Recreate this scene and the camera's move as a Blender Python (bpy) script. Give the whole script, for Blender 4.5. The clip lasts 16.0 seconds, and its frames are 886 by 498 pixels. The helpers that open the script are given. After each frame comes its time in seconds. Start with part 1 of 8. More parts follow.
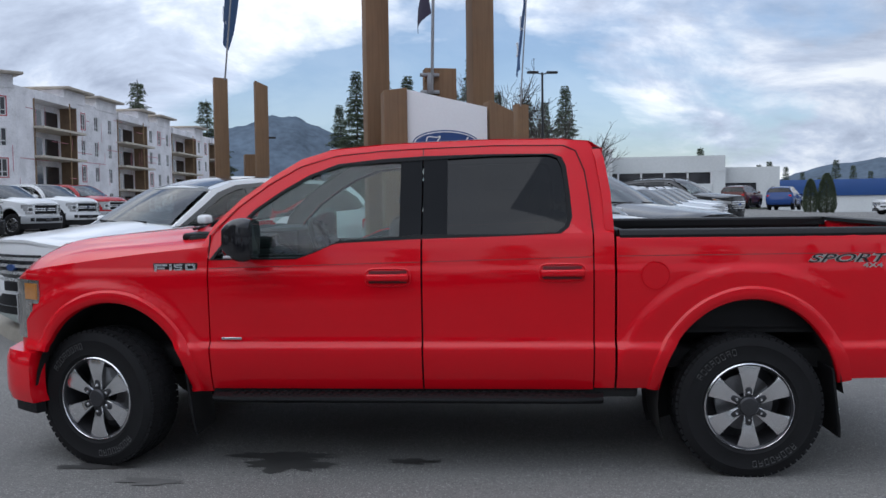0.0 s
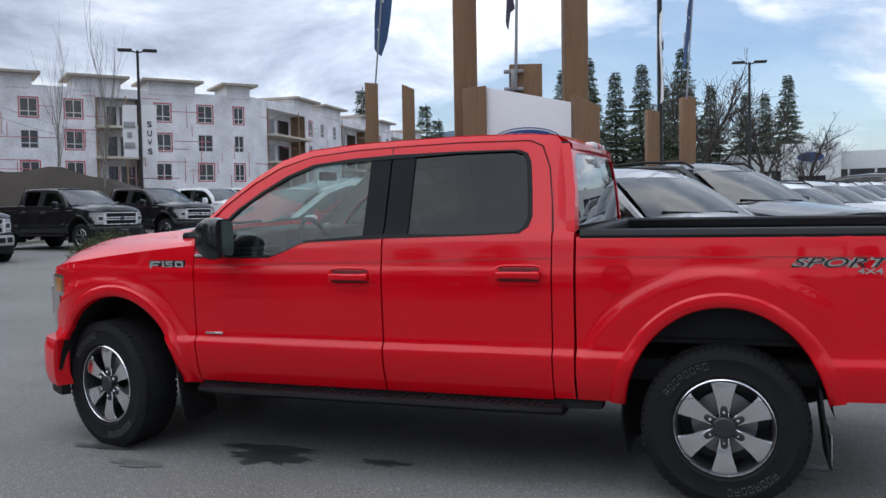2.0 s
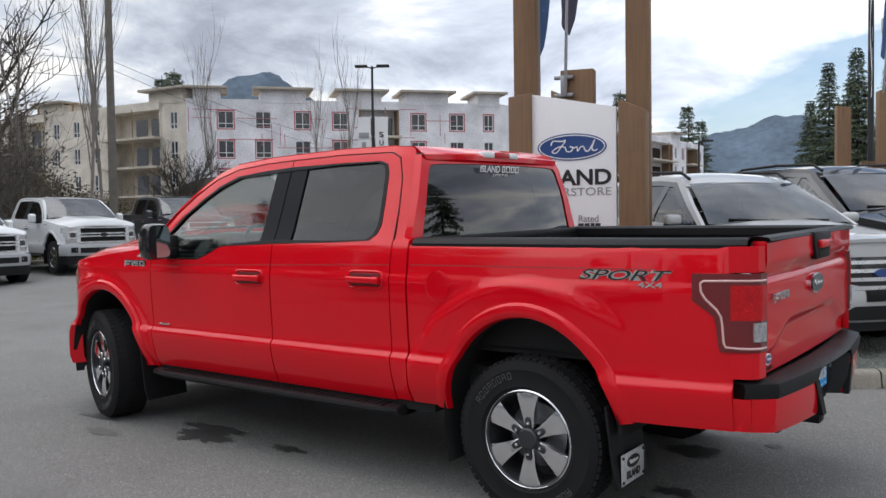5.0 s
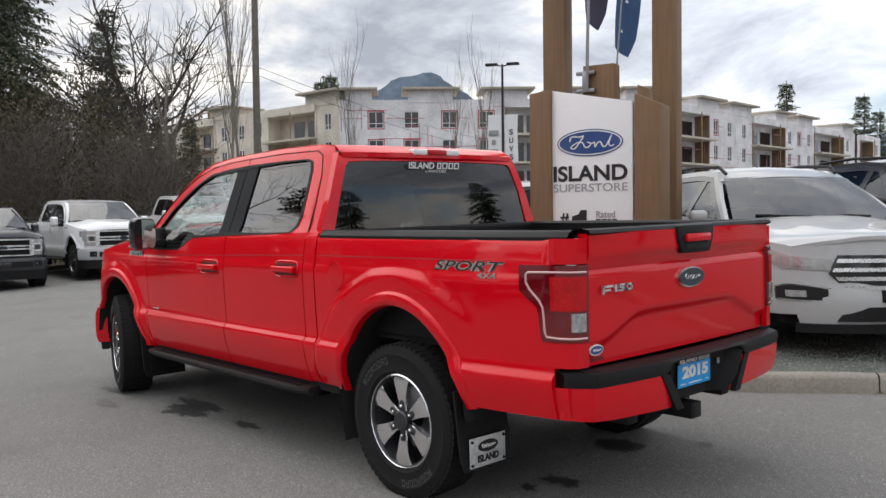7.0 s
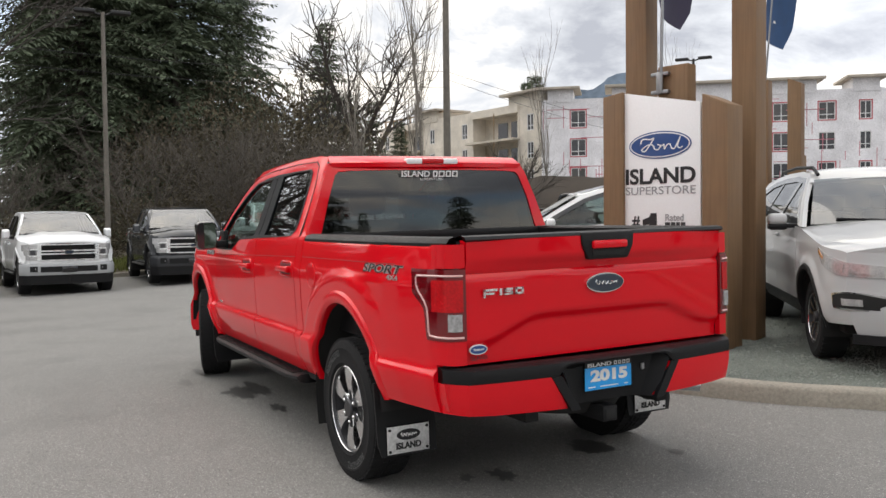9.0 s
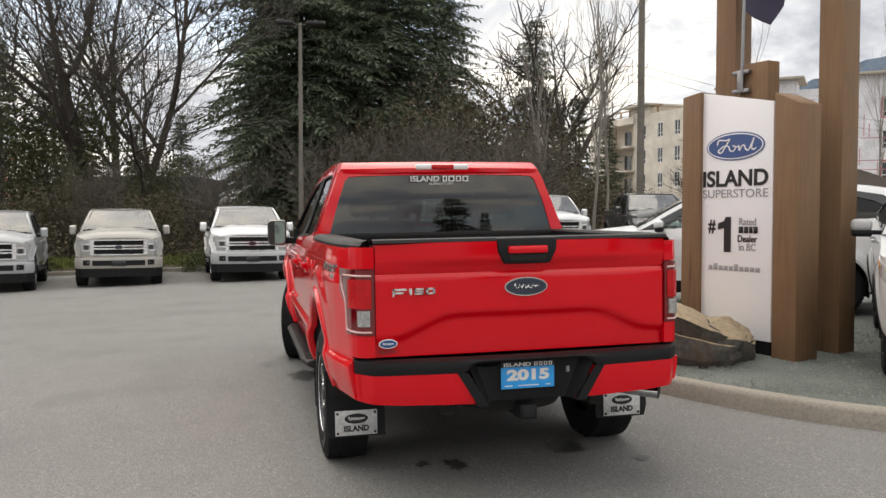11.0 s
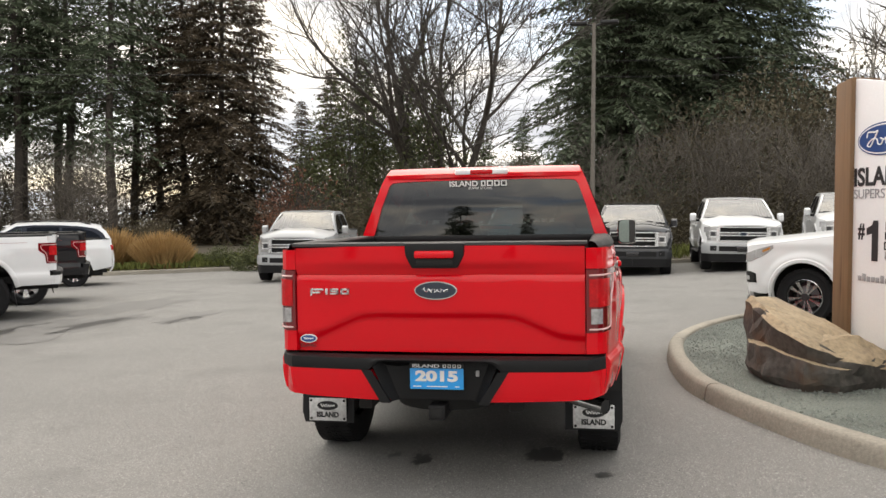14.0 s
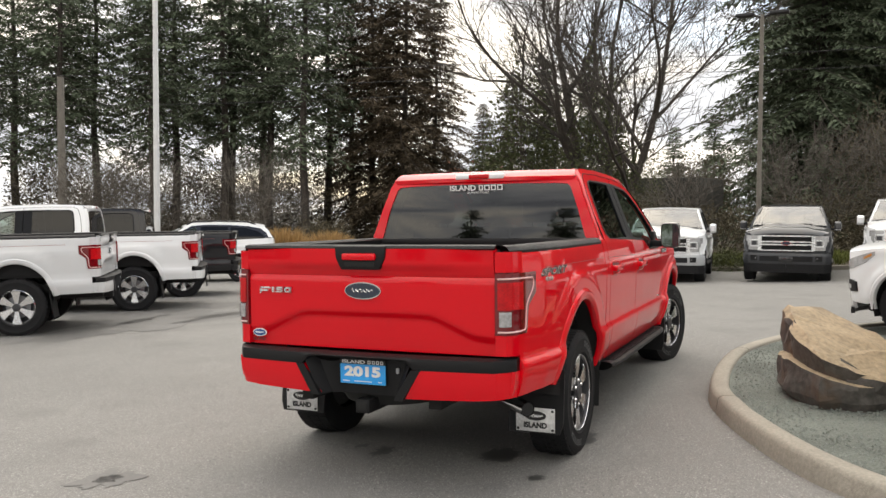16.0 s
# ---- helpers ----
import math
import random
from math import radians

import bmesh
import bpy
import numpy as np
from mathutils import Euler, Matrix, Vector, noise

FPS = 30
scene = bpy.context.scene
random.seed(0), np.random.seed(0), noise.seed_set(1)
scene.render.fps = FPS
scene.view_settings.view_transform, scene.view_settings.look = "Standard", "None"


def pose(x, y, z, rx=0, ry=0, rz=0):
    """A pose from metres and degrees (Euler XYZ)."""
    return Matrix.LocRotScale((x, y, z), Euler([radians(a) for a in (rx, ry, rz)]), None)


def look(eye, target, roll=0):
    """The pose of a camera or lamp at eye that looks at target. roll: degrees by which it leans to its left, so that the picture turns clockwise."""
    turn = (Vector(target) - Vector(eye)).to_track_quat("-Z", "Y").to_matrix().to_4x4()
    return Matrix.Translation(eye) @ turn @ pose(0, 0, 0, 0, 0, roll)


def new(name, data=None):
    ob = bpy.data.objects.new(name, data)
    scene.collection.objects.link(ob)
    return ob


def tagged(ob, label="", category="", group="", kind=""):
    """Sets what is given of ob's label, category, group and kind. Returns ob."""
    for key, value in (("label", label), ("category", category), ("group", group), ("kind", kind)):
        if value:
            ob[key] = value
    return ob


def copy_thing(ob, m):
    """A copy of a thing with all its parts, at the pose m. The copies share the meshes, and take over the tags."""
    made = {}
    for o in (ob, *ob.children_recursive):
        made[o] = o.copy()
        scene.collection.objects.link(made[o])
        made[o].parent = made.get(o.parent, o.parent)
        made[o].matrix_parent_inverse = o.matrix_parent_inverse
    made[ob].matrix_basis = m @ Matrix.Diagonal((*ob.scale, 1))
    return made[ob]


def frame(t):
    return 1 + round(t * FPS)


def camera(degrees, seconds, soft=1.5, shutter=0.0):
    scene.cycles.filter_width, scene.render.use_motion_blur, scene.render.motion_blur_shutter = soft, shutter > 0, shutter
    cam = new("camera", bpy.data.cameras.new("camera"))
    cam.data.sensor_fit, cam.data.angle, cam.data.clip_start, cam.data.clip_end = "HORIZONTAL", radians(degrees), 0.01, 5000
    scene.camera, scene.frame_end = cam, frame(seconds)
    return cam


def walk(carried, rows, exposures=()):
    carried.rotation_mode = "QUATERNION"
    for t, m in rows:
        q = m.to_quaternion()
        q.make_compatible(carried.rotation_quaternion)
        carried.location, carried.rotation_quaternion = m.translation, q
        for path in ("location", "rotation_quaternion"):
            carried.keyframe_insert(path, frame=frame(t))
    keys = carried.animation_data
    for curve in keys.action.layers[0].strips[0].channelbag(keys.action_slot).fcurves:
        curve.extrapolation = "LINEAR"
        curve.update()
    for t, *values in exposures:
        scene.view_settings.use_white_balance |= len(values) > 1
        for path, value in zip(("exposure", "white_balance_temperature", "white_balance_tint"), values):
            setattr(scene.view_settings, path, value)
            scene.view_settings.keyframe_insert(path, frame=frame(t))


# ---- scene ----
cam = camera(55.0, 16.0)
PATH = [
    (0, (-1.331, -5.757, 1.508), (-1.702, -0.777, 1.260), -0.72),
    (0.5, (-1.012, -5.661, 1.504), (-1.671, -0.711, 1.259), -0.80),
    (1, (-0.615, -5.585, 1.502), (-1.584, -0.685, 1.266), -0.92),
    (1.5, (-0.270, -5.506, 1.472), (-1.546, -0.677, 1.247), -0.83),
    (2, (0.062, -5.364, 1.483), (-1.571, -0.644, 1.253), -1.01),
    (2.5, (0.434, -5.248, 1.487), (-1.482, -0.634, 1.264), -1.02),
    (3, (0.734, -5.075, 1.463), (-1.439, -0.578, 1.239), -0.98),
    (3.5, (1.079, -4.922, 1.460), (-1.326, -0.544, 1.244), -1.06),
    (4, (1.453, -4.822, 1.472), (-1.154, -0.560, 1.271), -0.99),
    (6.5, (3.097, -3.969, 1.456), (-0.436, -0.436, 1.276), -0.71),
    (7, (3.377, -3.773, 1.431), (-0.309, -0.400, 1.248), -0.72),
    (7.5, (3.666, -3.548, 1.447), (-0.174, -0.350, 1.271), -0.67),
    (8, (3.999, -3.336, 1.460), (-0.004, -0.345, 1.291), -0.60),
    (8.5, (4.255, -3.068, 1.450), (0.037, -0.389, 1.274), -0.61),
    (9, (4.507, -2.773, 1.452), (0.097, -0.423, 1.279), -0.65),
    (11.5, (5.476, -1.120, 1.513), (0.543, -0.326, 1.316), 0.07),
    (12, (5.551, -0.719, 1.530), (0.570, -0.330, 1.330), -0.02),
    (12.5, (5.576, -0.333, 1.521), (0.580, -0.292, 1.315), 0.15),
    (13, (5.606, 0.042, 1.535), (0.618, -0.240, 1.332), 0.19),
    (13.5, (5.641, 0.450, 1.545), (0.684, -0.170, 1.346), 0.13),
    (14, (5.615, 0.841, 1.540), (0.703, -0.071, 1.334), 0.11),
    (14.5, (5.593, 1.219, 1.532), (0.736, 0.050, 1.333), 0.20),
    (15, (5.556, 1.612, 1.547), (0.783, 0.138, 1.349), 0.20),
    (15.5, (5.475, 1.980, 1.558), (0.796, 0.229, 1.355), 0.28),
    (16, (5.371, 2.349, 1.568), (0.801, 0.332, 1.362), 0.25),
]
EXPOSURES = [(0, .33, 5750, 10), (3.5, .68, 6050, 10), (6.5, .73, 6500, 10), (9, 1.05, 6850, 10), (12.5, 1.08, 7200, 10), (14.3, 1.36, 7250, 10), (16, 1.36, 7250, 10)]
walk(cam, [(t, look(eye, target, roll)) for t, eye, target, roll in PATH], EXPOSURES)

# ---- sky, sun, exposure ----
world = bpy.data.worlds.new("sky")
scene.world = world
world.use_nodes = True
wn, wl = world.node_tree.nodes, world.node_tree.links
wn.clear()
SUN_EL, SUN_AZ = 50.0, 212.0          # elevation; compass direction towards the sun, degrees from +x


def build_sky():
    out = wn.new("ShaderNodeOutputWorld")
    bg = wn.new("ShaderNodeBackground")
    sky = wn.new("ShaderNodeTexSky")
    sky.sky_type = "NISHITA"
    sky.sun_disc = False
    sky.sun_elevation = radians(SUN_EL)
    sky.sun_rotation = radians(90 - SUN_AZ)
    sky.air_density, sky.dust_density = 1.0, 1.5
    coord = wn.new("ShaderNodeTexCoord")
    sep = wn.new("ShaderNodeSeparateXYZ")
    wl.new(coord.outputs["Generated"], sep.inputs[0])

    def calc(op, a, b=None, c=None):
        n = wn.new("ShaderNodeMath")
        n.operation = op
        for i, v in enumerate((a, b, c)):
            if v is None:
                continue
            if isinstance(v, (int, float)):
                n.inputs[i].default_value = v
            else:
                wl.new(v, n.inputs[i])
        return n.outputs[0]

    # cloud layer: the view direction laid onto a flat deck
    up = calc("MAXIMUM", sep.outputs[2], 0.0)
    dz = calc("ADD", up, 0.30)
    px, py = calc("DIVIDE", sep.outputs[0], dz), calc("DIVIDE", sep.outputs[1], dz)
    comb = wn.new("ShaderNodeCombineXYZ")
    wl.new(px, comb.inputs[0]), wl.new(py, comb.inputs[1])

    def cloud(scale, detail, rough, offset):
        mp = wn.new("ShaderNodeMapping")
        mp.inputs["Location"].default_value = offset
        wl.new(comb.outputs[0], mp.inputs[0])
        n = wn.new("ShaderNodeTexNoise")
        n.inputs["Scale"].default_value = scale
        n.inputs["Detail"].default_value = detail
        n.inputs["Roughness"].default_value = rough
        n.inputs["Distortion"].default_value = 0.4
        wl.new(mp.outputs[0], n.inputs["Vector"])
        return n.outputs[0]

    def ramp(fac, stops):
        r = wn.new("ShaderNodeValToRGB")
        els = r.color_ramp.elements
        while len(els) < len(stops):
            els.new(0.5)
        for el, (p, c) in zip(els, stops):
            el.position, el.color = p, (*c, 1)
        wl.new(fac, r.inputs[0])
        return r.outputs[0]

    big = cloud(0.85, 8, 0.55, (3.1, 1.7, 0))
    fine = cloud(2.1, 9, 0.6, (7.3, 4.1, 2.0))
    # the deck breaks up towards the north-west
    side = wn.new("ShaderNodeVectorMath")
    side.operation = "DOT_PRODUCT"
    side.inputs[1].default_value = (-0.173, 0.962, 0.209)
    wl.new(coord.outputs["Generated"], side.inputs[0])
    thin = wn.new("ShaderNodeMapRange")
    thin.inputs["From Min"].default_value, thin.inputs["From Max"].default_value = 0.80, 0.98
    thin.inputs["To Min"].default_value, thin.inputs["To Max"].default_value = 0.0, 0.062
    wl.new(side.outputs["Value"], thin.inputs["Value"])
    cover = ramp(calc("SUBTRACT", big, thin.outputs[0]), [(0.36, (.12, .12, .12)), (0.44, (1, 1, 1))])
    shade = ramp(fine, [(0.34, (2.5, 2.7, 3.15)), (0.47, (3.9, 4.15, 4.6)), (0.60, (6.6, 6.45, 6.15))])
    # an overcast deck is brighter overhead than at the horizon
    rise = wn.new("ShaderNodeMapRange")
    rise.inputs["From Min"].default_value, rise.inputs["From Max"].default_value = 0.25, 0.95
    rise.inputs["To Min"].default_value, rise.inputs["To Max"].default_value = 1.0, 1.7
    wl.new(sep.outputs[2], rise.inputs["Value"])
    lift = wn.new("ShaderNodeMix")
    lift.data_type, lift.blend_type = "RGBA", "MULTIPLY"
    lift.inputs[0].default_value = 1.0
    wl.new(shade, lift.inputs[6]), wl.new(calc("MULTIPLY", rise.outputs[0], calc("MULTIPLY_ADD", thin.outputs[0], 6.5, 1.0)), lift.inputs[7])
    shade = lift.outputs[2]
    mix = wn.new("ShaderNodeMix")
    mix.data_type = "RGBA"
    wl.new(cover, mix.inputs[0])
    wl.new(sky.outputs[0], mix.inputs[6])
    wl.new(shade, mix.inputs[7])
    wl.new(mix.outputs[2], bg.inputs["Color"])
    bg.inputs["Strength"].default_value = 0.105
    wl.new(bg.outputs[0], out.inputs[0])


build_sky()
sun_data = bpy.data.lights.new("sun", "SUN")
sun_data.energy, sun_data.angle, sun_data.color = 0.95, radians(84), (1.0, 0.96, 0.90)
sun = new("sun", sun_data)
sun.matrix_world = look((0, 0, 40), (-40 * math.cos(radians(SUN_AZ)), -40 * math.sin(radians(SUN_AZ)), 40 - 40 * math.tan(radians(SUN_EL))))


# ---- materials ----
def mat(name, color, rough=0.6, metal=0.0, var=0.12, scale=3.0, fine=60.0, bump=0.0, bump_scale=120.0, coat=0.0,
        tint=False, dark=None, spec=0.5, rand=0.0):
    """A procedural surface: base colour varied at two scales, roughness variation, bump; tint: colour taken from the object."""
    m = bpy.data.materials.new(name)
    m.use_nodes = True
    n, l = m.node_tree.nodes, m.node_tree.links
    b = n["Principled BSDF"]
    b.inputs["Metallic"].default_value = metal
    b.inputs["Roughness"].default_value = rough
    b.inputs["Coat Weight"].default_value = coat
    b.inputs["Coat Roughness"].default_value = 0.03
    b.inputs["Specular IOR Level"].default_value = spec
    tc = n.new("ShaderNodeTexCoord")
    if tint:
        oi = n.new("ShaderNodeObjectInfo")
        base = oi.outputs["Color"]
    else:
        rgb = n.new("ShaderNodeRGB")
        rgb.outputs[0].default_value = (*color, 1)
        base = rgb.outputs[0]
    fac = None
    if var > 0:
        n1, n2 = n.new("ShaderNodeTexNoise"), n.new("ShaderNodeTexNoise")
        for nn, s, d in ((n1, scale, 5), (n2, fine, 3)):
            nn.inputs["Scale"].default_value, nn.inputs["Detail"].default_value = s, d
            l.new(tc.outputs["Object"], nn.inputs["Vector"])
        ad = n.new("ShaderNodeMath")
        ad.operation = "ADD"
        l.new(n1.outputs[0], ad.inputs[0]), l.new(n2.outputs[0], ad.inputs[1])
        fac = ad.outputs[0]
        if rand > 0:
            o2 = n.new("ShaderNodeObjectInfo")
            a2 = n.new("ShaderNodeMath")
            a2.operation = "MULTIPLY_ADD"
            a2.inputs[1].default_value = rand
            l.new(o2.outputs["Random"], a2.inputs[0]), l.new(fac, a2.inputs[2])
            fac = a2.outputs[0]
        mr = n.new("ShaderNodeMapRange")
        mr.inputs["From Min"].default_value, mr.inputs["From Max"].default_value = 0.55, 1.45 + rand
        mr.inputs["To Min"].default_value, mr.inputs["To Max"].default_value = 1 - 1.6 * var, 1 + 1.6 * var
        l.new(fac, mr.inputs["Value"])
        mx = n.new("ShaderNodeMix")
        mx.data_type, mx.blend_type = "RGBA", "MULTIPLY"
        mx.inputs[0].default_value = 1.0
        l.new(base, mx.inputs[6]), l.new(mr.outputs[0], mx.inputs[7])
        base = mx.outputs[2]
        rr = n.new("ShaderNodeMapRange")
        rr.inputs["From Min"].default_value, rr.inputs["From Max"].default_value = 0.6, 1.4
        rr.inputs["To Min"].default_value, rr.inputs["To Max"].default_value = max(rough * 0.85, 0.01), min(rough * 1.15, 1)
        l.new(fac, rr.inputs["Value"])
        l.new(rr.outputs[0], b.inputs["Roughness"])
        if dark:
            m2 = n.new("ShaderNodeMix")
            m2.data_type = "RGBA"
            rp = n.new("ShaderNodeMapRange")
            rp.inputs["From Min"].default_value, rp.inputs["From Max"].default_value = 0.52, 0.66
            l.new(n1.outputs[0], rp.inputs["Value"])
            l.new(rp.outputs[0], m2.inputs[0]), l.new(base, m2.inputs[6])
            m2.inputs[7].default_value = (*dark, 1)
            base = m2.outputs[2]
    l.new(base, b.inputs["Base Color"])
    if bump > 0:
        nb = n.new("ShaderNodeTexNoise")
        nb.inputs["Scale"].default_value, nb.inputs["Detail"].default_value = bump_scale, 4
        l.new(tc.outputs["Object"], nb.inputs["Vector"])
        bp = n.new("ShaderNodeBump")
        bp.inputs["Strength"].default_value, bp.inputs["Distance"].default_value = min(bump, 1.0), 0.01
        l.new(nb.outputs[0], bp.inputs["Height"])
        l.new(bp.outputs[0], b.inputs["Normal"])
    return m


def glass(name, tint, f0=0.07, power=3.3, f1=0.95):
    """Thin glazing: tinted see-through with more gloss at grazing angles."""
    m = bpy.data.materials.new(name)
    m.use_nodes = True
    n, l = m.node_tree.nodes, m.node_tree.links
    n.remove(n["Principled BSDF"])
    tr, gl, lw, mx = (n.new("ShaderNodeBsdfTransparent"), n.new("ShaderNodeBsdfGlossy"), n.new("ShaderNodeLayerWeight"), n.new("ShaderNodeMixShader"))
    tr.inputs[0].default_value = (*tint, 1)
    gl.inputs["Roughness"].default_value = 0.01
    lw.inputs["Blend"].default_value = 0.5
    pw, mr = n.new("ShaderNodeMath"), n.new("ShaderNodeMapRange")
    pw.operation, pw.inputs[1].default_value = "POWER", power
    mr.inputs["To Min"].default_value, mr.inputs["To Max"].default_value = f0, f1
    l.new(lw.outputs["Facing"], pw.inputs[0]), l.new(pw.outputs[0], mr.inputs["Value"])
    l.new(mr.outputs[0], mx.inputs[0]), l.new(tr.outputs[0], mx.inputs[1]), l.new(gl.outputs[0], mx.inputs[2])
    l.new(mx.outputs[0], n["Material Output"].inputs[0])
    return m


PAINT = mat("car_paint", (0.5, 0.5, 0.5), rough=0.42, var=0.03, scale=2, fine=300, coat=0.85, tint=True, spec=0.03)
BLACK = mat("black_plastic", (0.010, 0.010, 0.011), rough=0.50, var=0.15, scale=6, fine=200, bump=0.15, bump_scale=600, spec=0.22)
GLOSSBLACK = mat("gloss_black", (0.010, 0.010, 0.012), rough=0.15, var=0.05, coat=0.6)
PILLAR = mat("pillar_black", (0.009, 0.010, 0.012), rough=0.45, var=0.05, spec=0.12)
RUBBER = mat("tyre_rubber", (0.013, 0.013, 0.014), rough=0.78, var=0.25, scale=9, fine=120, bump=0.2, bump_scale=200, spec=0.2)
ALLOY = mat("machined_alloy", (0.80, 0.80, 0.81), rough=0.20, metal=1.0, var=0.05, scale=12, fine=220)
DARKALLOY = mat("dark_alloy", (0.06, 0.06, 0.065), rough=0.4, metal=0.6, var=0.1)
SATIN = mat("satin_chrome", (0.80, 0.81, 0.82), rough=0.28, metal=0.75, var=0.05)
CHROME = mat("chrome", (0.80, 0.81, 0.82), rough=0.08, metal=1.0, var=0.03)
MIRROR = mat("mirror_silver", (0.36, 0.43, 0.41), rough=0.03, metal=1.0, var=0.02)
STEEL = mat("dull_steel", (0.30, 0.30, 0.31), rough=0.45, metal=1.0, var=0.15, scale=8)
UNDER = mat("underbody", (0.012, 0.012, 0.012), rough=0.9, var=0.3, scale=5, bump=0.2)
CLOTH = mat("seat_cloth", (0.045, 0.045, 0.048), rough=0.9, var=0.2, scale=10, bump=0.3, bump_scale=400)
BEIGE = mat("headliner", (0.35, 0.34, 0.32), rough=0.95, var=0.08)
LAMPRED = mat("red_lens", (0.48, 0.004, 0.008), rough=0.25, var=0.25, scale=14, fine=90, coat=0.5, spec=0.2)
LAMPWHITE = mat("clear_lens", (0.44, 0.43, 0.44), rough=0.12, metal=0.35, var=0.35, scale=9, coat=1.0)
LAMPDARK = mat("dark_red_lens", (0.15, 0.003, 0.007), rough=0.05, var=0.08, scale=8, coat=1.0)
LAMPSTRIP = mat("pink_lamp_strip", (0.70, 0.40, 0.39), rough=0.2, var=0.05, coat=1.0)
LAMPFRONT = mat("headlamp_lens", (0.50, 0.50, 0.50), rough=0.16, metal=0.35, var=0.2, scale=14, coat=1.0)
LAMPSMOKE = mat("smoked_headlamp_lens", (0.30, 0.29, 0.27), rough=0.12, metal=0.6, var=0.55, scale=18, coat=1.0)
LAMPAMBER = mat("amber_lens", (0.50, 0.21, 0.05), rough=0.12, var=0.1, coat=1.0)
SIDEMARK = mat("sidewall_print", (0.09, 0.09, 0.09), rough=0.7, var=0.2, scale=30)
WHITEMARK = mat("white_print", (0.80, 0.80, 0.80), rough=0.5, var=0.03)
GREYMARK = mat("grey_print", (0.30, 0.30, 0.31), rough=0.5, var=0.05)
BLACKMARK = mat("black_print", (0.012, 0.012, 0.014), rough=0.5, var=0.05)
BLUEMARK = mat("blue_print", (0.016, 0.06, 0.22), rough=0.35, var=0.08, coat=0.5)
BRIGHTBLUE = mat("bright_blue_print", (0.02, 0.36, 0.85), rough=0.4, var=0.05)
CLEARGLASS = glass("clear_glass", (0.66, 0.79, 0.76), 0.06, 3.4)
TINTGLASS = glass("tinted_glass", (0.032, 0.036, 0.036), 0.038, 3.2)
REARGLASS = glass("rear_glass", (0.06, 0.065, 0.065), 0.08, 2.7)
SCREENGLASS = glass("windscreen_glass", (0.17, 0.205, 0.205), 0.145, 3.4, 0.75)


def timber():
    """Sawn timber with grain along the post and a few drying cracks."""
    m = mat("post_timber", (0.195, 0.112, 0.056), rough=0.7, var=0.10, scale=1.4, fine=6)
    n, l = m.node_tree.nodes, m.node_tree.links
    b = n["Principled BSDF"]
    src = b.inputs["Base Color"].links[0].from_socket
    tc, mp = n.new("ShaderNodeTexCoord"), n.new("ShaderNodeMapping")
    mp.inputs["Scale"].default_value = (1, 1, 0.035)
    l.new(tc.outputs["Object"], mp.inputs[0])
    bp = n.new("ShaderNodeBump")
    bp.inputs["Strength"].default_value, bp.inputs["Distance"].default_value = 0.35, 0.004
    for sc, lo, hi, c in ((55, .42, .75, (0.130, 0.070, 0.033, 1)), (22, .66, .72, (0.055, 0.030, 0.016, 1))):
        no, mr, mx = n.new("ShaderNodeTexNoise"), n.new("ShaderNodeMapRange"), n.new("ShaderNodeMix")
        no.inputs["Scale"].default_value, no.inputs["Detail"].default_value = sc, 4
        mr.inputs["From Min"].default_value, mr.inputs["From Max"].default_value, mr.inputs["To Max"].default_value = lo, hi, 0.6
        mx.data_type = "RGBA"
        mx.inputs[7].default_value = c
        l.new(mp.outputs[0], no.inputs["Vector"]), l.new(no.outputs[0], mr.inputs["Value"])
        l.new(mr.outputs[0], mx.inputs[0]), l.new(src, mx.inputs[6])
        src = mx.outputs[2]
        if sc == 55:
            l.new(no.outputs[0], bp.inputs["Height"])
    l.new(src, b.inputs["Base Color"]), l.new(bp.outputs[0], b.inputs["Normal"])
    return m


WOOD = timber()
SIGNWHITE = mat("sign_white", (0.78, 0.78, 0.79), rough=0.4, var=0.03, scale=1.5)


# ---- mesh helpers ----
def part(name, bm, material, parent=None, label="", sharp=35):
    me = bpy.data.meshes.new(name)
    bmesh.ops.recalc_face_normals(bm, faces=bm.faces)
    bm.to_mesh(me)
    bm.free()
    me.materials.append(material)
    me.polygons.foreach_set("use_smooth", [True] * len(me.polygons))
    me.set_sharp_from_angle(angle=radians(sharp))
    ob = new(name, me)
    ob.parent = parent
    if label:
        ob["label"] = label
    return ob


def thing(name, label, category, m=None, group="", kind=""):
    e = new(name)
    e.empty_display_size = 0.2
    if m is not None:
        e.matrix_world = m
    return tagged(e, label, category, group, kind)


def box(bm, x0, x1, y0, y1, z0, z1, bevel=0.0, m=None, seg=2):
    vs = [bm.verts.new((x, y, z)) for x in (x0, x1) for y in (y0, y1) for z in (z0, z1)]
    fs = [bm.faces.new([vs[i] for i in q]) for q in ((0, 1, 3, 2), (4, 6, 7, 5), (0, 4, 5, 1), (2, 3, 7, 6), (0, 2, 6, 4), (1, 5, 7, 3))]
    made = set(vs)
    if bevel:
        es = list({e for f in fs for e in f.edges})
        r = bmesh.ops.bevel(bm, geom=es, offset=bevel, segments=seg, affect="EDGES", profile=0.5)
        made = {v for v in made if v.is_valid} | set(r["verts"])
    if m is not None:
        bmesh.ops.transform(bm, matrix=m, verts=list(made))
    return bm


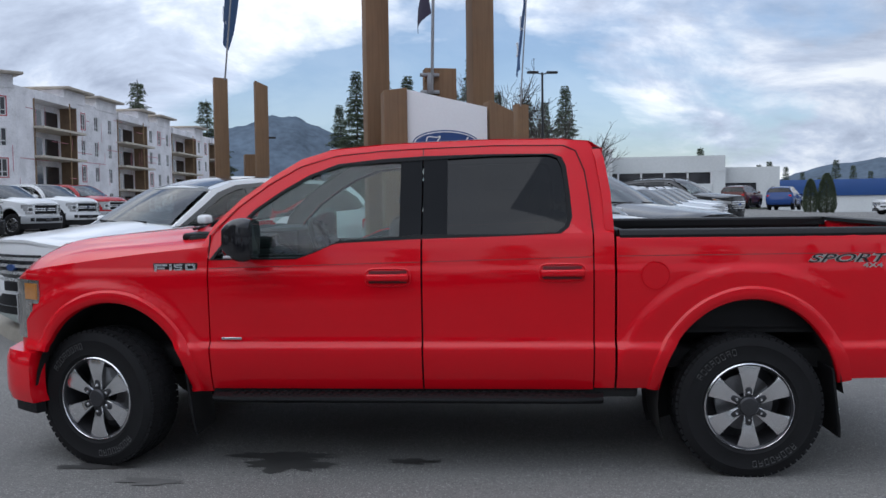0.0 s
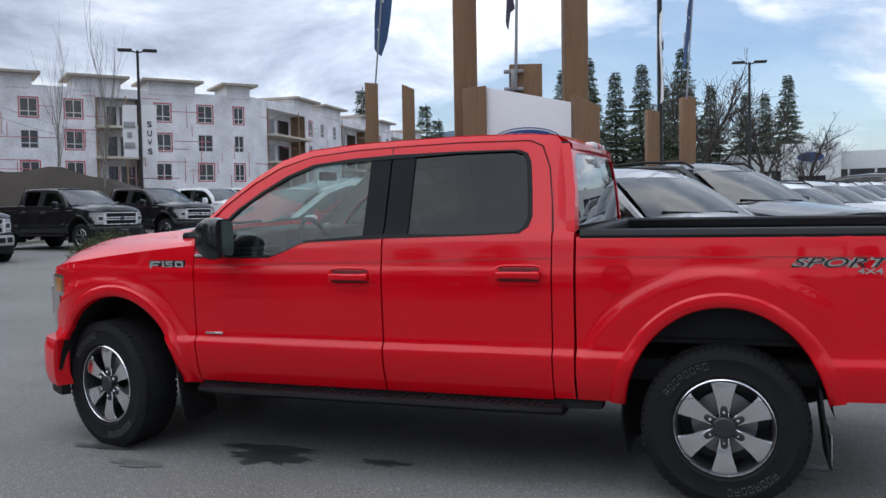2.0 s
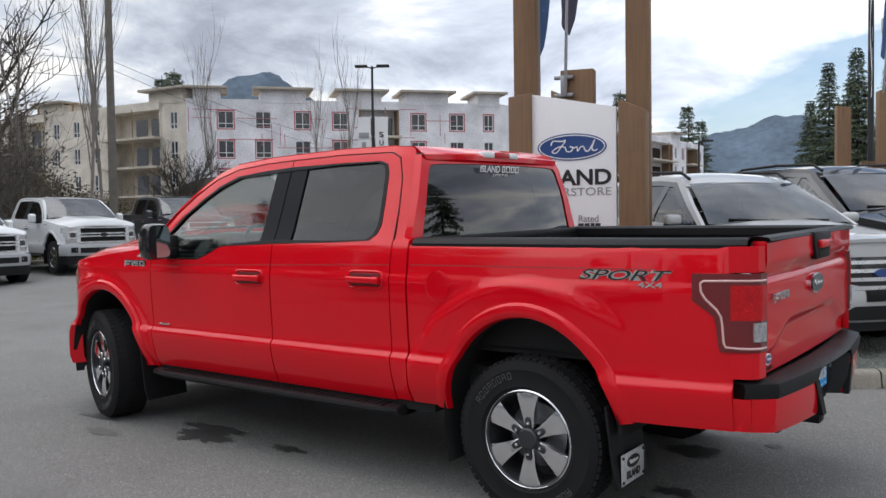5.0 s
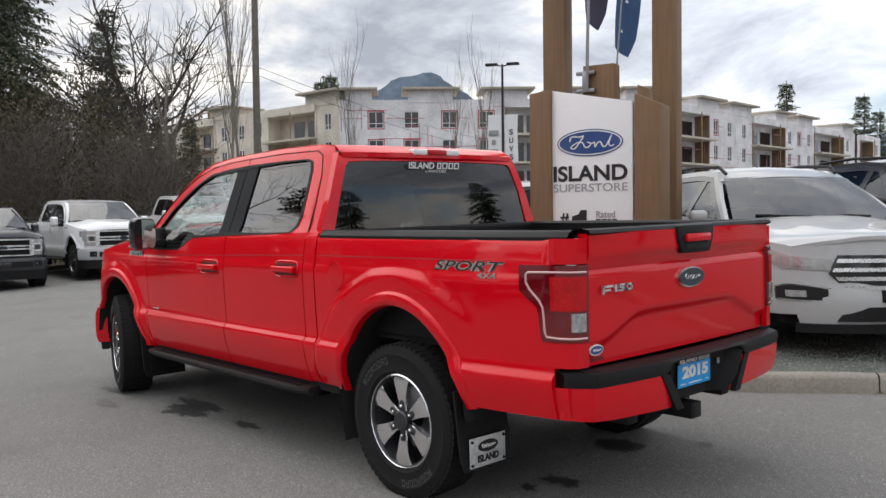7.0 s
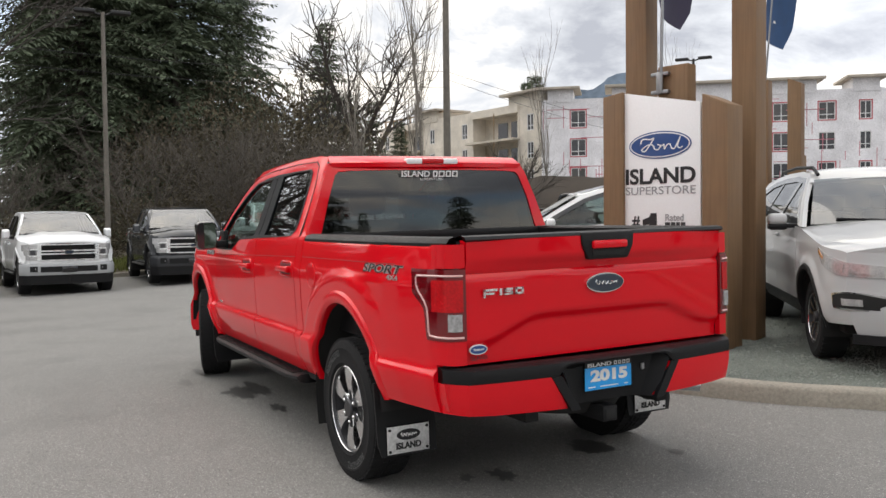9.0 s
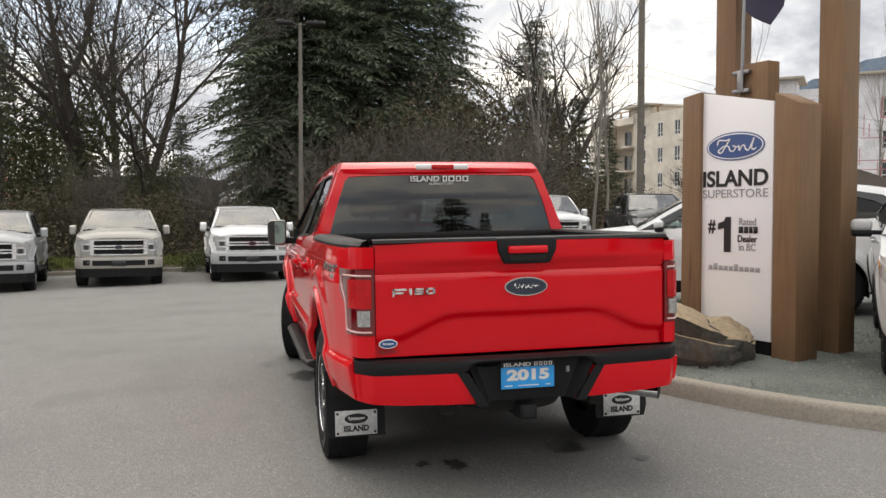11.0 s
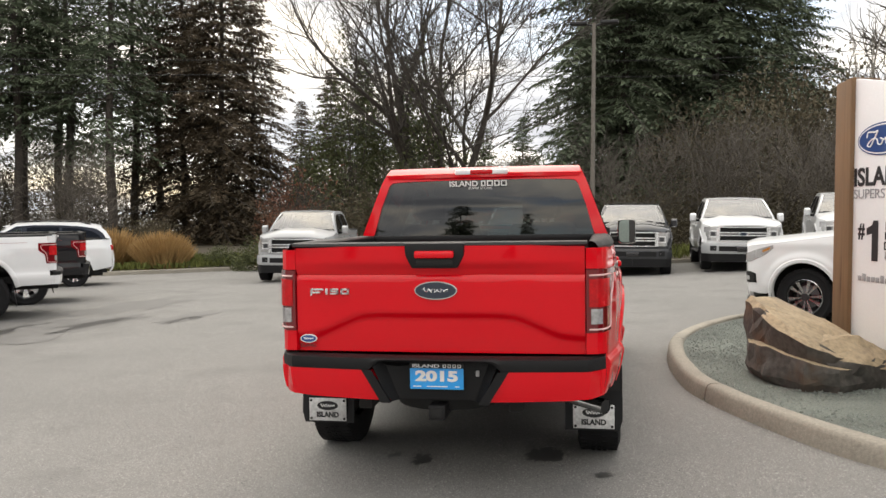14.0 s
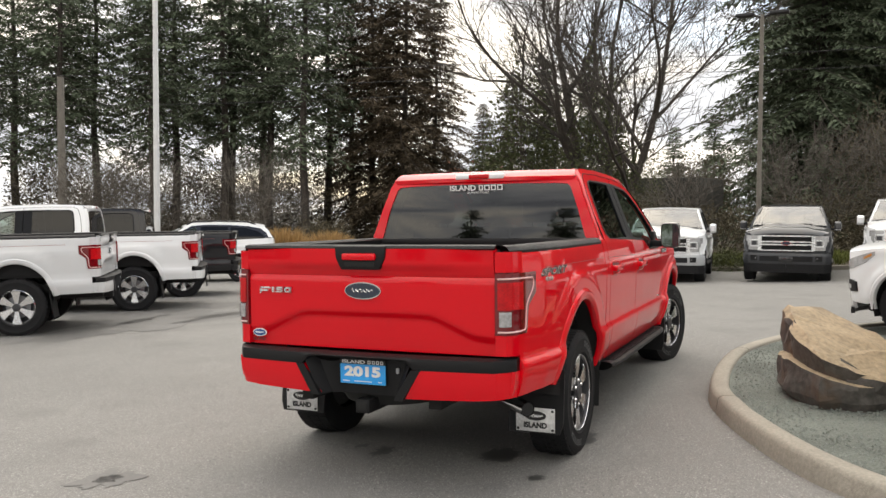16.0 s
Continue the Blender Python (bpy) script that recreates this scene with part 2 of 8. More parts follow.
def tube(bm, pts, radii, seg=10, cap=True):
    """A round bar through the points, with a radius for each."""
    pts = [Vector(p) for p in pts]
    if isinstance(radii, (int, float)):
        radii = [radii] * len(pts)
    rings = []
    ref = None
    for i, p in enumerate(pts):
        d = (pts[min(i + 1, len(pts) - 1)] - pts[max(i - 1, 0)]).normalized()
        if ref is None:
            ref = d.cross(Vector((0, 0, 1)) if abs(d.z) < 0.9 else Vector((1, 0, 0))).normalized()
        ref = (ref - d * ref.dot(d)).normalized()
        o = d.cross(ref)
        rings.append([bm.verts.new(p + (ref * math.cos(a) + o * math.sin(a)) * radii[i]) for a in (2 * math.pi * k / seg for k in range(seg))])
    for a, b in zip(rings, rings[1:]):
        for k in range(seg):
            bm.faces.new((a[k], a[(k + 1) % seg], b[(k + 1) % seg], b[k]))
    if cap:
        bm.faces.new(rings[0]), bm.faces.new(rings[-1])
    return bm


def lathe(bm, prof, seg=36, m=None, arc=2 * math.pi, start=0.0):
    """Turns (radius, y) pairs round the y axis."""
    full = arc > 6.28
    n = seg if full else seg + 1
    rings = [[bm.verts.new((r * math.cos(start + arc * k / seg), y, r * math.sin(start + arc * k / seg))) for k in range(n)] for r, y in prof]
    for a, b in zip(rings, rings[1:]):
        for k in range(n if full else n - 1):
            bm.faces.new((a[k], a[(k + 1) % n], b[(k + 1) % n], b[k]))
    if m is not None:
        bmesh.ops.transform(bm, matrix=m, verts=[v for r in rings for v in r])
    return rings


def sheet(bm, rows, inner=None):
    """Quads over a list of rows of points; inner: a second such list behind it, which closes it to a solid."""
    vs = [[bm.verts.new(p) for p in r] for r in rows]
    for a, b in zip(vs, vs[1:]):
        for k in range(len(a) - 1):
            bm.faces.new((a[k], a[k + 1], b[k + 1], b[k]))
    if inner is not None:
        ws = [[bm.verts.new(p) for p in r] for r in inner]
        for a, b in zip(ws, ws[1:]):
            for k in range(len(a) - 1):
                bm.faces.new((a[k], b[k], b[k + 1], a[k + 1]))
        n, k = len(vs) - 1, len(vs[0]) - 1
        for i in range(n):
            bm.faces.new((vs[i][0], vs[i + 1][0], ws[i + 1][0], ws[i][0]))
            bm.faces.new((vs[i][k], ws[i][k], ws[i + 1][k], vs[i + 1][k]))
        for j in range(k):
            bm.faces.new((vs[0][j], ws[0][j], ws[0][j + 1], vs[0][j + 1]))
            bm.faces.new((vs[n][j], vs[n][j + 1], ws[n][j + 1], ws[n][j]))
    return bm


def prism(bm, outline, depth, m=None, bevel=0.0):
    """An outline in x and z, drawn out along y from 0 to depth."""
    a = [bm.verts.new((x, 0, z)) for x, z in outline]
    b = [bm.verts.new((x, depth, z)) for x, z in outline]
    n = len(a)
    fs = [bm.faces.new(a), bm.faces.new(b[::-1])] + [bm.faces.new((a[i], b[i], b[(i + 1) % n], a[(i + 1) % n])) for i in range(n)]
    made = set(a + b)
    if bevel:
        r = bmesh.ops.bevel(bm, geom=list({e for f in fs for e in f.edges}), offset=bevel, segments=2, affect="EDGES", profile=0.5)
        made = {v for v in made if v.is_valid} | set(r["verts"])
    if m is not None:
        bmesh.ops.transform(bm, matrix=m, verts=list(made))
    return bm


def lerp(x, xs, ys):
    return float(np.interp(x, xs, ys))


def step(x, a, b):
    t = min(max((x - a) / (b - a), 0), 1)
    return t * t * (3 - 2 * t)


def text_mesh(name, body, height, material, parent, m, width=None, depth=0.004, label="", bold=0.0):
    """Lettering that stands in the x-z plane of m, facing -y, centred, of the given letter height and width."""
    cu = bpy.data.curves.new(name, "FONT")
    cu.body, cu.extrude, cu.offset = body, 0.1, bold
    cu.align_x, cu.align_y = "LEFT", "BOTTOM_BASELINE"
    tmp = new(name, cu)
    dg = bpy.context.evaluated_depsgraph_get()
    me = bpy.data.meshes.new_from_object(tmp.evaluated_get(dg))
    bpy.data.objects.remove(tmp)
    co = np.array([v.co for v in me.vertices])
    lo, hi = co.min(0), co.max(0)
    s = height / (hi[1] - lo[1])
    sx = s if width is None else width / (hi[0] - lo[0])
    for v in me.vertices:
        x, y, z = v.co
        v.co = ((x - (lo[0] + hi[0]) / 2) * sx, -z / 0.1 * depth, (y - (lo[1] + hi[1]) / 2) * s)
    me.materials.clear()
    me.materials.append(material)
    ob = new(name, me)
    ob.parent = parent
    ob.matrix_local = m
    if label:
        ob["label"] = label
    return ob


def oval(bm, a, b, y0, y1, seg=32, m=None):
    return prism(bm, [(a * math.cos(2 * math.pi * k / seg), b * math.sin(2 * math.pi * k / seg)) for k in range(seg)], y1 - y0,
                 (m or Matrix()) @ Matrix.Translation((0, y0, 0)))


def ground_z(x, y):
    """Height of the gently falling lot."""
    s = lerp(y, [-60, -20, 30, 60, 120], [-0.7, -0.46, 0.70, 1.2, 1.2]) + 0.006
    s += step(y, 0, 8) * lerp(x, [-60, -30, -18, -9], [0.22, 0.22, 0.20, 0.0])
    return s + lerp(x, [-60, -30, -18, -9, -3.7, 0, 12, 17, 30], [-0.25, -0.2, -0.13, 0.0, 0.03, 0.0, -0.06, -0.10, -0.9])

# ---- ground ----
def build_ground():
    bm = bmesh.new()
    xs = [-2500, -800, -300, -150, -100, -80, -60, -50, -40, -35, -30, *range(-28, 14, 1), 16, 20, 26, 34, 45, 60, 90, 150, 300, 800, 2500]
    ys = [-2500, -800, -300, -150, -100, -60, -45, -35, -30, *range(-26, 34, 1), 36, 40, 46, 54, 62, 75, 90, 120, 200, 400, 1000, 2500]
    sheet(bm, [[(x, y, ground_z(max(min(x, 60), -60), y)) for y in ys] for x in xs])
    g = part("ground", bm, ASPHALT, None, sharp=180)
    tagged(g, "worn grey asphalt of the parking lot", "ground", kind="structure")
def asphalt():
    """Worn asphalt: pale stones in a dark binder, with broad worn patches and streaks."""
    m = mat("asphalt", (0.165, 0.161, 0.153), rough=0.85, var=0.22, scale=0.30, fine=38, bump=0.6, bump_scale=110)
    n, l = m.node_tree.nodes, m.node_tree.links
    b = n["Principled BSDF"]
    src = b.inputs["Base Color"].links[0].from_socket
    tc = n.new("ShaderNodeTexCoord")
    for kind, sc, lo, hi, c in (("stone", 110, 0.59, 0.65, (0.40, 0.39, 0.37, 1)), ("pit", 70, 0.63, 0.69, (0.05, 0.05, 0.05, 1)), ("patch", 1.1, 0.52, 0.78, (0.115, 0.112, 0.108, 1))):
        no, mr, mx = n.new("ShaderNodeTexNoise"), n.new("ShaderNodeMapRange"), n.new("ShaderNodeMix")
        no.inputs["Scale"].default_value, no.inputs["Detail"].default_value = sc, 2 if sc > 50 else 6
        mr.inputs["From Min"].default_value, mr.inputs["From Max"].default_value = lo, hi
        mr.inputs["To Max"].default_value = 0.75 if sc > 50 else 0.6
        mx.data_type = "RGBA"
        mx.inputs[7].default_value = c
        l.new(tc.outputs["Object"], no.inputs["Vector"]), l.new(no.outputs[0], mr.inputs["Value"])
        l.new(mr.outputs[0], mx.inputs[0]), l.new(src, mx.inputs[6])
        src = mx.outputs[2]
    l.new(src, b.inputs["Base Color"])
    return m


ASPHALT = asphalt()
build_ground()

# ---- pickup truck (front towards -x, rear axle over the origin) ----
ZS = [.44, .50, .56, .64, .70, .725, .740, .752, .765, .80, .90, 1.0, 1.10, 1.155, 1.175, 1.195, 1.24, 1.29, 1.335, 1.37, 1.40, 1.90]
HS = [.915, .945, .968, .990, 1.000, 1.003, 1.001, .990, .980, .978, .984, .988, .990, .990, .987, .981, .975, .968, .959, .946, .925, .738]
WHEELS = ((-3.70, .44), (0.0, .41))
ARCH = ((-3.62, .44, .475, .575), (0.0, .42, .505, .60))     # centre x, z and half axes of the openings


def half(x, z):
    """Half width of the body."""
    y = lerp(z, ZS, HS)
    y -= .20 * step(x, -3.80, -4.38) ** 1.5 + lerp(x, [.35, .55, .7, .85, .95, 1.02, 1.06, 1.10], [0, .008, .024, .049, .064, .084, .104, .14])
    if z < 1.3:
        for (xc, zc), r0 in zip(WHEELS, (.695, .80)):            # crisp blister round each arch
            r = math.hypot(x - xc, z - zc)
            y += .019 * step(r, r0, r0 - .055) * step(z, .45, .6) * (1 - .9 * step(x, .2, .62))
    return y


def hood_edge(x):
    return lerp(x, [-4.32, -4.2, -4.0, -3.7, -3.4, -3.03], [1.13, 1.17, 1.205, 1.245, 1.28, 1.315])


def hood_crest(x):
    return lerp(x, [-4.34, -4.28, -4.16, -3.84, -3.36, -3.03], [1.155, 1.24, 1.300, 1.332, 1.368, 1.395])


def belt(x):
    return lerp(x, [-3.05, -2.52, -2.42, -2.30, -1.8, -1.0], [1.238, 1.240, 1.275, 1.328, 1.350, 1.372])


ZROWS = [.44, .47, .50, .53, .56, .60, .64, .67, .70, .72, .735, .745, .755, .765, .775, .787, .80, .83, .86, .89, .92, .945, .97, .995, 1.02, 1.045, 1.07, 1.09, 1.11, 1.13, 1.145, 1.155, 1.165, 1.175,
         1.185, 1.195, 1.205, 1.22, 1.24, 1.26, 1.28]


COARSE = []


def panel(bm, s, xs, lo, hi, nz=14, thick=.03):
    """A body side panel over columns xs between the curves lo and hi."""
    out, inn = [], []
    if COARSE:
        xs = xs[:-1:3] + xs[-1:]
    for x in xs:
        a, b = lo(x), hi(x)
        base = max(a, ZROWS[-1])
        zs = [min(max(z, a), b) for z in ZROWS] + [base + (b - base) * k / 6 if b > base else b for k in range(1, 7)]
        zs = zs[:-1:3] + zs[-1:] if COARSE else zs
        out.append([(x, s * half(x, z), z) for z in zs])
        inn.append([(x, s * (half(x, z) - thick), z) for z in zs])
    sheet(bm, out, inn)
    bmesh.ops.remove_doubles(bm, verts=bm.verts, dist=1e-5)
    return bm


def spread(a, b, n):
    return [a + (b - a) * k / n for k in range(n + 1)]


def arch_cols(xc, a, x0, x1, n=34):
    mid = [xc - a * math.cos(math.pi * k / n) for k in range(n + 1)]
    return sorted({round(v, 4) for v in [*spread(x0, xc - a - .002, 14), *mid, *spread(xc + a + .002, x1, 20)] if x0 <= v <= x1})


def arch_low(k, below):
    xc, zc, a, b = ARCH[k]

    def lo(x):
        d = 1 - ((x - xc) / a) ** 2
        return max(below(x), zc + b * math.sqrt(d)) if d > 0 else below(x)
    return lo


WHEELMESH = {}


def shared(key, name, material, parent, build, m=None, label="", sharp=35):
    """A part whose mesh is built once and shared by all alike pieces."""
    if key not in WHEELMESH:
        bm = bmesh.new()
        build(bm)
        ob = part(name, bm, material, parent, label, sharp)
        WHEELMESH[key] = ob.data
    else:
        ob = new(name, WHEELMESH[key])
        ob.parent = parent
        if label:
            ob["label"] = label
    if m is not None:
        ob.matrix_local = m
    return ob


def wheel(parent, x, y, z, s, steer, letters, spokes=6):
    """Tyre and alloy wheel, outer face towards s."""
    w = thing("wheel", "black off-road tyre on a six-spoke machined alloy wheel", "")
    del w["label"]
    w.parent = parent
    w.matrix_local = pose(x, y, z, 0, 0, steer) @ Matrix.Diagonal((1, s, 1, 1))
    R = .402
    prof = [(.225, -.10), (.25, -.115), (.30, -.128), (.355, -.130), (.385, -.118), (R - .004, -.095), (R, -.06), (R, .06), (R - .004, .095), (.385, .118),
            (.355, .130), (.345, .133), (.338, .130), (.30, .129), (.27, .129), (.262, .131), (.25, .118), (.225, .10)]
    kind = "hero" if letters else "lot"

    def tyre(bm):
        lathe(bm, prof, 56 if letters else 36)

    def tread(bm):
        nb = 64 if letters else 40
        for k in range(nb):                                     # tread blocks on the shoulders
            a = 2 * math.pi * k / nb
            for side in (-1, 1):
                mt = Matrix.Rotation(a + side * .02, 4, "Y") @ Matrix.Translation((R - .005, side * .088, 0))
                box(bm, -.012, .0045, -.026, .026, -.015, .015, m=mt)
        for yy in (-.035, 0, .035) if letters else ():
            for k in range(48):
                a = 2 * math.pi * (k + .3 * (yy > 0)) / 48
                box(bm, -.006, .006, -.012, .012, -.018, .018, m=Matrix.Rotation(a, 4, "Y") @ Matrix.Translation((R - .001, yy, 0)))
    ty = shared(("tyre", kind), "tyre", RUBBER, w, tyre)
    tagged(shared(("tread", kind), "tread", RUBBER, ty, tread), kind="stuff")

    def lettering(bm):                                          # outlined lettering of the sidewall, as plain raised strokes
        for base, n in ((.75, 8), (3.7, 8)):
            for k in range(n):
                a = base + k * .105
                for da, dr, la, lr in ((-.030, 0, .005, .034), (.030, 0, .005, .034), (0, .016, .055, .004), (0, -.016 if k % 3 else 0, .055, .004)):
                    box(bm, .318 + dr - lr / 2, .318 + dr + lr / 2, .1285, .1315, -la * .318 / 2, la * .318 / 2, m=Matrix.Rotation(a + da, 4, "Y"))
    if letters:
        shared(("letters", kind), "sidewall_lettering", SIDEMARK, w, lettering, label="worn outlined raised lettering")

    def rim(bm):
        lathe(bm, [(.243, .105), (.247, .118), (.240, .122), (.230, .114), (.222, .06), (.215, -.06), (.10, -.06), (.0, -.06)], 48 if letters else 30)
    shared(("rim", kind), "rim", DARKALLOY, w, rim)
    shared(("lip", kind), "rim_lip", ALLOY, w, lambda bm: lathe(bm, [(.232, .112), (.240, .1235), (.246, .1195), (.248, .112)], 48 if letters else 30), label="polished rim lip")
    shared(("disc", kind), "brake_disc", STEEL, w, lambda bm: lathe(bm, [(.16, -.02), (.16, .0), (.05, .0)], 24))

    def spoke(bm):
        o = [(.045, -.022), (.10, -.030), (.15, -.040), (.20, -.055), (.232, -.071), (.241, -.066), (.243, -.022), (.236, -.014), (.236, .014), (.243, .022), (.241, .066), (.232, .071), (.20, .055), (.15, .040), (.10, .030), (.045, .022)]
        if spokes > 8:
            o = [(px, pz * .42) for px, pz in o]
        prism(bm, o, .034, Matrix.Translation((0, .080, 0)), bevel=.006 if letters else .0)
        for v in bm.verts:                                      # dished towards the hub
            v.co.y -= .016 * step(v.co.x, .20, .07) + .010 * step(abs(v.co.z), .02, .07)
    for k in range(spokes):
        tw = (-.10 if k % 2 else .10) if spokes > 8 else 0
        shared(("spoke", kind, spokes), "spoke", ALLOY, w, spoke, Matrix.Rotation(2 * math.pi * (k + tw) / spokes + .52, 4, "Y"))

    def star(bm):
        lathe(bm, [(.056, .08), (.054, .112), (.046, .119), (.03, .120), (.0, .120)], 24)
    shared(("hub", kind), "hub_cap", DARKALLOY, w, star)
    for k in range(6 if letters else 0):
        a = 2 * math.pi * k / 6 + .52
        shared("arm", "hub_arm", DARKALLOY, w, lambda bm: prism(bm, [(.045, -.020), (.095, -.017), (.108, -.010), (.108, .010), (.095, .017), (.045, .020)], .028, Matrix.Translation((0, .078, 0)), bevel=.004), Matrix.Rotation(a, 4, "Y"))
        shared("nut", "wheel_nut", CHROME, w, lambda bm: tube(bm, [(.076, .09, 0), (.076, .110, 0), (.076, .116, 0)], [.012, .011, .006], 6), Matrix.Rotation(a, 4, "Y"))
    return w


def front_curve(s):
    """Plan of the nose from its middle (0) to the wheel arch (1): x and half width."""
    t = [0, .25, .45, .62, .76, .88, 1]
    return lerp(s, t, [-4.36, -4.352, -4.325, -4.275, -4.21, -4.14, -4.07]), lerp(s, t, [0, .38, .62, .80, .85, .893, .933])


def nose_band(bm, s0, s1, z0, z1, side, out=0.0, thick=.04, n=12, lean=0.0, nz=4, round_=0.0):
    """A band round the nose between two shares of its plan and two heights."""
    A, B = [], []
    for k in range(n + 1):
        s = s0 + (s1 - s0) * k / n
        x, y = front_curve(s)
        x2, y2 = front_curve(min(s + .02, 1))
        x1, y1 = front_curve(max(s - .02, 0))
        d = Vector((y2 - y1, -(x2 - x1))).normalized() * -1      # outwards
        a, b = [], []
        for j in range(nz + 1):
            z = z0 + (z1 - z0) * j / nz
            o = out + lean * (z - z0) - round_ * (2 * j / nz - 1) ** 4
            a.append((x + d.x * o, side * (y + abs(d.y) * o), z))
            b.append((x + d.x * (o - thick), side * (y + abs(d.y) * (o - thick)), z))
        A.append(a), B.append(b)
    return sheet(bm, A, B)


STRIPE = mat("crease_highlight_line", (0.30, 0.05, 0.05), rough=0.4, var=0.05)
PLATE = mat("brushed_plate", (0.66, 0.66, 0.66), rough=0.38, metal=0.35, var=0.22, scale=9, fine=60)


def script(bm, m, w, h, r):
    """A looping stroke that stands for lettering too small or protected to spell."""
    tube(bm, [m @ Vector((w * (t / 14 - 1) + .25 * h * math.sin(t * 1.7), 0, h * (.9 * math.sin(t * 1.25) * (1 - t / 50) + .25 * (t < 6)))) for t in range(29)], r, 5)


SHADERED = mat("shaded_red", (0.10, 0.003, 0.006), rough=0.5, var=0.1)


def drape(ob, x0, s):
    """Lays flat lettering onto the body side."""
    for v in ob.data.vertices:
        z = ob.matrix_local.translation.z
        v.co.y -= half(x0 - s * v.co.x, z + v.co.z) - half(x0, z)


def build_pickup(name, label, group, hero=False):
    root = thing(name, label, "pickup truck", group=group)
    COARSE[:] = [] if hero else [1]
    fine = 1 if hero else 2
    fmat = PAINT
    # --- sides
    for s in (-1, 1):
        bm = bmesh.new()
        xs = arch_cols(ARCH[0][0], ARCH[0][2], -4.19, -3.038)
        panel(bm, s, xs, arch_low(0, lambda x: .71 if x < -3.9 else .47), hood_edge, 18)
        part("front_fender", bm, fmat, root)
        bm = bmesh.new()
        panel(bm, s, spread(-3.030, -1.812, 24), lambda x: .49, belt, 26)
        fd = part("front_door", bm, fmat, root)
        bm = bmesh.new()
        panel(bm, s, spread(-1.802, -.853, 18), lambda x: .49, belt, 26)
        rd = part("rear_door", bm, fmat, root)
        bm = bmesh.new()
        panel(bm, s, spread(-.845, -.735, 4), lambda x: .50, lambda x: 1.372, 26)
        part("cab_corner", bm, fmat, root)
        bm = bmesh.new()
        xs = arch_cols(0.0, ARCH[1][2], -.722, .985)
        panel(bm, s, xs, arch_low(1, lambda x: .50 if x < 0 else .56), lambda x: 1.350, 24)
        bs = part("bed_side", bm, fmat, root)
        # flares
        for k, (xc, zc, a, b) in enumerate(ARCH):
            bm = bmesh.new()
            A, B = [], []
            t0, t1 = (.50, math.pi - .06) if k == 0 else (.12, math.pi - .20)
            for i in range(37):
                t = t0 + (t1 - t0) * i / 36
                c, sn = -math.cos(t), math.sin(t)
                ra, rb = [], []
                for q, (w, o) in enumerate(((-.020, -.012), (-.012, .008), (.0, .015), (.022, .018), (.045, .015), (.058, .001))):
                    x, z = xc + (a + w) * c, zc + (b + w) * sn
                    y = half(x, max(z, .5))
                    o *= 1 - .75 * step(x, .15, .6)
                    ra.append((x, s * (y + o), z)), rb.append((x, s * (y - .03), z))
                A.append(ra), B.append(rb)
            sheet(bm, A, B)
            part("wheel_arch_flare", bm, fmat, root)
            t_a, t_b = (.12 if k == 0 else -.35, math.pi - .10)
            bm = bmesh.new()                                # dark liner inside the arch
            A = []
            for i in range(21):
                t = t_a + (t_b - t_a) * i / 20
                A.append([(xc - (a - .004) * math.cos(t), s * y, zc + (b - .004) * math.sin(t)) for y in (.985, .80, .55)])
            sheet(bm, A)
            vs = [bm.verts.new((xc - (a + .02) * math.cos(t), s * .56, zc + (b + .02) * math.sin(t))) for t in (t_a + (t_b - t_a) * i / 20 for i in range(21))]
            bm.faces.new(vs)
            part("wheel_arch_liner", bm, UNDER, root)
        # greenhouse frame round the side glass
        inner = [(-3.022, 1.240), (-2.90, 1.40), (-2.78, 1.520), (-2.62, 1.630), (-2.47, 1.715), (-2.30, 1.778), (-2.05, 1.802), (-1.80, 1.815), (-1.40, 1.822), (-1.07, 1.820),
                 (-1.015, 1.800), (-.992, 1.75), (-.975, 1.60), (-.965, 1.46), (-.985, 1.405), (-1.03, 1.372)]
        outer = [(-3.090, 1.30), (-3.02, 1.435), (-2.87, 1.585), (-2.69, 1.715), (-2.53, 1.810), (-2.34, 1.868), (-2.05, 1.893), (-1.80, 1.902), (-1.40, 1.913), (-1.00, 1.908),
                 (-.86, 1.890), (-.805, 1.82), (-.770, 1.62), (-.745, 1.46), (-.738, 1.41), (-.738, 1.372)]
        bm = bmesh.new()
        A, B = [], []
        for (xi, zi), (xo, zo) in zip(inner, outer):
            ra, rb = [], []
            for j in range(5):
                f = j / 4
                x, z = xi + (xo - xi) * f, zi + (zo - zi) * f
                y = half(max(x, -3.0), z) - .02 * f ** 3
                ra.append((x, s * y, z)), rb.append((x, s * (y - .05), z))
            A.append(ra), B.append(rb)
        sheet(bm, A, B)
        part("cab_frame", bm, fmat, root)
        bm = bmesh.new()
        sheet(bm, [[(a, b - s * .056, c) for a, b, c in r] for r in A])
        part("pillar_trim", bm, BEIGE, root, "grey inner pillar trim")
        bm = bmesh.new()                                    # black trim round the side glass
        loop = inner + [(-1.3, 1.362), (-1.8, 1.352), (-2.30, 1.330), (-2.42, 1.278), (-2.52, 1.242), (-2.8, 1.240)]
        cx, cz = -1.9, 1.56
        A, B = [], []
        for x, z in loop + loop[:1]:
            d = Vector((cx - x, cz - z)).normalized()
            pts = [(x + d.x * w, z + d.y * w) for w in (-.004, .022)]
            A.append([(a, s * (half(max(a, -3.0), b) + .003), b) for a, b in pts])
            B.append([(a, s * (half(max(a, -3.0), b) - .03), b) for a, b in pts])
        sheet(bm, A, B)
        part("window_trim", bm, BLACK, root)

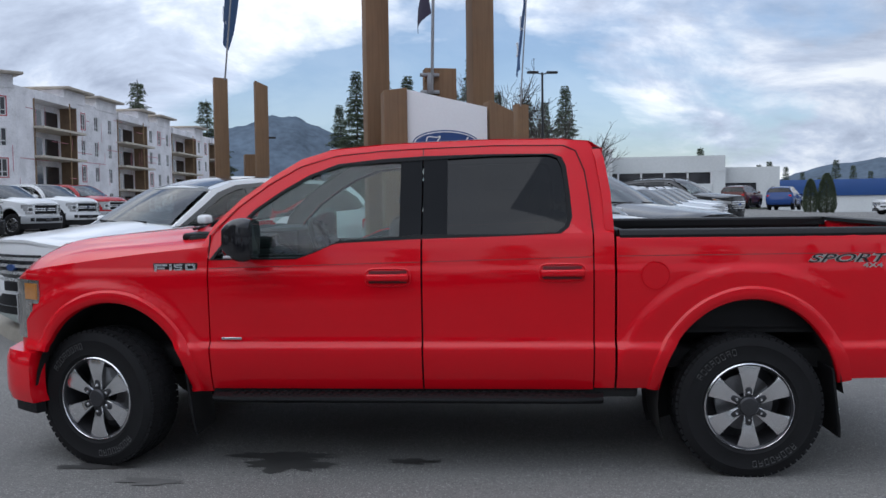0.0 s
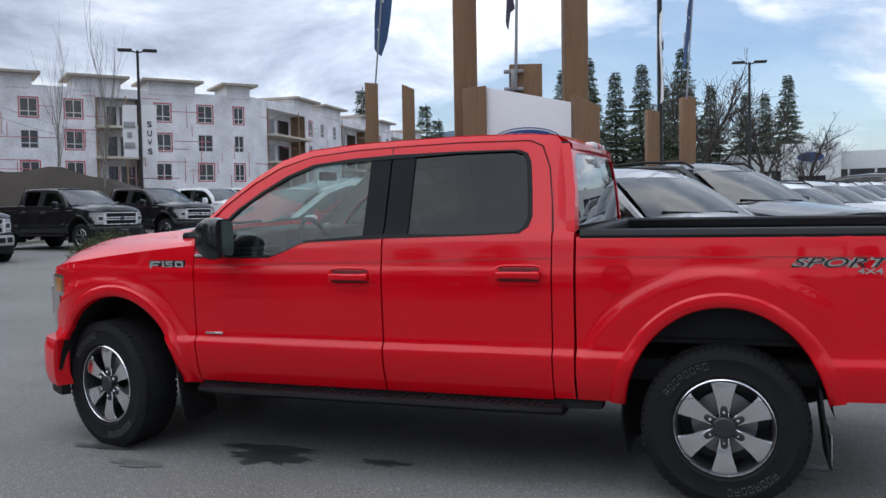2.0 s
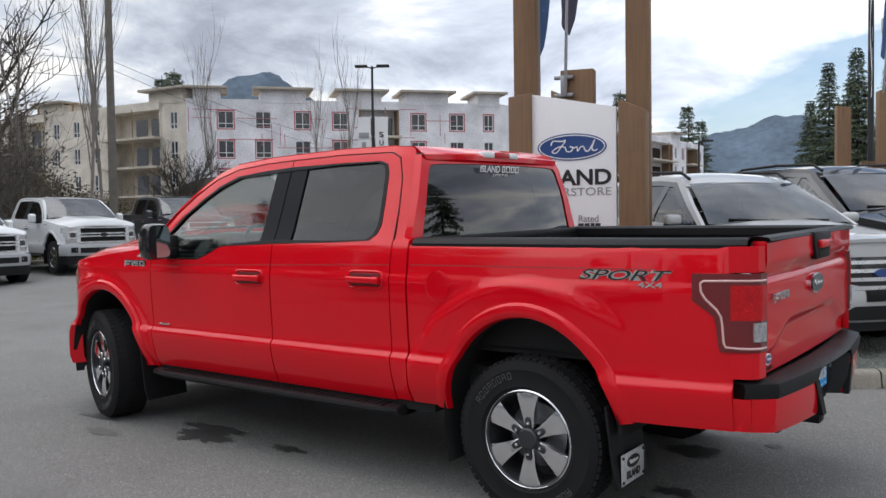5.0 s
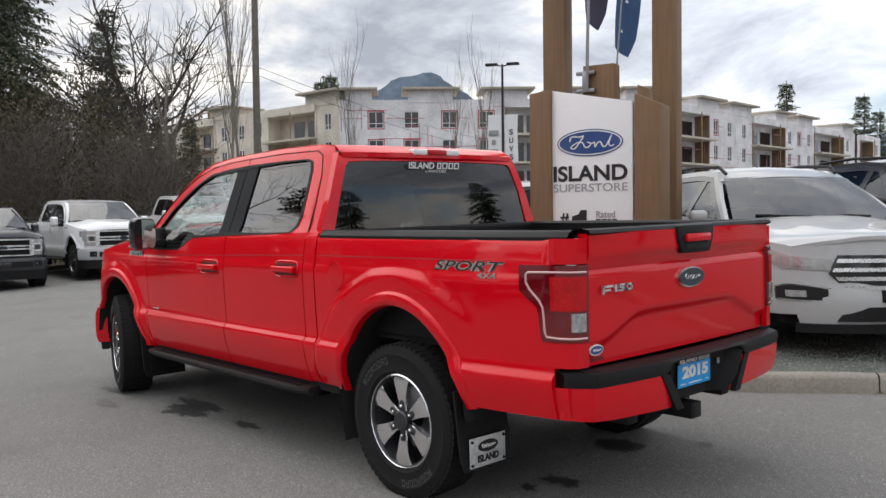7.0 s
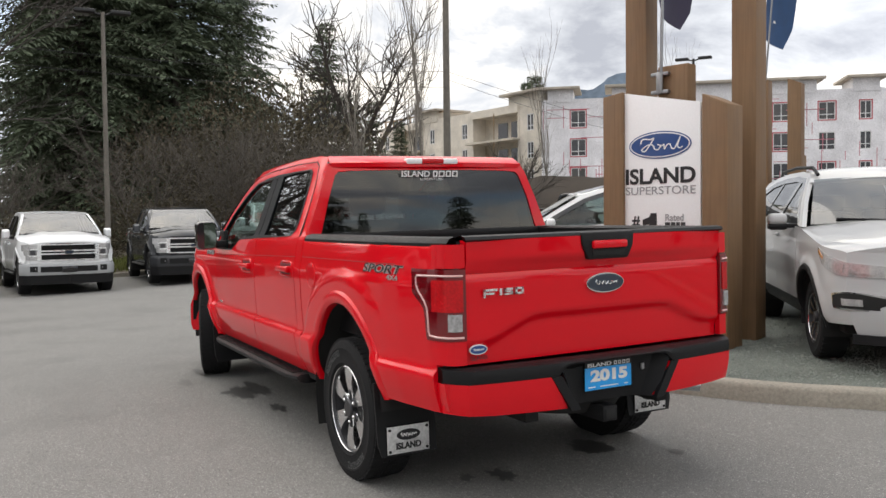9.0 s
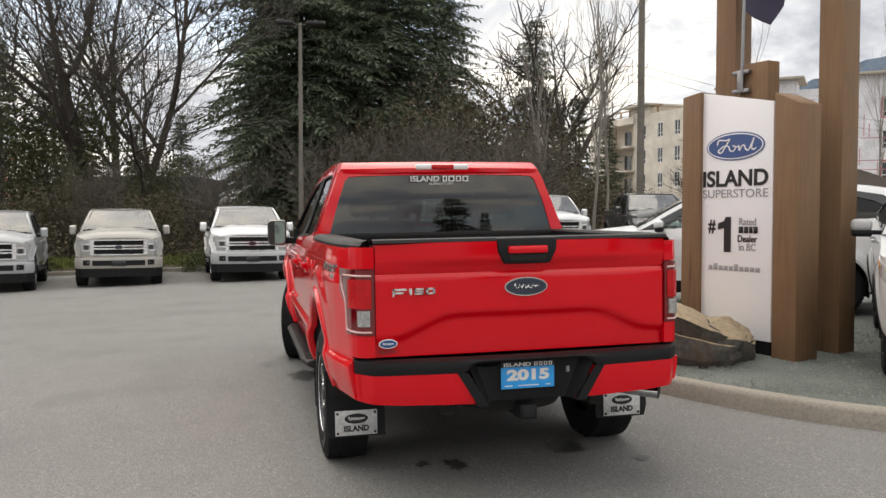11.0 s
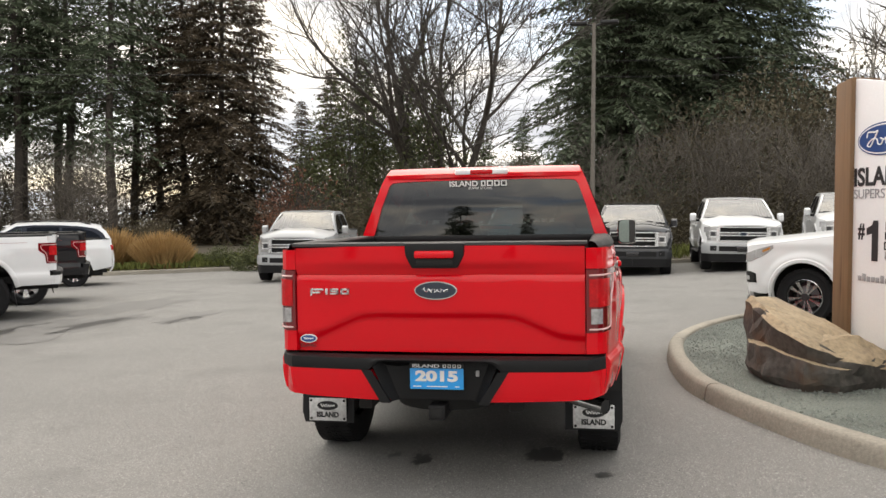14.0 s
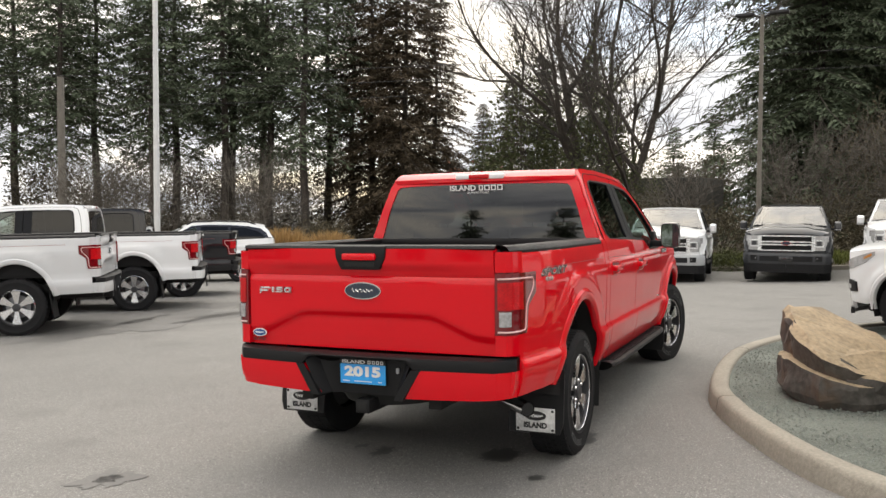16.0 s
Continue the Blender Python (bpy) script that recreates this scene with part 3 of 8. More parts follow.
        def pane(x0, x1, top, low, mt, nm, off=.012):
            bm = bmesh.new()
            rows = []
            for x in spread(x0, x1, 14):
                a, b = low(x) - .01, top(x) + .004
                rows.append([(x, s * (half(max(x, -3.0), a + (b - a) * j / 6) - off), a + (b - a) * j / 6) for j in range(7)])
            sheet(bm, rows)
            p = part(nm, bm, mt, root)
            p.visible_shadow = mt is not CLEARGLASS
            return p
        top = lambda x: lerp(x, [p[0] for p in inner[:11]], [p[1] for p in inner[:11]])
        pane(-3.0, -1.92, top, belt, CLEARGLASS, "door_window")
        pane(-1.69, -.985, lambda x: top(x) if x < -1.02 else 1.79, belt, TINTGLASS, "door_window")
        for x0, x1 in ((-1.935, -1.812), (-1.802, -1.665)):
            bm = bmesh.new()
            rows = [[(x, s * (half(x, z) - .002), z) for z in spread(belt(x), 1.822, 6)] for x in spread(x0, x1, 3)]
            inn = [[(x, s * (half(x, z) - .03), z) for z in spread(belt(x), 1.822, 6)] for x in spread(x0, x1, 3)]
            sheet(bm, rows, inn)
            part("pillar_cover", bm, PILLAR, root, "dark black door pillar cover")
        # seams of the doors above the belt
        bm = bmesh.new()
        for pts in (((-.848, 1.372), (-.862, 1.55), (-.885, 1.72), (-.93, 1.835), (-1.0, 1.868), (-1.4, 1.873), (-1.8, 1.862)), ((-1.8, 1.862), (-2.05, 1.852), (-2.32, 1.826), (-2.53, 1.765), (-2.70, 1.670), (-2.88, 1.535), (-3.03, 1.38), (-3.03, 1.25)), ((-1.807, 1.815), (-1.807, 1.863))):
            A, B = [], []
            for x, z in pts:
                y = half(max(x, -3.0), z)
                A.append([(x - .0025, s * (y + .0005), z - .002), (x + .0025, s * (y + .0005), z + .002)])
                B.append([(x - .004, s * (y - .01), z - .003), (x + .004, s * (y - .01), z + .003)])
            sheet(bm, A, B)
        part("door_seam", bm, UNDER, root)
        # handles
        for d, x0 in ((fd, -2.115), (rd, -1.14)):
            z = 1.135 if d is fd else 1.154
            y = half(x0 + .1, z)
            flip = Matrix.Diagonal((1, -1, 1, 1))
            bm = bmesh.new()
            ring = [(.1175 + .125 * math.copysign(abs(math.cos(t)) ** .35, math.cos(t)), .048 * math.copysign(abs(math.sin(t)) ** .5, math.sin(t))) for t in (2 * math.pi * j / 28 for j in range(29))]
            tube(bm, [(x0 + px, half(x0 + px, z + pz) + .001, z + pz) for px, pz in ring], .007, 6, cap=False)
            if s < 0:
                bmesh.ops.transform(bm, matrix=flip, verts=bm.verts)
            part("handle_cup", bm, fmat, d)
            # flat dark plate stands in for the shade inside the handle cup
            bm = bmesh.new()
            box(bm, x0 + .010, x0 + .225, y - .004, y + .003, z - .034, z + .036, .002)
            if s < 0:
                bmesh.ops.transform(bm, matrix=flip, verts=bm.verts)
            part("handle_slot", bm, SHADERED if hero else UNDER, d)
            bm = bmesh.new()
            box(bm, x0 - .002, x0 + .237, y + .018, y + .040, z - .018, z + .020, .010, seg=3)
            box(bm, x0 + .002, x0 + .035, y - .002, y + .030, z - .014, z + .016, .005)
            box(bm, x0 + .185, x0 + .233, y - .002, y + .034, z - .022, z + .022, .008)
            if s < 0:
                bmesh.ops.transform(bm, matrix=flip, verts=bm.verts)
            part("door_handle", bm, fmat, d)
        # painted line for the shoulder crease highlight, badge strip
        bm = bmesh.new()
        for x0, x1, n in ((-3.03, -1.812, 14), (-1.802, -.853, 10), (-.71, .66, 14)):
            zz = lambda x: lerp(x, [-3.03, -.7, .7], [1.192, 1.244, 1.252])
            sheet(bm, [[(x, s * (half(x, zz(x)) + .0012), zz(x) - .002), (x, s * (half(x, zz(x)) + .0012), zz(x) + .002)] for x in spread(x0, x1, n)])
        part("side_stripe", bm, STRIPE, root, "thin painted line for the shoulder crease highlight")
        bm = bmesh.new()
        box(bm, -2.965, -2.845, .978, .988, .782, .796, .003)
        if s < 0:
            bmesh.ops.transform(bm, matrix=Matrix.Diagonal((1, -1, 1, 1)), verts=bm.verts)
        part("door_badge", bm, CHROME, fd)
        # mirrors
        bm = bmesh.new()
        A = []
        for k in range(9):
            f = k / 8
            x = -2.885 + .165 * f
            g = math.sin(math.pi * min(f * .55 + .12, 1)) ** .6
            A.append([(x, s * (1.122 + .088 * g * math.copysign(abs(math.cos(t)) ** .35, math.cos(t))), 1.362 + .122 * g * math.copysign(abs(math.sin(t)) ** .45, math.sin(t))) for t in (2 * math.pi * j / 24 for j in range(25))])
        sheet(bm, A)
        bmesh.ops.remove_doubles(bm, verts=bm.verts, dist=.0005)
        bmesh.ops.holes_fill(bm, edges=bm.edges)
        mi = part("side_mirror", bm, GLOSSBLACK if hero else PAINT, root, "black door mirror housing" if hero else "")
        bm = bmesh.new()
        box(bm, -2.845, -2.765, s * .93 if s > 0 else -1.06, 1.06 if s > 0 else -.93, 1.255, 1.315, .012)
        box(bm, -2.90, -2.78, .93 if s > 0 else -.965, .965 if s > 0 else -.93, 1.245, 1.40, .01)
        part("mirror_arm", bm, BLACK, mi)
        bm = bmesh.new()
        prism(bm, [(.072 * math.copysign(abs(math.cos(t)) ** .35, math.cos(t)), .104 * math.copysign(abs(math.sin(t)) ** .4, math.sin(t))) for t in (2 * math.pi * j / 28 for j in range(28))], .004, pose(-2.716, s * 1.122, 1.362, 0, 0, 90 + s * 10))
        part("mirror_glass", bm, MIRROR, mi, "silvered mirror glass")
        bm = bmesh.new()
        box(bm, -2.875, -2.80, s * 1.122 - .07, s * 1.122 + .07, 1.262, 1.278, .006)
        part("mirror_lamp", bm, LAMPWHITE, mi)
        # running board
        bm = bmesh.new()
        rows = []
        for x in spread(-3.02, -.80, 14):
            e = .03 * (step(x, -2.95, -3.02) + step(x, -.90, -.80))
            rows.append([(x, s * y, z) for y, z in ((.84, .41), (.84, .465), (.95, .472), (1.015 - e, .470), (1.036 - e, .460), (1.040 - e, .444), (1.02 - e, .425), (.95, .41), (.84, .41))])
        sheet(bm, rows)
        bmesh.ops.holes_fill(bm, edges=bm.edges)
        rb = part("running_board", bm, BLACK, root, "black moulded running board")
        bm = bmesh.new()
        for k in range(44):
            x = -2.9 + k * .046
            box(bm, x, x + .022, s * .972 - .04, s * .972 + .04, .470, .4765, .001)
        if hero:
            tagged(part("tread_rib", bm, BLACK, rb), kind="stuff")
        else:
            bm.free()
        bm = bmesh.new()
        for x in (-2.8, -1.9, -1.0):
            bm = bmesh.new()
            box(bm, x - .03, x + .03, min(s * .60, s * .9), max(s * .60, s * .9), .40, .445, .006)
            part("board_bracket", bm, UNDER, rb)
        # sill underside
        bm = bmesh.new()
        box(bm, -3.05, -.6, min(s * .80, s * .925), max(s * .80, s * .925), .44, .56, .02)
        part("sill", bm, UNDER, root)
        # mud flaps
        for x0, zt, zb in ((.44, .62, .235), (-3.17, .60, .225)):
            bm = bmesh.new()
            rows = [[(x0 + .05 * (zt - z) / .4, s * y, z) for y in (.66, .80, 1.0 - .02 * step(z, .3, .24))] for z in spread(zb, zt, 6)]
            inn = [[(a - .012, b, c) for a, b, c in r] for r in rows]
            sheet(bm, rows, inn)
            fl = part("mud_flap", bm, BLACK, root)
            if hero and x0 > 0:
                bm = bmesh.new()
                box(bm, x0 + .046, x0 + .051, s * .83 - .122, s * .83 + .122, .245, .390, .002, m=None)
                pl = part("flap_plate", bm, PLATE, fl, "bright metal mud flap plate with dark printing")
                fr = pose(x0 + .0525, s * .83, .285, 0, 0, 90)
                text_mesh("plate_text", "ISLAND", .036, BLACKMARK, pl, fr, .145, .001, bold=.045)
                bm = bmesh.new()
                fr = pose(x0 + .052, s * .83, .342, 0, 0, 90)
                oval(bm, .068, .029, -.002, .001, 28, fr)
                ov = part("plate_emblem", bm, BLACKMARK, pl)
                bm = bmesh.new()
                script(bm, fr @ Matrix.Translation((0, -.003, 0)), .046, .012, .0035)
                part("emblem_script", bm, WHITEMARK, ov)
                for yy in (-.108, .108):
                    for zz in (.260, .374):
                        bm = bmesh.new()
                        tube(bm, [(x0 + .05, s * .83 + yy, zz), (x0 + .056, s * .83 + yy, zz)], .008, 8)
                        part("plate_bolt", bm, UNDER, pl)
        # cab inner trim so that the doors are closed inside
        bm = bmesh.new()
        rows = [[(x, s * (half(max(x, -3.0), z) - .036), z) for z in spread(.5, belt(x) - .006, 8)] for x in spread(-3.02, -.80, 30)]
        sheet(bm, rows, [[(a, b - s * .05, c) for a, b, c in r] for r in rows])
        part("door_trim", bm, BLACK, root)
    # --- hood
    bm = bmesh.new()
    rows, inn = [], []
    for x in spread(-4.33, -3.06, 22):
        e, c = hood_edge(x), hood_crest(x)
        hw = half(x, e) - .006
        r = []
        for k in range(25):
            v = -1 + k / 12
            dome = .022 * step(abs(v), .62, .50) * step(x, -4.3, -4.0) * (1 - .3 * step(abs(v), .3, .1))
            r.append((x - .02 * (1 - v * v) * step(x, -4.1, -4.33) + .06 * v ** 4 * step(x, -4.1, -4.33), hw * v, e + (c - e) * (1 - abs(v) ** 4) + .012 * (1 - v * v) + dome))
        rows.append(r)
        inn.append([(a, b * .985, z - .03) for a, b, z in r])
    sheet(bm, rows, inn)
    part("hood", bm, fmat, root)
    # --- roof
    bm = bmesh.new()
    rows, inn = [], []
    for x in spread(-2.36, -.775, 20):
        zr = lerp(x, [-2.36, -2.05, -1.8, -1.4, -1.0, -.86, -.80, -.775], [1.866, 1.893, 1.902, 1.912, 1.905, 1.896, 1.882, 1.845])
        hw = half(-2, zr) - .015
        r = [(x - (.10 * (1 - v * v) if x < -2.3 else 0) + (.03 * (1 - v * v) if x > -.8 else 0), hw * v, zr + (.006 + .02 * step(x, -1.0, -1.6)) * (1 - abs(v) ** 2.5)) for v in spread(-1, 1, 20)]
        rows.append(r)
        inn.append([(a, b * .97, z - .03) for a, b, z in r])
    sheet(bm, rows, inn)
    part("roof", bm, fmat, root)
    bm = bmesh.new()
    box(bm, -2.3, -.85, -.68, .68, 1.845, 1.865)
    part("headliner", bm, BEIGE, root)
    # --- cab back: frame and window
    def backp(y, z):
        return (lerp(z, [.75, 1.37, 1.62, 1.79, 1.86], [-.725, -.728, -.745, -.775, -.80]) + .02 * (1 - (y / .85) ** 2), y, z)
    bm = bmesh.new()
    A, B = [], []
    oi = [(.84, 1.385, .925, 1.375), (.83, 1.40, .922, 1.40), (.775, 1.60, .845, 1.60), (.715, 1.765, .775, 1.79), (.69, 1.788, .745, 1.845), (.60, 1.795, .60, 1.852), (.3, 1.80, .3, 1.856), (0, 1.80, 0, 1.858)]
    for yi, zi, yo, zo in oi + [(-a, b, -c, d) for a, b, c, d in oi[-2::-1]]:
        A.append([backp(yi, zi), backp((yi + yo) / 2, (zi + zo) / 2), backp(yo, zo)])
        B.append([(a - .05, b, c) for a, b, c in A[-1]])
    sheet(bm, A, B)
    part("back_frame", bm, fmat, root)
    bm = bmesh.new()
    sheet(bm, [[backp(v * lerp(z, [1.37, 1.60, 1.79], [.85, .785, .705]), z) for v in spread(-1, 1, 16)] for z in spread(1.365, 1.80, 8)])
    bmesh.ops.translate(bm, verts=bm.verts, vec=(-.008, 0, 0))
    part("rear_window", bm, REARGLASS, root, "dark tinted rear window")
    bm = bmesh.new()
    box(bm, -.775, -.735, -.92, .92, .60, 1.365, .01)
    part("cab_back_panel", bm, fmat, root)
    for s in (-1, 1):
        bm = bmesh.new()
        rows = [[(-.815 + dx, s * (half(-1, z) - .030 + dy), z) for dx, dy in ((-.02, .012), (.030, .008))] for z in spread(1.80, 1.855, 4)]
        sheet(bm, rows, [[(a, b * .96, c - .004) for a, b, c in r] for r in rows])
        part("roof_corner_seal", bm, BLACK, root)
    bm = bmesh.new()
    box(bm, -.80, -.738, -.20, .20, 1.838, 1.878, .012)
    bl = part("high_brake_lamp", bm, SIGNWHITE, root, "high brake lamp with clear cargo lights")
    bm = bmesh.new()
    box(bm, -.78, -.734, -.085, .085, 1.842, 1.876, .006)
    part("brake_lens", bm, LAMPRED, bl)
    # --- windscreen
    bm = bmesh.new()
    rows = []
    for k in range(11):
        f = k / 10
        zc = 1.40 + .455 * f
        rows.append([(-3.16 + .76 * f - .10 * (1 - v * v) + .06 * math.sin(math.pi * f) * -.6, v * (.865 - .135 * f), zc - .03 * (1 - f) * abs(v) ** 2) for v in spread(-1, 1, 14)])
    sheet(bm, rows)
    ws = part("windscreen", bm, CLEARGLASS if hero else SCREENGLASS, root)
    ws.visible_shadow = False
    bm = bmesh.new()
    box(bm, -3.26, -3.02, -.78, .78, 1.33, 1.385, .02)
    part("cowl", bm, BLACK, root)
    bm = bmesh.new()
    for y0 in (-.55, .12):
        tube(bm, [(-3.27, y0, 1.40), (-3.18, y0 + .25, 1.425), (-3.13, y0 + .52, 1.43)], .009, 6)
    part("wiper", bm, BLACK, root)
    # --- interior
    bm = bmesh.new()
    box(bm, -3.1, -.8, -.85, .85, .50, .56)
    box(bm, -3.12, -2.62, -.83, .83, .90, 1.30, .05)
    box(bm, -3.22, -2.70, -.80, .80, 1.20, 1.375, .03)
    box(bm, -2.86, -2.58, -.66, -.20, 1.15, 1.40, .04)
    box(bm, -2.75, -1.9, -.14, .14, .56, .92, .03)
    dash = part("dashboard", bm, BLACK, root)
    for s in (-1, 1):
        bm = bmesh.new()
        box(bm, -3.02, -1.90, min(s * .835, s * .865), max(s * .835, s * .865), .58, 1.262, .01)
        box(bm, -1.88, -.86, min(s * .835, s * .865), max(s * .835, s * .865), .58, 1.262, .01)
        part("door_trim", bm, BLACK, root, "dark inner door panel")
    for y0, x0 in ((-.42, -2.15), (.42, -2.15), (-.42, -1.15), (.42, -1.15)):
        bm = bmesh.new()
        box(bm, x0 - .42, x0 + .08, y0 - .26, y0 + .26, .72, .92, .06, seg=3)
        box(bm, -.075, .075, -.24, .24, 0, .62, .06, m=pose(x0 + .06, y0, .86, 0, 14, 0), seg=3)
        box(bm, -.06, .06, -.13, .13, 0, .19, .05, m=pose(x0 + .215, y0, 1.50, 0, 8, 0), seg=3)
        tube(bm, [(x0 + .19, y0 - .06, 1.42), (x0 + .215, y0 - .06, 1.54)], .008, 6)
        tube(bm, [(x0 + .19, y0 + .06, 1.42), (x0 + .215, y0 + .06, 1.54)], .008, 6)
        part("cab_seat", bm, CLOTH, root, "dark cloth seat with head restraint")
    bm = bmesh.new()
    mt = pose(-2.48, -.42, 1.27, 0, 0, 90) @ pose(0, 0, 0, -22, 0, 0)
    ring = [(.19 * math.cos(a), 0, .19 * math.sin(a)) for a in (2 * math.pi * k / 28 for k in range(29))]
    tube(bm, [mt @ Vector(p) for p in ring], .017, 8, cap=False)
    for a in (0, math.pi, 1.5 * math.pi):
        tube(bm, [mt @ Vector((.05 * math.cos(a), 0, .05 * math.sin(a))), mt @ Vector((.18 * math.cos(a), 0, .18 * math.sin(a)))], .016, 6)
    oval(bm, .075, .065, -.02, .02, 20, mt)
    tube(bm, [mt @ Vector((0, 0, 0)), (-2.8, -.42, 1.08)], .03, 8)
    part("steering_wheel", bm, BLACK, root)
    bm = bmesh.new()
    box(bm, -2.62, -2.60, -.12, .12, 1.70, 1.76, .01)
    part("rear_view_mirror", bm, BLACK, root)
    # --- bed
    bm = bmesh.new()
    box(bm, -.70, 1.02, -.86, .86, .80, .83)
    for s in (-1, 1):
        box(bm, -.70, 1.0, min(s * .83, s * .86), max(s * .83, s * .86), .82, 1.345)
    box(bm, -.70, -.66, -.86, .86, .82, 1.34)
    part("bed_liner", bm, BLACK, root, "black bed liner")
    for s in (-1, 1):
        bm = bmesh.new()
        rows = []
        for x in spread(-.705, 1.035, 16):
            yo = half(x, 1.345) - .004
            rows.append([(x, s * y, z) for y, z in ((yo + .004, 1.334), (yo + .006, 1.358), (yo - .012, 1.380), (yo - .04, 1.388), (.83, 1.386), (.815, 1.374), (.815, 1.33))])
        sheet(bm, rows)
        bmesh.ops.holes_fill(bm, edges=[e for e in bm.edges if len(e.link_faces) == 1])
        part("bed_rail_cap", bm, BLACK, root, "black bed rail cap")
    bm = bmesh.new()
    box(bm, -.72, -.66, -.88, .88, 1.335, 1.384, .01)
    part("bed_front_cap", bm, BLACK, root)
    # --- tailgate
    bm = bmesh.new()
    rows, inn = [], []
    for k in range(0, 45, fine):
        z = .797 + (1.382 - .797) * k / 44
        r = []
        for v in spread(-1, 1, 48 // fine):
            y = v * .797
            lip = .030 * step(z, 1.24, 1.30) * (1 - .55 * step(abs(v), .5, .98))       # spoiler lip
            lo = lerp(abs(v), [0, .45, .55, .82, .9, 1], [1.008, 1.008, 1.0, .905, .895, .89])
            dish = -.028 * step(z, lo + .020, lo - .035) 
            crest = .012 * math.exp(-((z - 1.222) / .012) ** 2) * -1
            r.append((1.062 + lip + dish + crest + .012 * (1 - v * v), y, z))
        rows.append(r)
        inn.append([(a - .06, b, c) for a, b, c in r])
    sheet(bm, rows, inn)
    tg = part("tailgate", bm, fmat, root)
    tg.location = (.023, 0, -.012)
    bm = bmesh.new()
    rows = [[(x, y, z) for x, z in ((1.00, 1.375), (1.00, 1.398), (1.05, 1.404), (1.098 - .016 * abs(y), 1.398), (1.108 - .016 * abs(y), 1.384), (1.08, 1.375))] for y in spread(-.81, .81, 20)]
    sheet(bm, rows)
    bmesh.ops.holes_fill(bm, edges=[e for e in bm.edges if len(e.link_faces) == 1])
    part("tailgate_cap", bm, BLACK, tg, "black cap along the tailgate top")
    bm = bmesh.new()
    prism(bm, [(-.165, 1.398), (.165, 1.398), (.160, 1.33), (.125, 1.262), (-.125, 1.262), (-.160, 1.33)], .035, pose(1.118, 0, 0, 0, 0, 90), bevel=.010)
    hd = part("tailgate_handle", bm, BLACK, tg, "black tailgate handle surround")
    bm = bmesh.new()
    box(bm, 1.112, 1.138, -.108, .108, 1.316, 1.356, .010)
    part("handle_grip", bm, fmat, hd)
    bm = bmesh.new()
    box(bm, 1.10, 1.122, -.10, .10, 1.278, 1.314, .004)
    part("handle_recess", bm, UNDER, hd)
    em = pose(1.082, 0, 1.140, 0, 0, 90)
    bm = bmesh.new()
    oval(bm, .118, .050, -.004, .020, 40, em)
    eb = part("emblem", bm, CHROME, tg, "chrome-rimmed dark oval emblem")
    bm = bmesh.new()
    oval(bm, .111, .0440, -.010, -.002, 40, em)
    part("emblem_field", bm, mat("emblem_dark", (.02, .03, .05), .25, var=.05, coat=.6) if "emblem_dark" not in bpy.data.materials else bpy.data.materials["emblem_dark"], eb)
    bm = bmesh.new()
    script(bm, em @ Matrix.Translation((0, -.011, 0)), .068, .016, .0026)
    part("emblem_script", bm, CHROME, eb)
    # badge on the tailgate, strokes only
    glyphs = (((-.74, -.73, 1.075, 1.125), (-.74, -.655, 1.112, 1.125), (-.735, -.675, 1.092, 1.103)), ((-.64, -.625, 1.085, 1.125),),
              ((-.61, -.555, 1.113, 1.125), (-.61, -.598, 1.100, 1.125), (-.61, -.555, 1.085, 1.093), (-.567, -.555, 1.085, 1.108), (-.61, -.555, 1.100, 1.108)),
              ((-.54, -.528, 1.085, 1.125), (-.54, -.485, 1.113, 1.125), (-.54, -.485, 1.085, 1.096), (-.497, -.485, 1.085, 1.125)))
    for strokes in glyphs if hero else ():
        bm = bmesh.new()
        for a, b, c, d in strokes:
            box(bm, 1.074, 1.084, *(-.6005 + .87 * (v + .6125) for v in (a, b)), *(1.134 + .80 * (v - 1.105) for v in (c, d)))
        part("badge_letter", bm, SATIN, tg)
    if hero:
        bm = bmesh.new()
        sp = pose(1.056, -.735, .868, 0, 0, 90)
        oval(bm, .048, .024, -.004, .004, 28, sp)
        st = part("dealer_sticker", bm, WHITEMARK, tg, "small blue oval sticker over dark lettering")
        bm = bmesh.new()
        oval(bm, .043, .019, -.006, -.003, 28, sp)
        part("sticker_field", bm, BLUEMARK, st)
        bm = bmesh.new()
        script(bm, sp @ Matrix.Translation((0, -.007, 0)), .028, .007, .002)
        part("emblem_script", bm, WHITEMARK, st)
        text_mesh("sticker_text", "ISLAND", .019, BLACKMARK, st, pose(1.062, -.735, .830, 0, 0, 90), .09, .001)
    # --- tail lamps (wrap the corner)
    for s in (-1, 1):
        plan = [(.825, None), (.89, None), (.95, None), (1.01, .909), (1.055, .889), (1.084, .860), (1.094, .803)]

        def lamp_pt(f, z, off):
            ix = list(range(len(plan)))
            x = lerp(f, ix, [p[0] for p in plan])
            y = lerp(f, ix, [half(p[0], 1.0) if p[1] is None else p[1] for p in plan])
            k = lerp(f, [0, 2.2, 3.4, 4.6, 6], [0, .1, .6, .9, 1])
            nrm = Vector((k, 1 - k * .8)).normalized()
            return (x + nrm.x * off, s * (y + nrm.y * off), z)

        def lamp(bm, z0, z1, i0, i1, off, thick=.03, nz=6, cut=None, n=18):
            A, B = [], []
            for k in range(n + 1):
                f = i0 + (i1 - i0) * k / n
                za, zb = cut(f) if cut else (z0, z1)
                A.append([lamp_pt(f, za + (zb - za) * j / nz, off) for j in range(nz + 1)])
                B.append([lamp_pt(f, za + (zb - za) * j / nz, off - thick) for j in range(nz + 1)])
            sheet(bm, A, B)
        bm = bmesh.new()
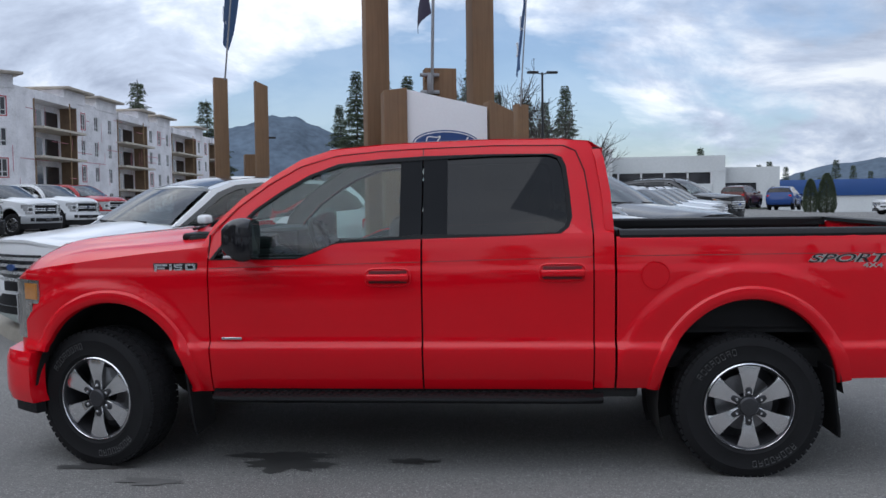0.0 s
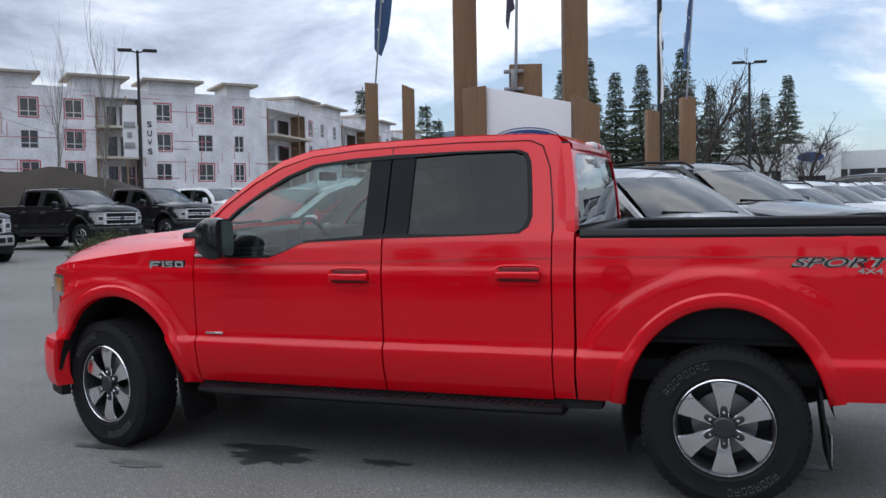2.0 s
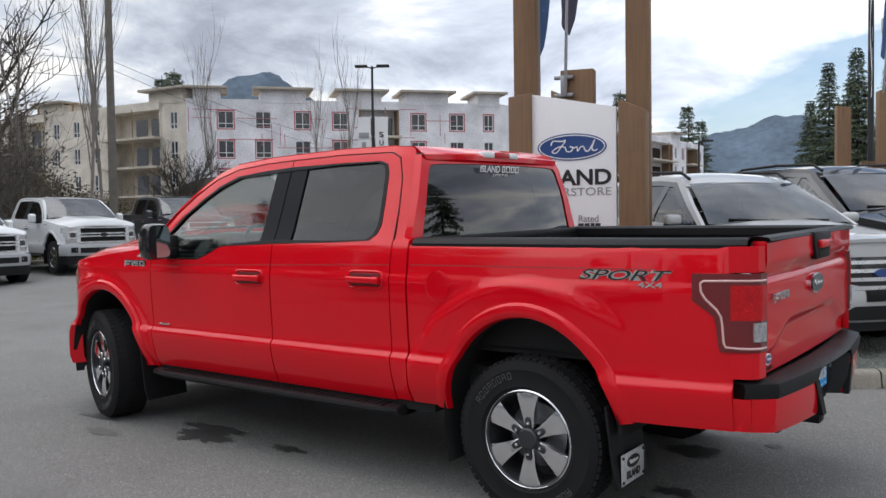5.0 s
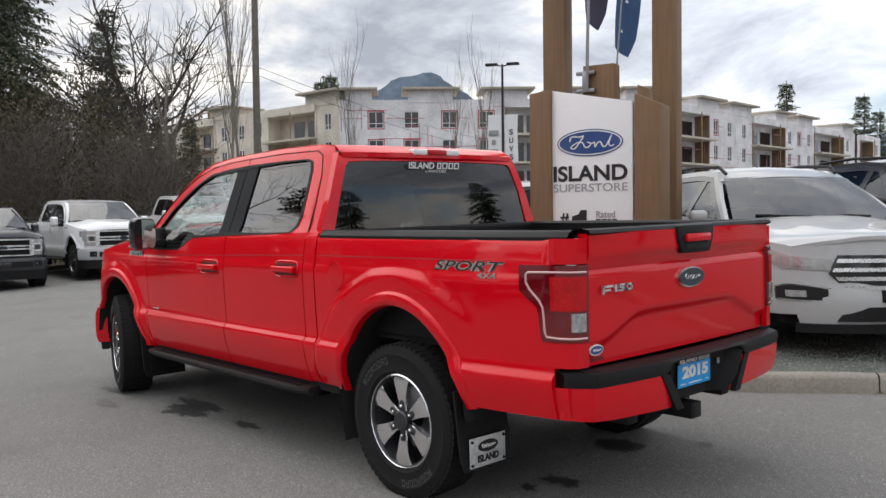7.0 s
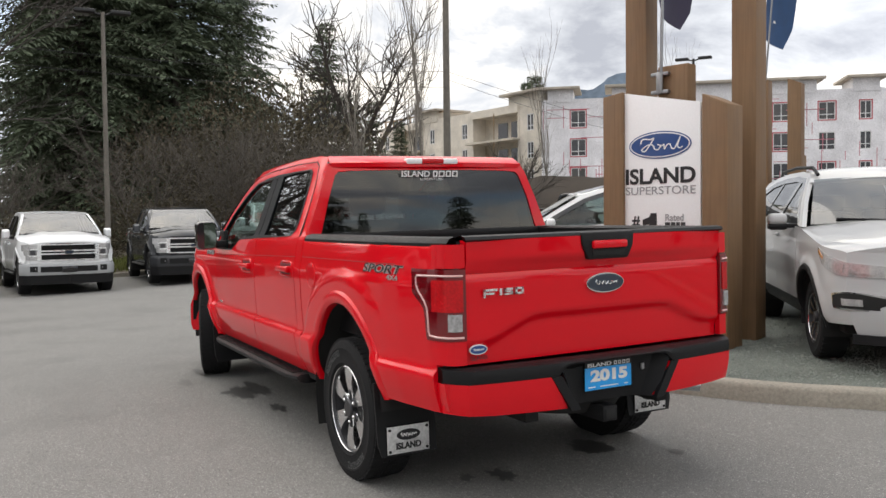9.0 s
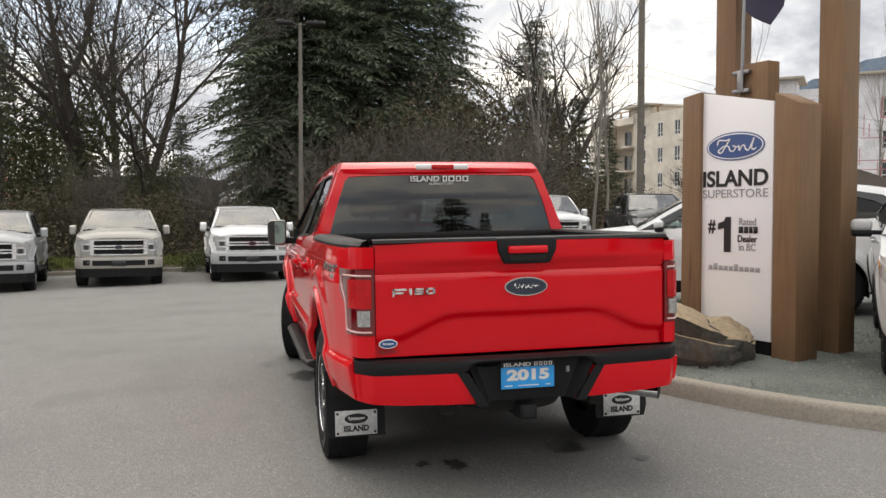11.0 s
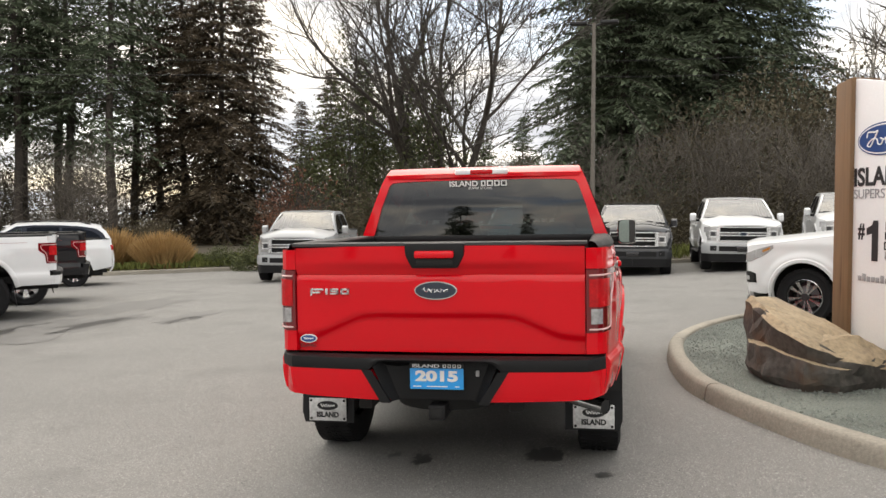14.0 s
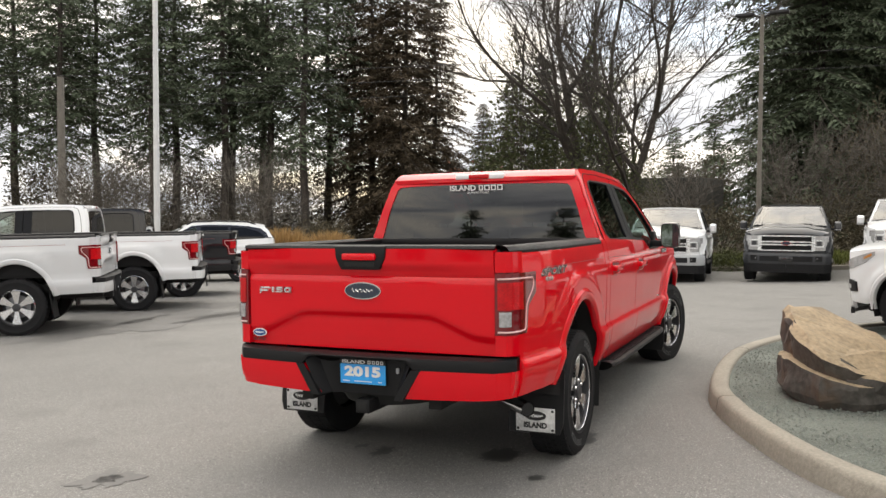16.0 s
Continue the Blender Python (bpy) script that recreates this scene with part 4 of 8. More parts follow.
        shape = lambda f: (lerp(f, [0, .12, 1.45, 1.75, 6], [1.125, 1.115, 1.05, .905, .905]), 1.238)
        lamp(bm, .905, 1.238, 0, 6, .005, cut=shape, n=56)
        tl = part("tail_lamp", bm, LAMPDARK, root, "dark red tail lamp with a pale C-shaped strip")
        bm = bmesh.new()
        lamp(bm, 1.04, 1.188, 2.5, 5.75, .010, thick=.008, nz=3)
        part("brake_lens", bm, LAMPRED, tl, "bright red brake lens")
        bm = bmesh.new()
        lamp(bm, .950, 1.030, 4.2, 5.6, .014, thick=.014, nz=3)
        part("reversing_lens", bm, LAMPWHITE, tl, "clear reversing lens")
        bm = bmesh.new()
        path = [(5.75, 1.207), (5, 1.208), (4, 1.208), (2.4, 1.208), (.75, 1.206), (.55, 1.195), (.58, 1.16), (.85, 1.13), (1.6, 1.085), (1.9, 1.055), (1.98, 1.02), (2.06, .945), (2.2, .926), (3, .922), (4, .921), (5, .921), (5.75, .921)]
        tube(bm, [lamp_pt(f, z, .006) for f, z in path], .0055, 6)
        part("lamp_strip", bm, LAMPSTRIP, tl, "pale C-shaped lamp strip")
        bm = bmesh.new()
        lamp(bm, .79, .902, 2.4, 6, -.002, thick=.03, nz=3)
        part("corner_panel", bm, fmat, root)
        bm = bmesh.new()
        lamp(bm, 1.242, 1.352, 2.4, 6, -.002, thick=.03, nz=4)
        part("corner_panel", bm, fmat, root)
        if hero:
            fz = pose(.52, s * (half(.52, 1.22) + .004), 1.224, 0, 0, 0 if s < 0 else 180)
            sh = Matrix.Identity(4)
            sh[0][2] = .75
            bk = text_mesh("side_decal", "SPORT", .047, DECAL, root, fz @ Matrix.Translation((0, .0015, 0)), .410, .0012, "grey italic side decal lettering", bold=.06)
            bk.data.transform(sh)
            drape(bk, .52, s)
            ik = text_mesh("side_decal_fill", "SPORT", .047, BLACKMARK, root, fz @ Matrix.Translation((0, .0005, 0)), .408, .0012, "dark fill of the side decal lettering")
            ik.data.transform(sh)
            drape(ik, .52, s)
            fx4 = text_mesh("side_decal", "4X4", .026, DECAL, root, pose(.645, s * (half(.645, 1.18) + .004), 1.184, 0, 0, 0 if s < 0 else 180), .11, .0015, "grey side decal lettering", bold=.02)
            drape(fx4, .645, s)
        if s < 0:
            # fuel door
            bm = bmesh.new()
            rr = [(.082, -.004), (.082, .0015), (.076, .002), (.074, -.001), (.072, .0016), (0, .0022)]
            lathe(bm, rr, 36, pose(-.515, -half(-.515, 1.14) - .001, 1.135, 0, 0, 180))
            part("fuel_door", bm, fmat, root)
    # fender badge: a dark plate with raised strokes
    for s in (-1, 1):
        bm = bmesh.new()
        o = -3.345
        y = half(o + .1, 1.2)
        box(bm, o - .008, o + .25, min(s * (y - .012), s * (y + .003)), max(s * (y - .012), s * (y + .003)), 1.176, 1.224, .002)
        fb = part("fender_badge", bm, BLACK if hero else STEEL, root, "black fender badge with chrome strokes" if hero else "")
        for strokes in (((0, .014, 1.180, 1.222), (0, .075, 1.210, 1.222), (.004, .06, 1.193, 1.202)), ((.088, .102, 1.186, 1.222),),
                        ((.115, .165, 1.212, 1.222), (.115, .127, 1.20, 1.222), (.115, .165, 1.200, 1.207), (.153, .165, 1.186, 1.207), (.115, .165, 1.186, 1.193)),
                        ((.182, .194, 1.186, 1.222), (.182, .24, 1.212, 1.222), (.182, .24, 1.186, 1.194), (.228, .24, 1.186, 1.222))) if hero else ():
            bm = bmesh.new()
            for a, b, c, d in strokes:
                box(bm, o + a, o + b, min(s * (y - .006), s * (y + .008)), max(s * (y - .006), s * (y + .008)), c - .003, d - .003)
            part("badge_letter", bm, SATIN, fb)
    # --- rear bumper
    bm = bmesh.new()
    def bump(y, z, out):
        x = 1.205 - .10 * abs(y) ** 2.2 - (.10 * step(abs(y), .82, .905)) + out
        return (x, y, z)
    # painted ends
    rb = None
    for s in (-1, 1):
        bm = bmesh.new()
        A, B = [], []
        for k in range(17):
            y = lerp(k / 16, [0, 1], [.245, .893])
            top = .705
            ytop = lerp(k / 16, [0, 1], [.345, .893])
            ra, rb_ = [], []
            for j in range(7):
                f = j / 6
                z = lerp(k, [0, 11, 16], [.538, .548, .562]) * (1 - f) + top * f
                yy = (y * (1 - f) + ytop * f)
                p = bump(yy, z, -.02 * (1 - f) ** 2)
                ra.append((p[0], s * p[1], p[2])), rb_.append((p[0] - .05, s * p[1] * .99, p[2]))
            A.append(ra), B.append(rb_)
        # side return
        sheet(bm, A, B)
        A, B = [], []
        for k in range(6):
            x = lerp(k / 5, [0, 1], [1.055, .78])
            lo = lerp(k / 5, [0, 1], [.575, .60])
            y = .902 + .04 * step(x, 1.05, .80)
            A.append([(x, s * (y - .02 * (1 - j / 4) ** 2), lo + (.705 - lo) * j / 4) for j in range(5)])
            B.append([(x, s * (y - .06), lo + (.705 - lo) * j / 4) for j in range(5)])
        sheet(bm, A, B)
        part("bumper_end", bm, fmat, root, "")
    bm = bmesh.new()
    A = []
    for k in range(41):
        y = -.902 + 1.804 * k / 40
        o = bump(y, 0, 0)[0]
        w = step(abs(y), .30, .36)
        pts = [(o - .19, .735), (o - .12, .772), (o - .03, .778), (o + .004, .768), (o + .010, .764 - .022 * w), (o + .004, .756 - .050 * w), (o - .05, .750 - .050 * w)]
        A.append([(a, y, z) for a, z in pts])
    sheet(bm, A)
    bmesh.ops.holes_fill(bm, edges=[e for e in bm.edges if len(e.link_faces) == 1])
    rbp = part("rear_bumper", bm, BLACK, root, "black step pad along the rear bumper")
    bm = bmesh.new()
    A, B = [], []
    for k in range(13):
        v = -1 + k / 6
        ra, rb_ = [], []
        for j in range(7):
            f = j / 6
            y = v * (.25 + .10 * f)
            z = .530 + .223 * f
            rec = -.095 * step(abs(v), .96, .78)
            p = bump(y, z, rec - .02 * (1 - f) ** 2)
            ra.append(p), rb_.append((p[0] - .04, p[1], p[2]))
        A.append(ra), B.append(rb_)
    sheet(bm, A, B)
    part("bumper_centre", bm, BLACK, rbp)
    for s in (-1, 1):
        bm = bmesh.new()
        rows = [[bump(s * (y + w), z, .006) for w in (0, .055)] for y, z in ((.238, .530), (.255, .56), (.33, .68), (.345, .705))]
        sheet(bm, rows, [[(a - .03, b, c) for a, b, c in r] for r in rows])
        part("bumper_edge", bm, BLACK, rbp)
    if hero:
        bm = bmesh.new()
        box(bm, 1.168, 1.176, -.148, .148, .585, .714, .003)
        cd = part("dealer_card", bm, BRIGHTBLUE, rbp, "blue and black dealer card with white lettering and the year 2015")
        cd.location, cd.scale = (-.055, 0, .077), (1, 1, .88)
        bm = bmesh.new()
        box(bm, 1.112, 1.124, .215, .234, .665, .697, .004)
        part("plate_lamp", bm, GREYMARK, rbp, "small pale plate lamp")
        bm = bmesh.new()
        box(bm, 1.168, 1.177, -.148, .148, .7145, .748, .002)
        part("card_band", bm, BLACKMARK, cd)
        text_mesh("card_text", "ISLAND", .022, WHITEMARK, cd, pose(1.1785, -.058, .730, 0, 0, 90), .150, .0008, bold=.03)
        for a in (.035, .062, .089, .116):
            bm = bmesh.new()
            for q0, q1, q2, q3 in ((a, a + .0045, .719, .741), (a + .0135, a + .018, .719, .741), (a + .0045, a + .0135, .7365, .741), (a + .0045, a + .0135, .719, .7235)):
                box(bm, 1.1765, 1.1788, q0, q1, q2, q3)
            part("card_mark", bm, WHITEMARK, cd)
        text_mesh("card_text", "2015", .068, WHITEMARK, cd, pose(1.1795, 0, .668, 0, 0, 90), .235, .0008, bold=.05)
        for a, b in ((-.13, -.085), (-.055, .06), (.10, .125)):
            bm = bmesh.new()
            box(bm, 1.1755, 1.1775, a, b, .600, .606, .0004)
            part("card_mark", bm, WHITEMARK, cd)
        # decal along the top of the rear window
        dm = pose(-.738, -.02, 1.772, 0, 0, 90) @ pose(0, 0, 0, 8, 0, 0)
        text_mesh("window_decal", "ISLAND", .042, WHITEMARK, root, dm @ Matrix.Translation((-.115, 0, 0)), .215, .0006, "white window decal lettering", bold=.02)
        for a, b in ((.018, .052), (.062, .108), (.118, .158), (.168, .212)):
            bm = bmesh.new()
            for q0, q1, q2, q3 in ((a, a + .009, -.021, .021), (b - .009, b, -.021, .021), (a + .009, b - .009, .013, .021), (a + .009, b - .009, -.021, -.013)):
                box(bm, q0, q1, -.001, .001, q2, q3, m=dm)
            part("window_decal_mark", bm, WHITEMARK, root, "white block of the window decal")
        text_mesh("window_decal", "SUPERSTORE", .016, WHITEMARK, root, dm @ Matrix.Translation((.01, .004, -.036)), .18, .0006, "white window decal lettering")
    # --- underbody, hitch, exhaust
    bm = bmesh.new()
    for s in (-1, 1):
        box(bm, -4.1, 1.05, s * .42 - .04, s * .42 + .04, .46, .60, .01)
    box(bm, -3.9, .95, -.78, .78, .58, .70, .02)
    tube(bm, [(0, -.75, .41), (0, .75, .41)], .05, 12)
    lathe(bm, [(.0, -.14), (.10, -.12), (.15, 0), (.10, .12), (0, .14)], 18, pose(0, .05, .41))
    tube(bm, [(-3.7, -.7, .40), (-3.7, .7, .40)], .045, 10)
    lathe(bm, [(0, -.11), (.30, -.11), (.34, -.05), (.34, .05), (.30, .11), (0, .11)], 28, pose(.70, 0, .56, 90))
    box(bm, -2.0, -.9, -.35, .30, .42, .60, .04)
    part("underbody", bm, UNDER, root)
    bm = bmesh.new()
    box(bm, .85, 1.13, -.045, .045, .425, .505, .006)
    ht = part("tow_hitch", bm, BLACK, root, "black square tow hitch receiver")
    bm = bmesh.new()
    box(bm, 1.128, 1.134, -.030, .030, .44, .49, .002)
    part("hitch_opening", bm, UNDER, ht)
    bm = bmesh.new()
    tube(bm, [(.10, .45, .50), (.45, .50, .50), (.66, .68, .478), (.84, .90, .458)], [.032, .034, .040, .043], 16, cap=False)
    et = part("exhaust_tip", bm, CHROME, root, "polished exhaust tip")
    bm = bmesh.new()
    tube(bm, [(.74, .778, .4691), (.837, .8963, .4583)], [.036, .0395], 16)
    part("exhaust_bore", bm, UNDER, et)
    # --- front
    for s in (-1, 1):
        bm = bmesh.new()
        nose_band(bm, .44, .89, .775, .985, s, out=.004, n=14, nz=4)
        nose_band(bm, .44, 1.0, .985, 1.125, s, out=.004, n=16, nz=4)
        hl = part("headlamp", bm, LAMPSMOKE if hero else LAMPFRONT, root, "clear headlamp with chrome inner bars")
        bm = bmesh.new()
        nose_band(bm, .50, .60, .895, .995, s, out=.012, thick=.02, n=6)
        part("projector", bm, DARKALLOY, hl)
        bm = bmesh.new()
        nose_band(bm, .80 if hero else .86, .98, 1.01 if hero else 1.05, 1.105, s, out=.010, thick=.015, n=5)
        part("side_marker", bm, LAMPAMBER if hero else LAMPWHITE, hl)
        bm = bmesh.new()
        nose_band(bm, .42, .47, .77, 1.13, s, out=.014, thick=.03, n=3)
        nose_band(bm, .47, .66, 1.005, 1.035, s, out=.016, thick=.03, n=6)
        nose_band(bm, .47, .66, .855, .885, s, out=.016, thick=.03, n=6)
        nose_band(bm, .64, .665, .885, 1.005, s, out=.016, thick=.03, n=2)
        part("lamp_bracket", bm, CHROME if hero else SATIN, hl)
        bm = bmesh.new()
        nose_band(bm, 0, .995, .405 if hero else .445, .705, s, out=.082, thick=.10, n=24, nz=6, round_=.02)
        part("front_bumper", bm, PAINT, root)
        bm = bmesh.new()
        nose_band(bm, 0, .985, .34 if hero else .24, .405 if hero else .445, s, out=.04 if hero else .055, thick=.06, n=20, nz=4, lean=.05)
        part("front_valance", bm, BLACK, root)
        bm = bmesh.new()
        nose_band(bm, .46, .60, .52, .645, s, out=.087, thick=.03, n=6)
        fg = part("fog_lamp_bezel", bm, BLACK, root)
        bm = bmesh.new()
        oval(bm, .045, .028, -.004, .01, 16, pose(-4.385, s * .66, .583, 0, 0, -90 + s * 18))
        part("fog_lamp", bm, LAMPWHITE, fg)
        bm = bmesh.new()
        nose_band(bm, 0, .985, .70, .785, s, out=-.01, thick=.06, n=20)
        part("nose_panel", bm, fmat, root)
    bm = bmesh.new()
    for s in (-1, 1):
        nose_band(bm, 0, .44, .76, 1.13, s, out=-.02, thick=.04, n=10)
    gr = part("grille", bm, BLACK, root, "dark grille with chrome bars")
    for z0, z1 in ((.760, .785), (1.105, 1.135), (.895, .928), (.962, .995)):
        bm = bmesh.new()
        for s in (-1, 1):
            nose_band(bm, 0, .43, z0, z1, s, out=.018, thick=.05, n=10)
        part("grille_bar", bm, SATIN, gr)
    for s in (-1, 1):
        bm = bmesh.new()
        nose_band(bm, .40, .43, .76, 1.13, s, out=.02, thick=.05, n=3)
        part("grille_end", bm, SATIN, gr)
    bm = bmesh.new()
    for s in (-1, 1):
        for z in (.80, .815, .85, .865, 1.02, 1.04, 1.06, 1.08):
            nose_band(bm, 0, .39, z, z + .006, s, out=-.008, thick=.02, n=6, nz=1)
    part("grille_mesh", bm, UNDER, gr)
    bm = bmesh.new()
    oval(bm, .115, .048, -.008, .03, 32, pose(-4.378, 0, .946, 0, 0, -90))
    fe = part("front_emblem", bm, CHROME, gr)
    bm = bmesh.new()
    oval(bm, .103, .038, -.014, 0, 32, pose(-4.378, 0, .946, 0, 0, -90))
    part("emblem_field", bm, bpy.data.materials["emblem_dark"], fe)
    bm = bmesh.new()
    nose_band(bm, 0, .42, .51, .635, 1, out=.085, thick=.02, n=8)
    nose_band(bm, 0, .42, .51, .635, -1, out=.085, thick=.02, n=8)
    part("lower_grille", bm, BLACK, root)
    bm = bmesh.new()
    box(bm, -4.462, -4.445, -.16, .16, .50, .63, .003)
    part("plate_holder", bm, GLOSSBLACK, root)
    # --- wheels
    steer = -15 if hero else 0
    for xc, zc in WHEELS:
        for s in (-1, 1):
            wheel(root, xc, s * .858, .402 + (zc - .41 if hero else 0), s, steer if xc < -1 else 0, hero)
    return root


def tint_thing(ob, color, bumper=None):
    """Gives a vehicle its paint colour."""
    for o in (ob, *ob.children_recursive):
        o.color = (*color, 1)
        if bumper is not None and o.name.split(".")[0] == "front_bumper":
            o.color = (*bumper, 1)


DECAL = mat("side_decal_grey", (0.50, 0.49, 0.47), rough=0.36, metal=0.6, var=0.2, scale=14)
hero = build_pickup("pickup_truck", "glossy red crew-cab pickup truck with black bed rails on wet-stained asphalt", "", hero=True)
tint_thing(hero, (0.66, 0.0015, 0.010))
hero.matrix_world = pose(0, -.016, -.002, 1.0, 0, 0)

# ---- kerbed gravel island ----
KERBLINE = [(-13.5, 9.6), (-11.0, 7.4), (-9.2, 5.7), (-7.7, 4.2), (-6.7, 3.1), (-5.85, 2.40), (-4.95, 1.92), (-3.95, 1.60), (-2.94, 1.50), (-1.94, 1.54), (-1.35, 1.66), (-.60, 1.94), (.15, 2.32), (.75, 2.78),
            (2.0, 3.60), (4.0, 4.95), (7.0, 7.0), (12.0, 10.4), (18.0, 14.5)]


def smooth_line(pts, n=6):
    out = []
    for i in range(len(pts) - 1):
        p0, p1, p2, p3 = (np.array(pts[max(min(j, len(pts) - 1), 0)], float) for j in (i - 1, i, i + 1, i + 2))
        for k in range(n):
            t = k / n
            out.append(tuple(.5 * ((2 * p1) + (p2 - p0) * t + (2 * p0 - 5 * p1 + 4 * p2 - p3) * t * t + (3 * p1 - p0 - 3 * p2 + p3) * t ** 3)))
    return out + [tuple(pts[-1])]


CONCRETE = mat("kerb_concrete", (0.275, 0.253, 0.212), rough=0.9, var=0.22, scale=1.8, fine=45, bump=0.35, bump_scale=90)
GRAVEL = mat("gravel", (0.118, 0.132, 0.116), rough=0.95, var=0.48, scale=1.2, fine=70, bump=1.0, bump_scale=70)
CHIP = mat("gravel_chip", (0.17, 0.188, 0.168), rough=0.9, var=0.30, scale=4, fine=30)
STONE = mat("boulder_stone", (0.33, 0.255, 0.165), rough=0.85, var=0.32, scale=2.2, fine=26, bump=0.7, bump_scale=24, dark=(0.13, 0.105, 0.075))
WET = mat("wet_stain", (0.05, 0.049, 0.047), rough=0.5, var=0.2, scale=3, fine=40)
DAMPSHADE = mat("damp_and_shade", (0.122, 0.119, 0.114), rough=0.7, var=0.25, scale=3, fine=40)
line = smooth_line(KERBLINE)


def island():
    g = thing("gravel_island", "grey-green gravel bed behind a concrete kerb", "gravel bed", kind="structure")
    inner = []
    for i, (x, y) in enumerate(line):
        a, b = line[max(i - 1, 0)], line[min(i + 1, len(line) - 1)]
        d = Vector((b[0] - a[0], b[1] - a[1])).normalized()
        inner.append((x - d.y * .16, y + d.x * .16))
    bm = bmesh.new()
    rows = []
    for x, y in inner:
        rows.append([(x + (-.8 - x) * f * .25, y + (10.5 - y) * f, ground_z(x, y + (10.5 - y) * f) + .105 + .02 * noise.noise((x * 2, y + f * 14, 0)) * (f > 0)) for f in (0, .03, .07, .12, .2, .3, .42, .56, .72, .88, 1)])
    sheet(bm, rows)
    part("gravel_bed", bm, GRAVEL, g, sharp=180)
    # loose chips on the bed, where the camera passes
    rnd = random.Random(5)
    V, F = [], []
    for _ in range(30000):
        x, y = rnd.uniform(-5.5, 4.0), rnd.uniform(1.6, 5.5)
        ky = float(np.interp(x, [p[0] for p in inner], [p[1] for p in inner]))
        if y < ky + .03:
            continue
        r = rnd.uniform(.006, .014)
        z = ground_z(x, y) + .106
        b = len(V)
        for k in range(4):
            a = rnd.uniform(0, .6) + k * math.pi / 2
            V.append((x + r * math.cos(a), y + r * math.sin(a), z))
        V.append((x + rnd.uniform(-.4, .4) * r, y + rnd.uniform(-.4, .4) * r, z + r * rnd.uniform(.7, 1.3)))
        F += [(b + k, b + (k + 1) % 4, b + 4) for k in range(4)]
    me = bpy.data.meshes.new("gravel_chips")
    me.from_pydata(V, [], F)
    me.materials.append(CHIP)
    ob = new("gravel_chips", me)
    ob.parent = g
    ob["kind"] = "stuff"
    # kerb stones: cast lengths with joints
    k = thing("kerb", "weathered pale concrete kerb", "kerb", kind="structure")
    seglen, acc, cur, segs = 2.4, 0.0, [], []
    for i, p in enumerate(line):
        cur.append(i)
        if i:
            acc += math.dist(p, line[i - 1])
        if acc > seglen or i == len(line) - 1:
            segs.append(cur)
            cur, acc = [i], 0.0
    for sg in segs:
        bm = bmesh.new()
        rows = []
        for n, i in enumerate(sg):
            x, y = line[i]
            a, b = line[max(i - 1, 0)], line[min(i + 1, len(line) - 1)]
            d = Vector((b[0] - a[0], b[1] - a[1])).normalized()
            sh = .006 if n == 0 else -.006 if n == len(sg) - 1 else 0
            z = ground_z(x, y)
            w = .006 * noise.noise((x * 3, y * 3, 1))
            rows.append([(x - d.y * o + d.x * sh, y + d.x * o + d.y * sh, z + h + w) for o, h in ((-.01, -.05), (0, .02), (.012, .10), (.025, .128), (.05, .140), (.12, .142), (.15, .135), (.162, .115), (.165, -.05))])
        sheet(bm, rows)
        bmesh.ops.holes_fill(bm, edges=[e for e in bm.edges if len(e.link_faces) == 1])
        part("kerb_stone", bm, CONCRETE, k, sharp=50)


island()


def blot(name, x, y, rx, ry, seed, material, label, holes=False):
    """A thin uneven patch on the asphalt, for stains, damp and painted shade."""
    bm = bmesh.new()
    n = 40
    c = bm.verts.new((x, y, ground_z(x, y) + .004))
    ring = []
    for k in range(n):
        a = 2 * math.pi * k / n
        f = .72 + .55 * noise.noise((2.2 * math.cos(a) + seed, 2.2 * math.sin(a), seed)) + .22 * noise.noise((6 * math.cos(a), 6 * math.sin(a) + seed, 3))
        px, py = x + rx * f * math.cos(a), y + ry * f * math.sin(a)
        ring.append(bm.verts.new((px, py, ground_z(px, py) + .004)))
    for k in range(n):
        bm.faces.new((c, ring[k], ring[(k + 1) % n]))
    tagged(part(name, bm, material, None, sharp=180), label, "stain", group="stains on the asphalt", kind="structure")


# broad blots beside the parked pickups paint in their shade; the rest are stains
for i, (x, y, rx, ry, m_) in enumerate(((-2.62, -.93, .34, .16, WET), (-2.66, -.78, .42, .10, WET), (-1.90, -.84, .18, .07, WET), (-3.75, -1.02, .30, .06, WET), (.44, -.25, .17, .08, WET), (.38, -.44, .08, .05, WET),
                                       (.29, .50, .22, .15, WET), (.65, .87, .07, .06, WET), (-.3, .9, .25, .12, WET), (1.57, -1.54, .28, .22, DAMPSHADE), (1.57, -1.52, .12, .09, WET),
                                       (-6.05, -6.6, 1.7, .55, DAMPSHADE), (-6.5, -5.5, .7, .22, DAMPSHADE), (-8.6, -7.6, 2.2, .9, DAMPSHADE), (-5.0, -8.2, 2.4, 1.0, DAMPSHADE), (-3.3, -1.25, .22, .07, DAMPSHADE), (-4.6, -7.0, 2.8, .8, DAMPSHADE), (-7.0, -5.6, 1.3, .35, DAMPSHADE), (2.7, 1.5, .10, .05, DAMPSHADE))):
    blot("stain", x, y, rx, ry, i * 3.7, m_, "dark wet oil stain on the asphalt" if m_ is WET else "faint dark patch on the asphalt, for damp and truck shade")


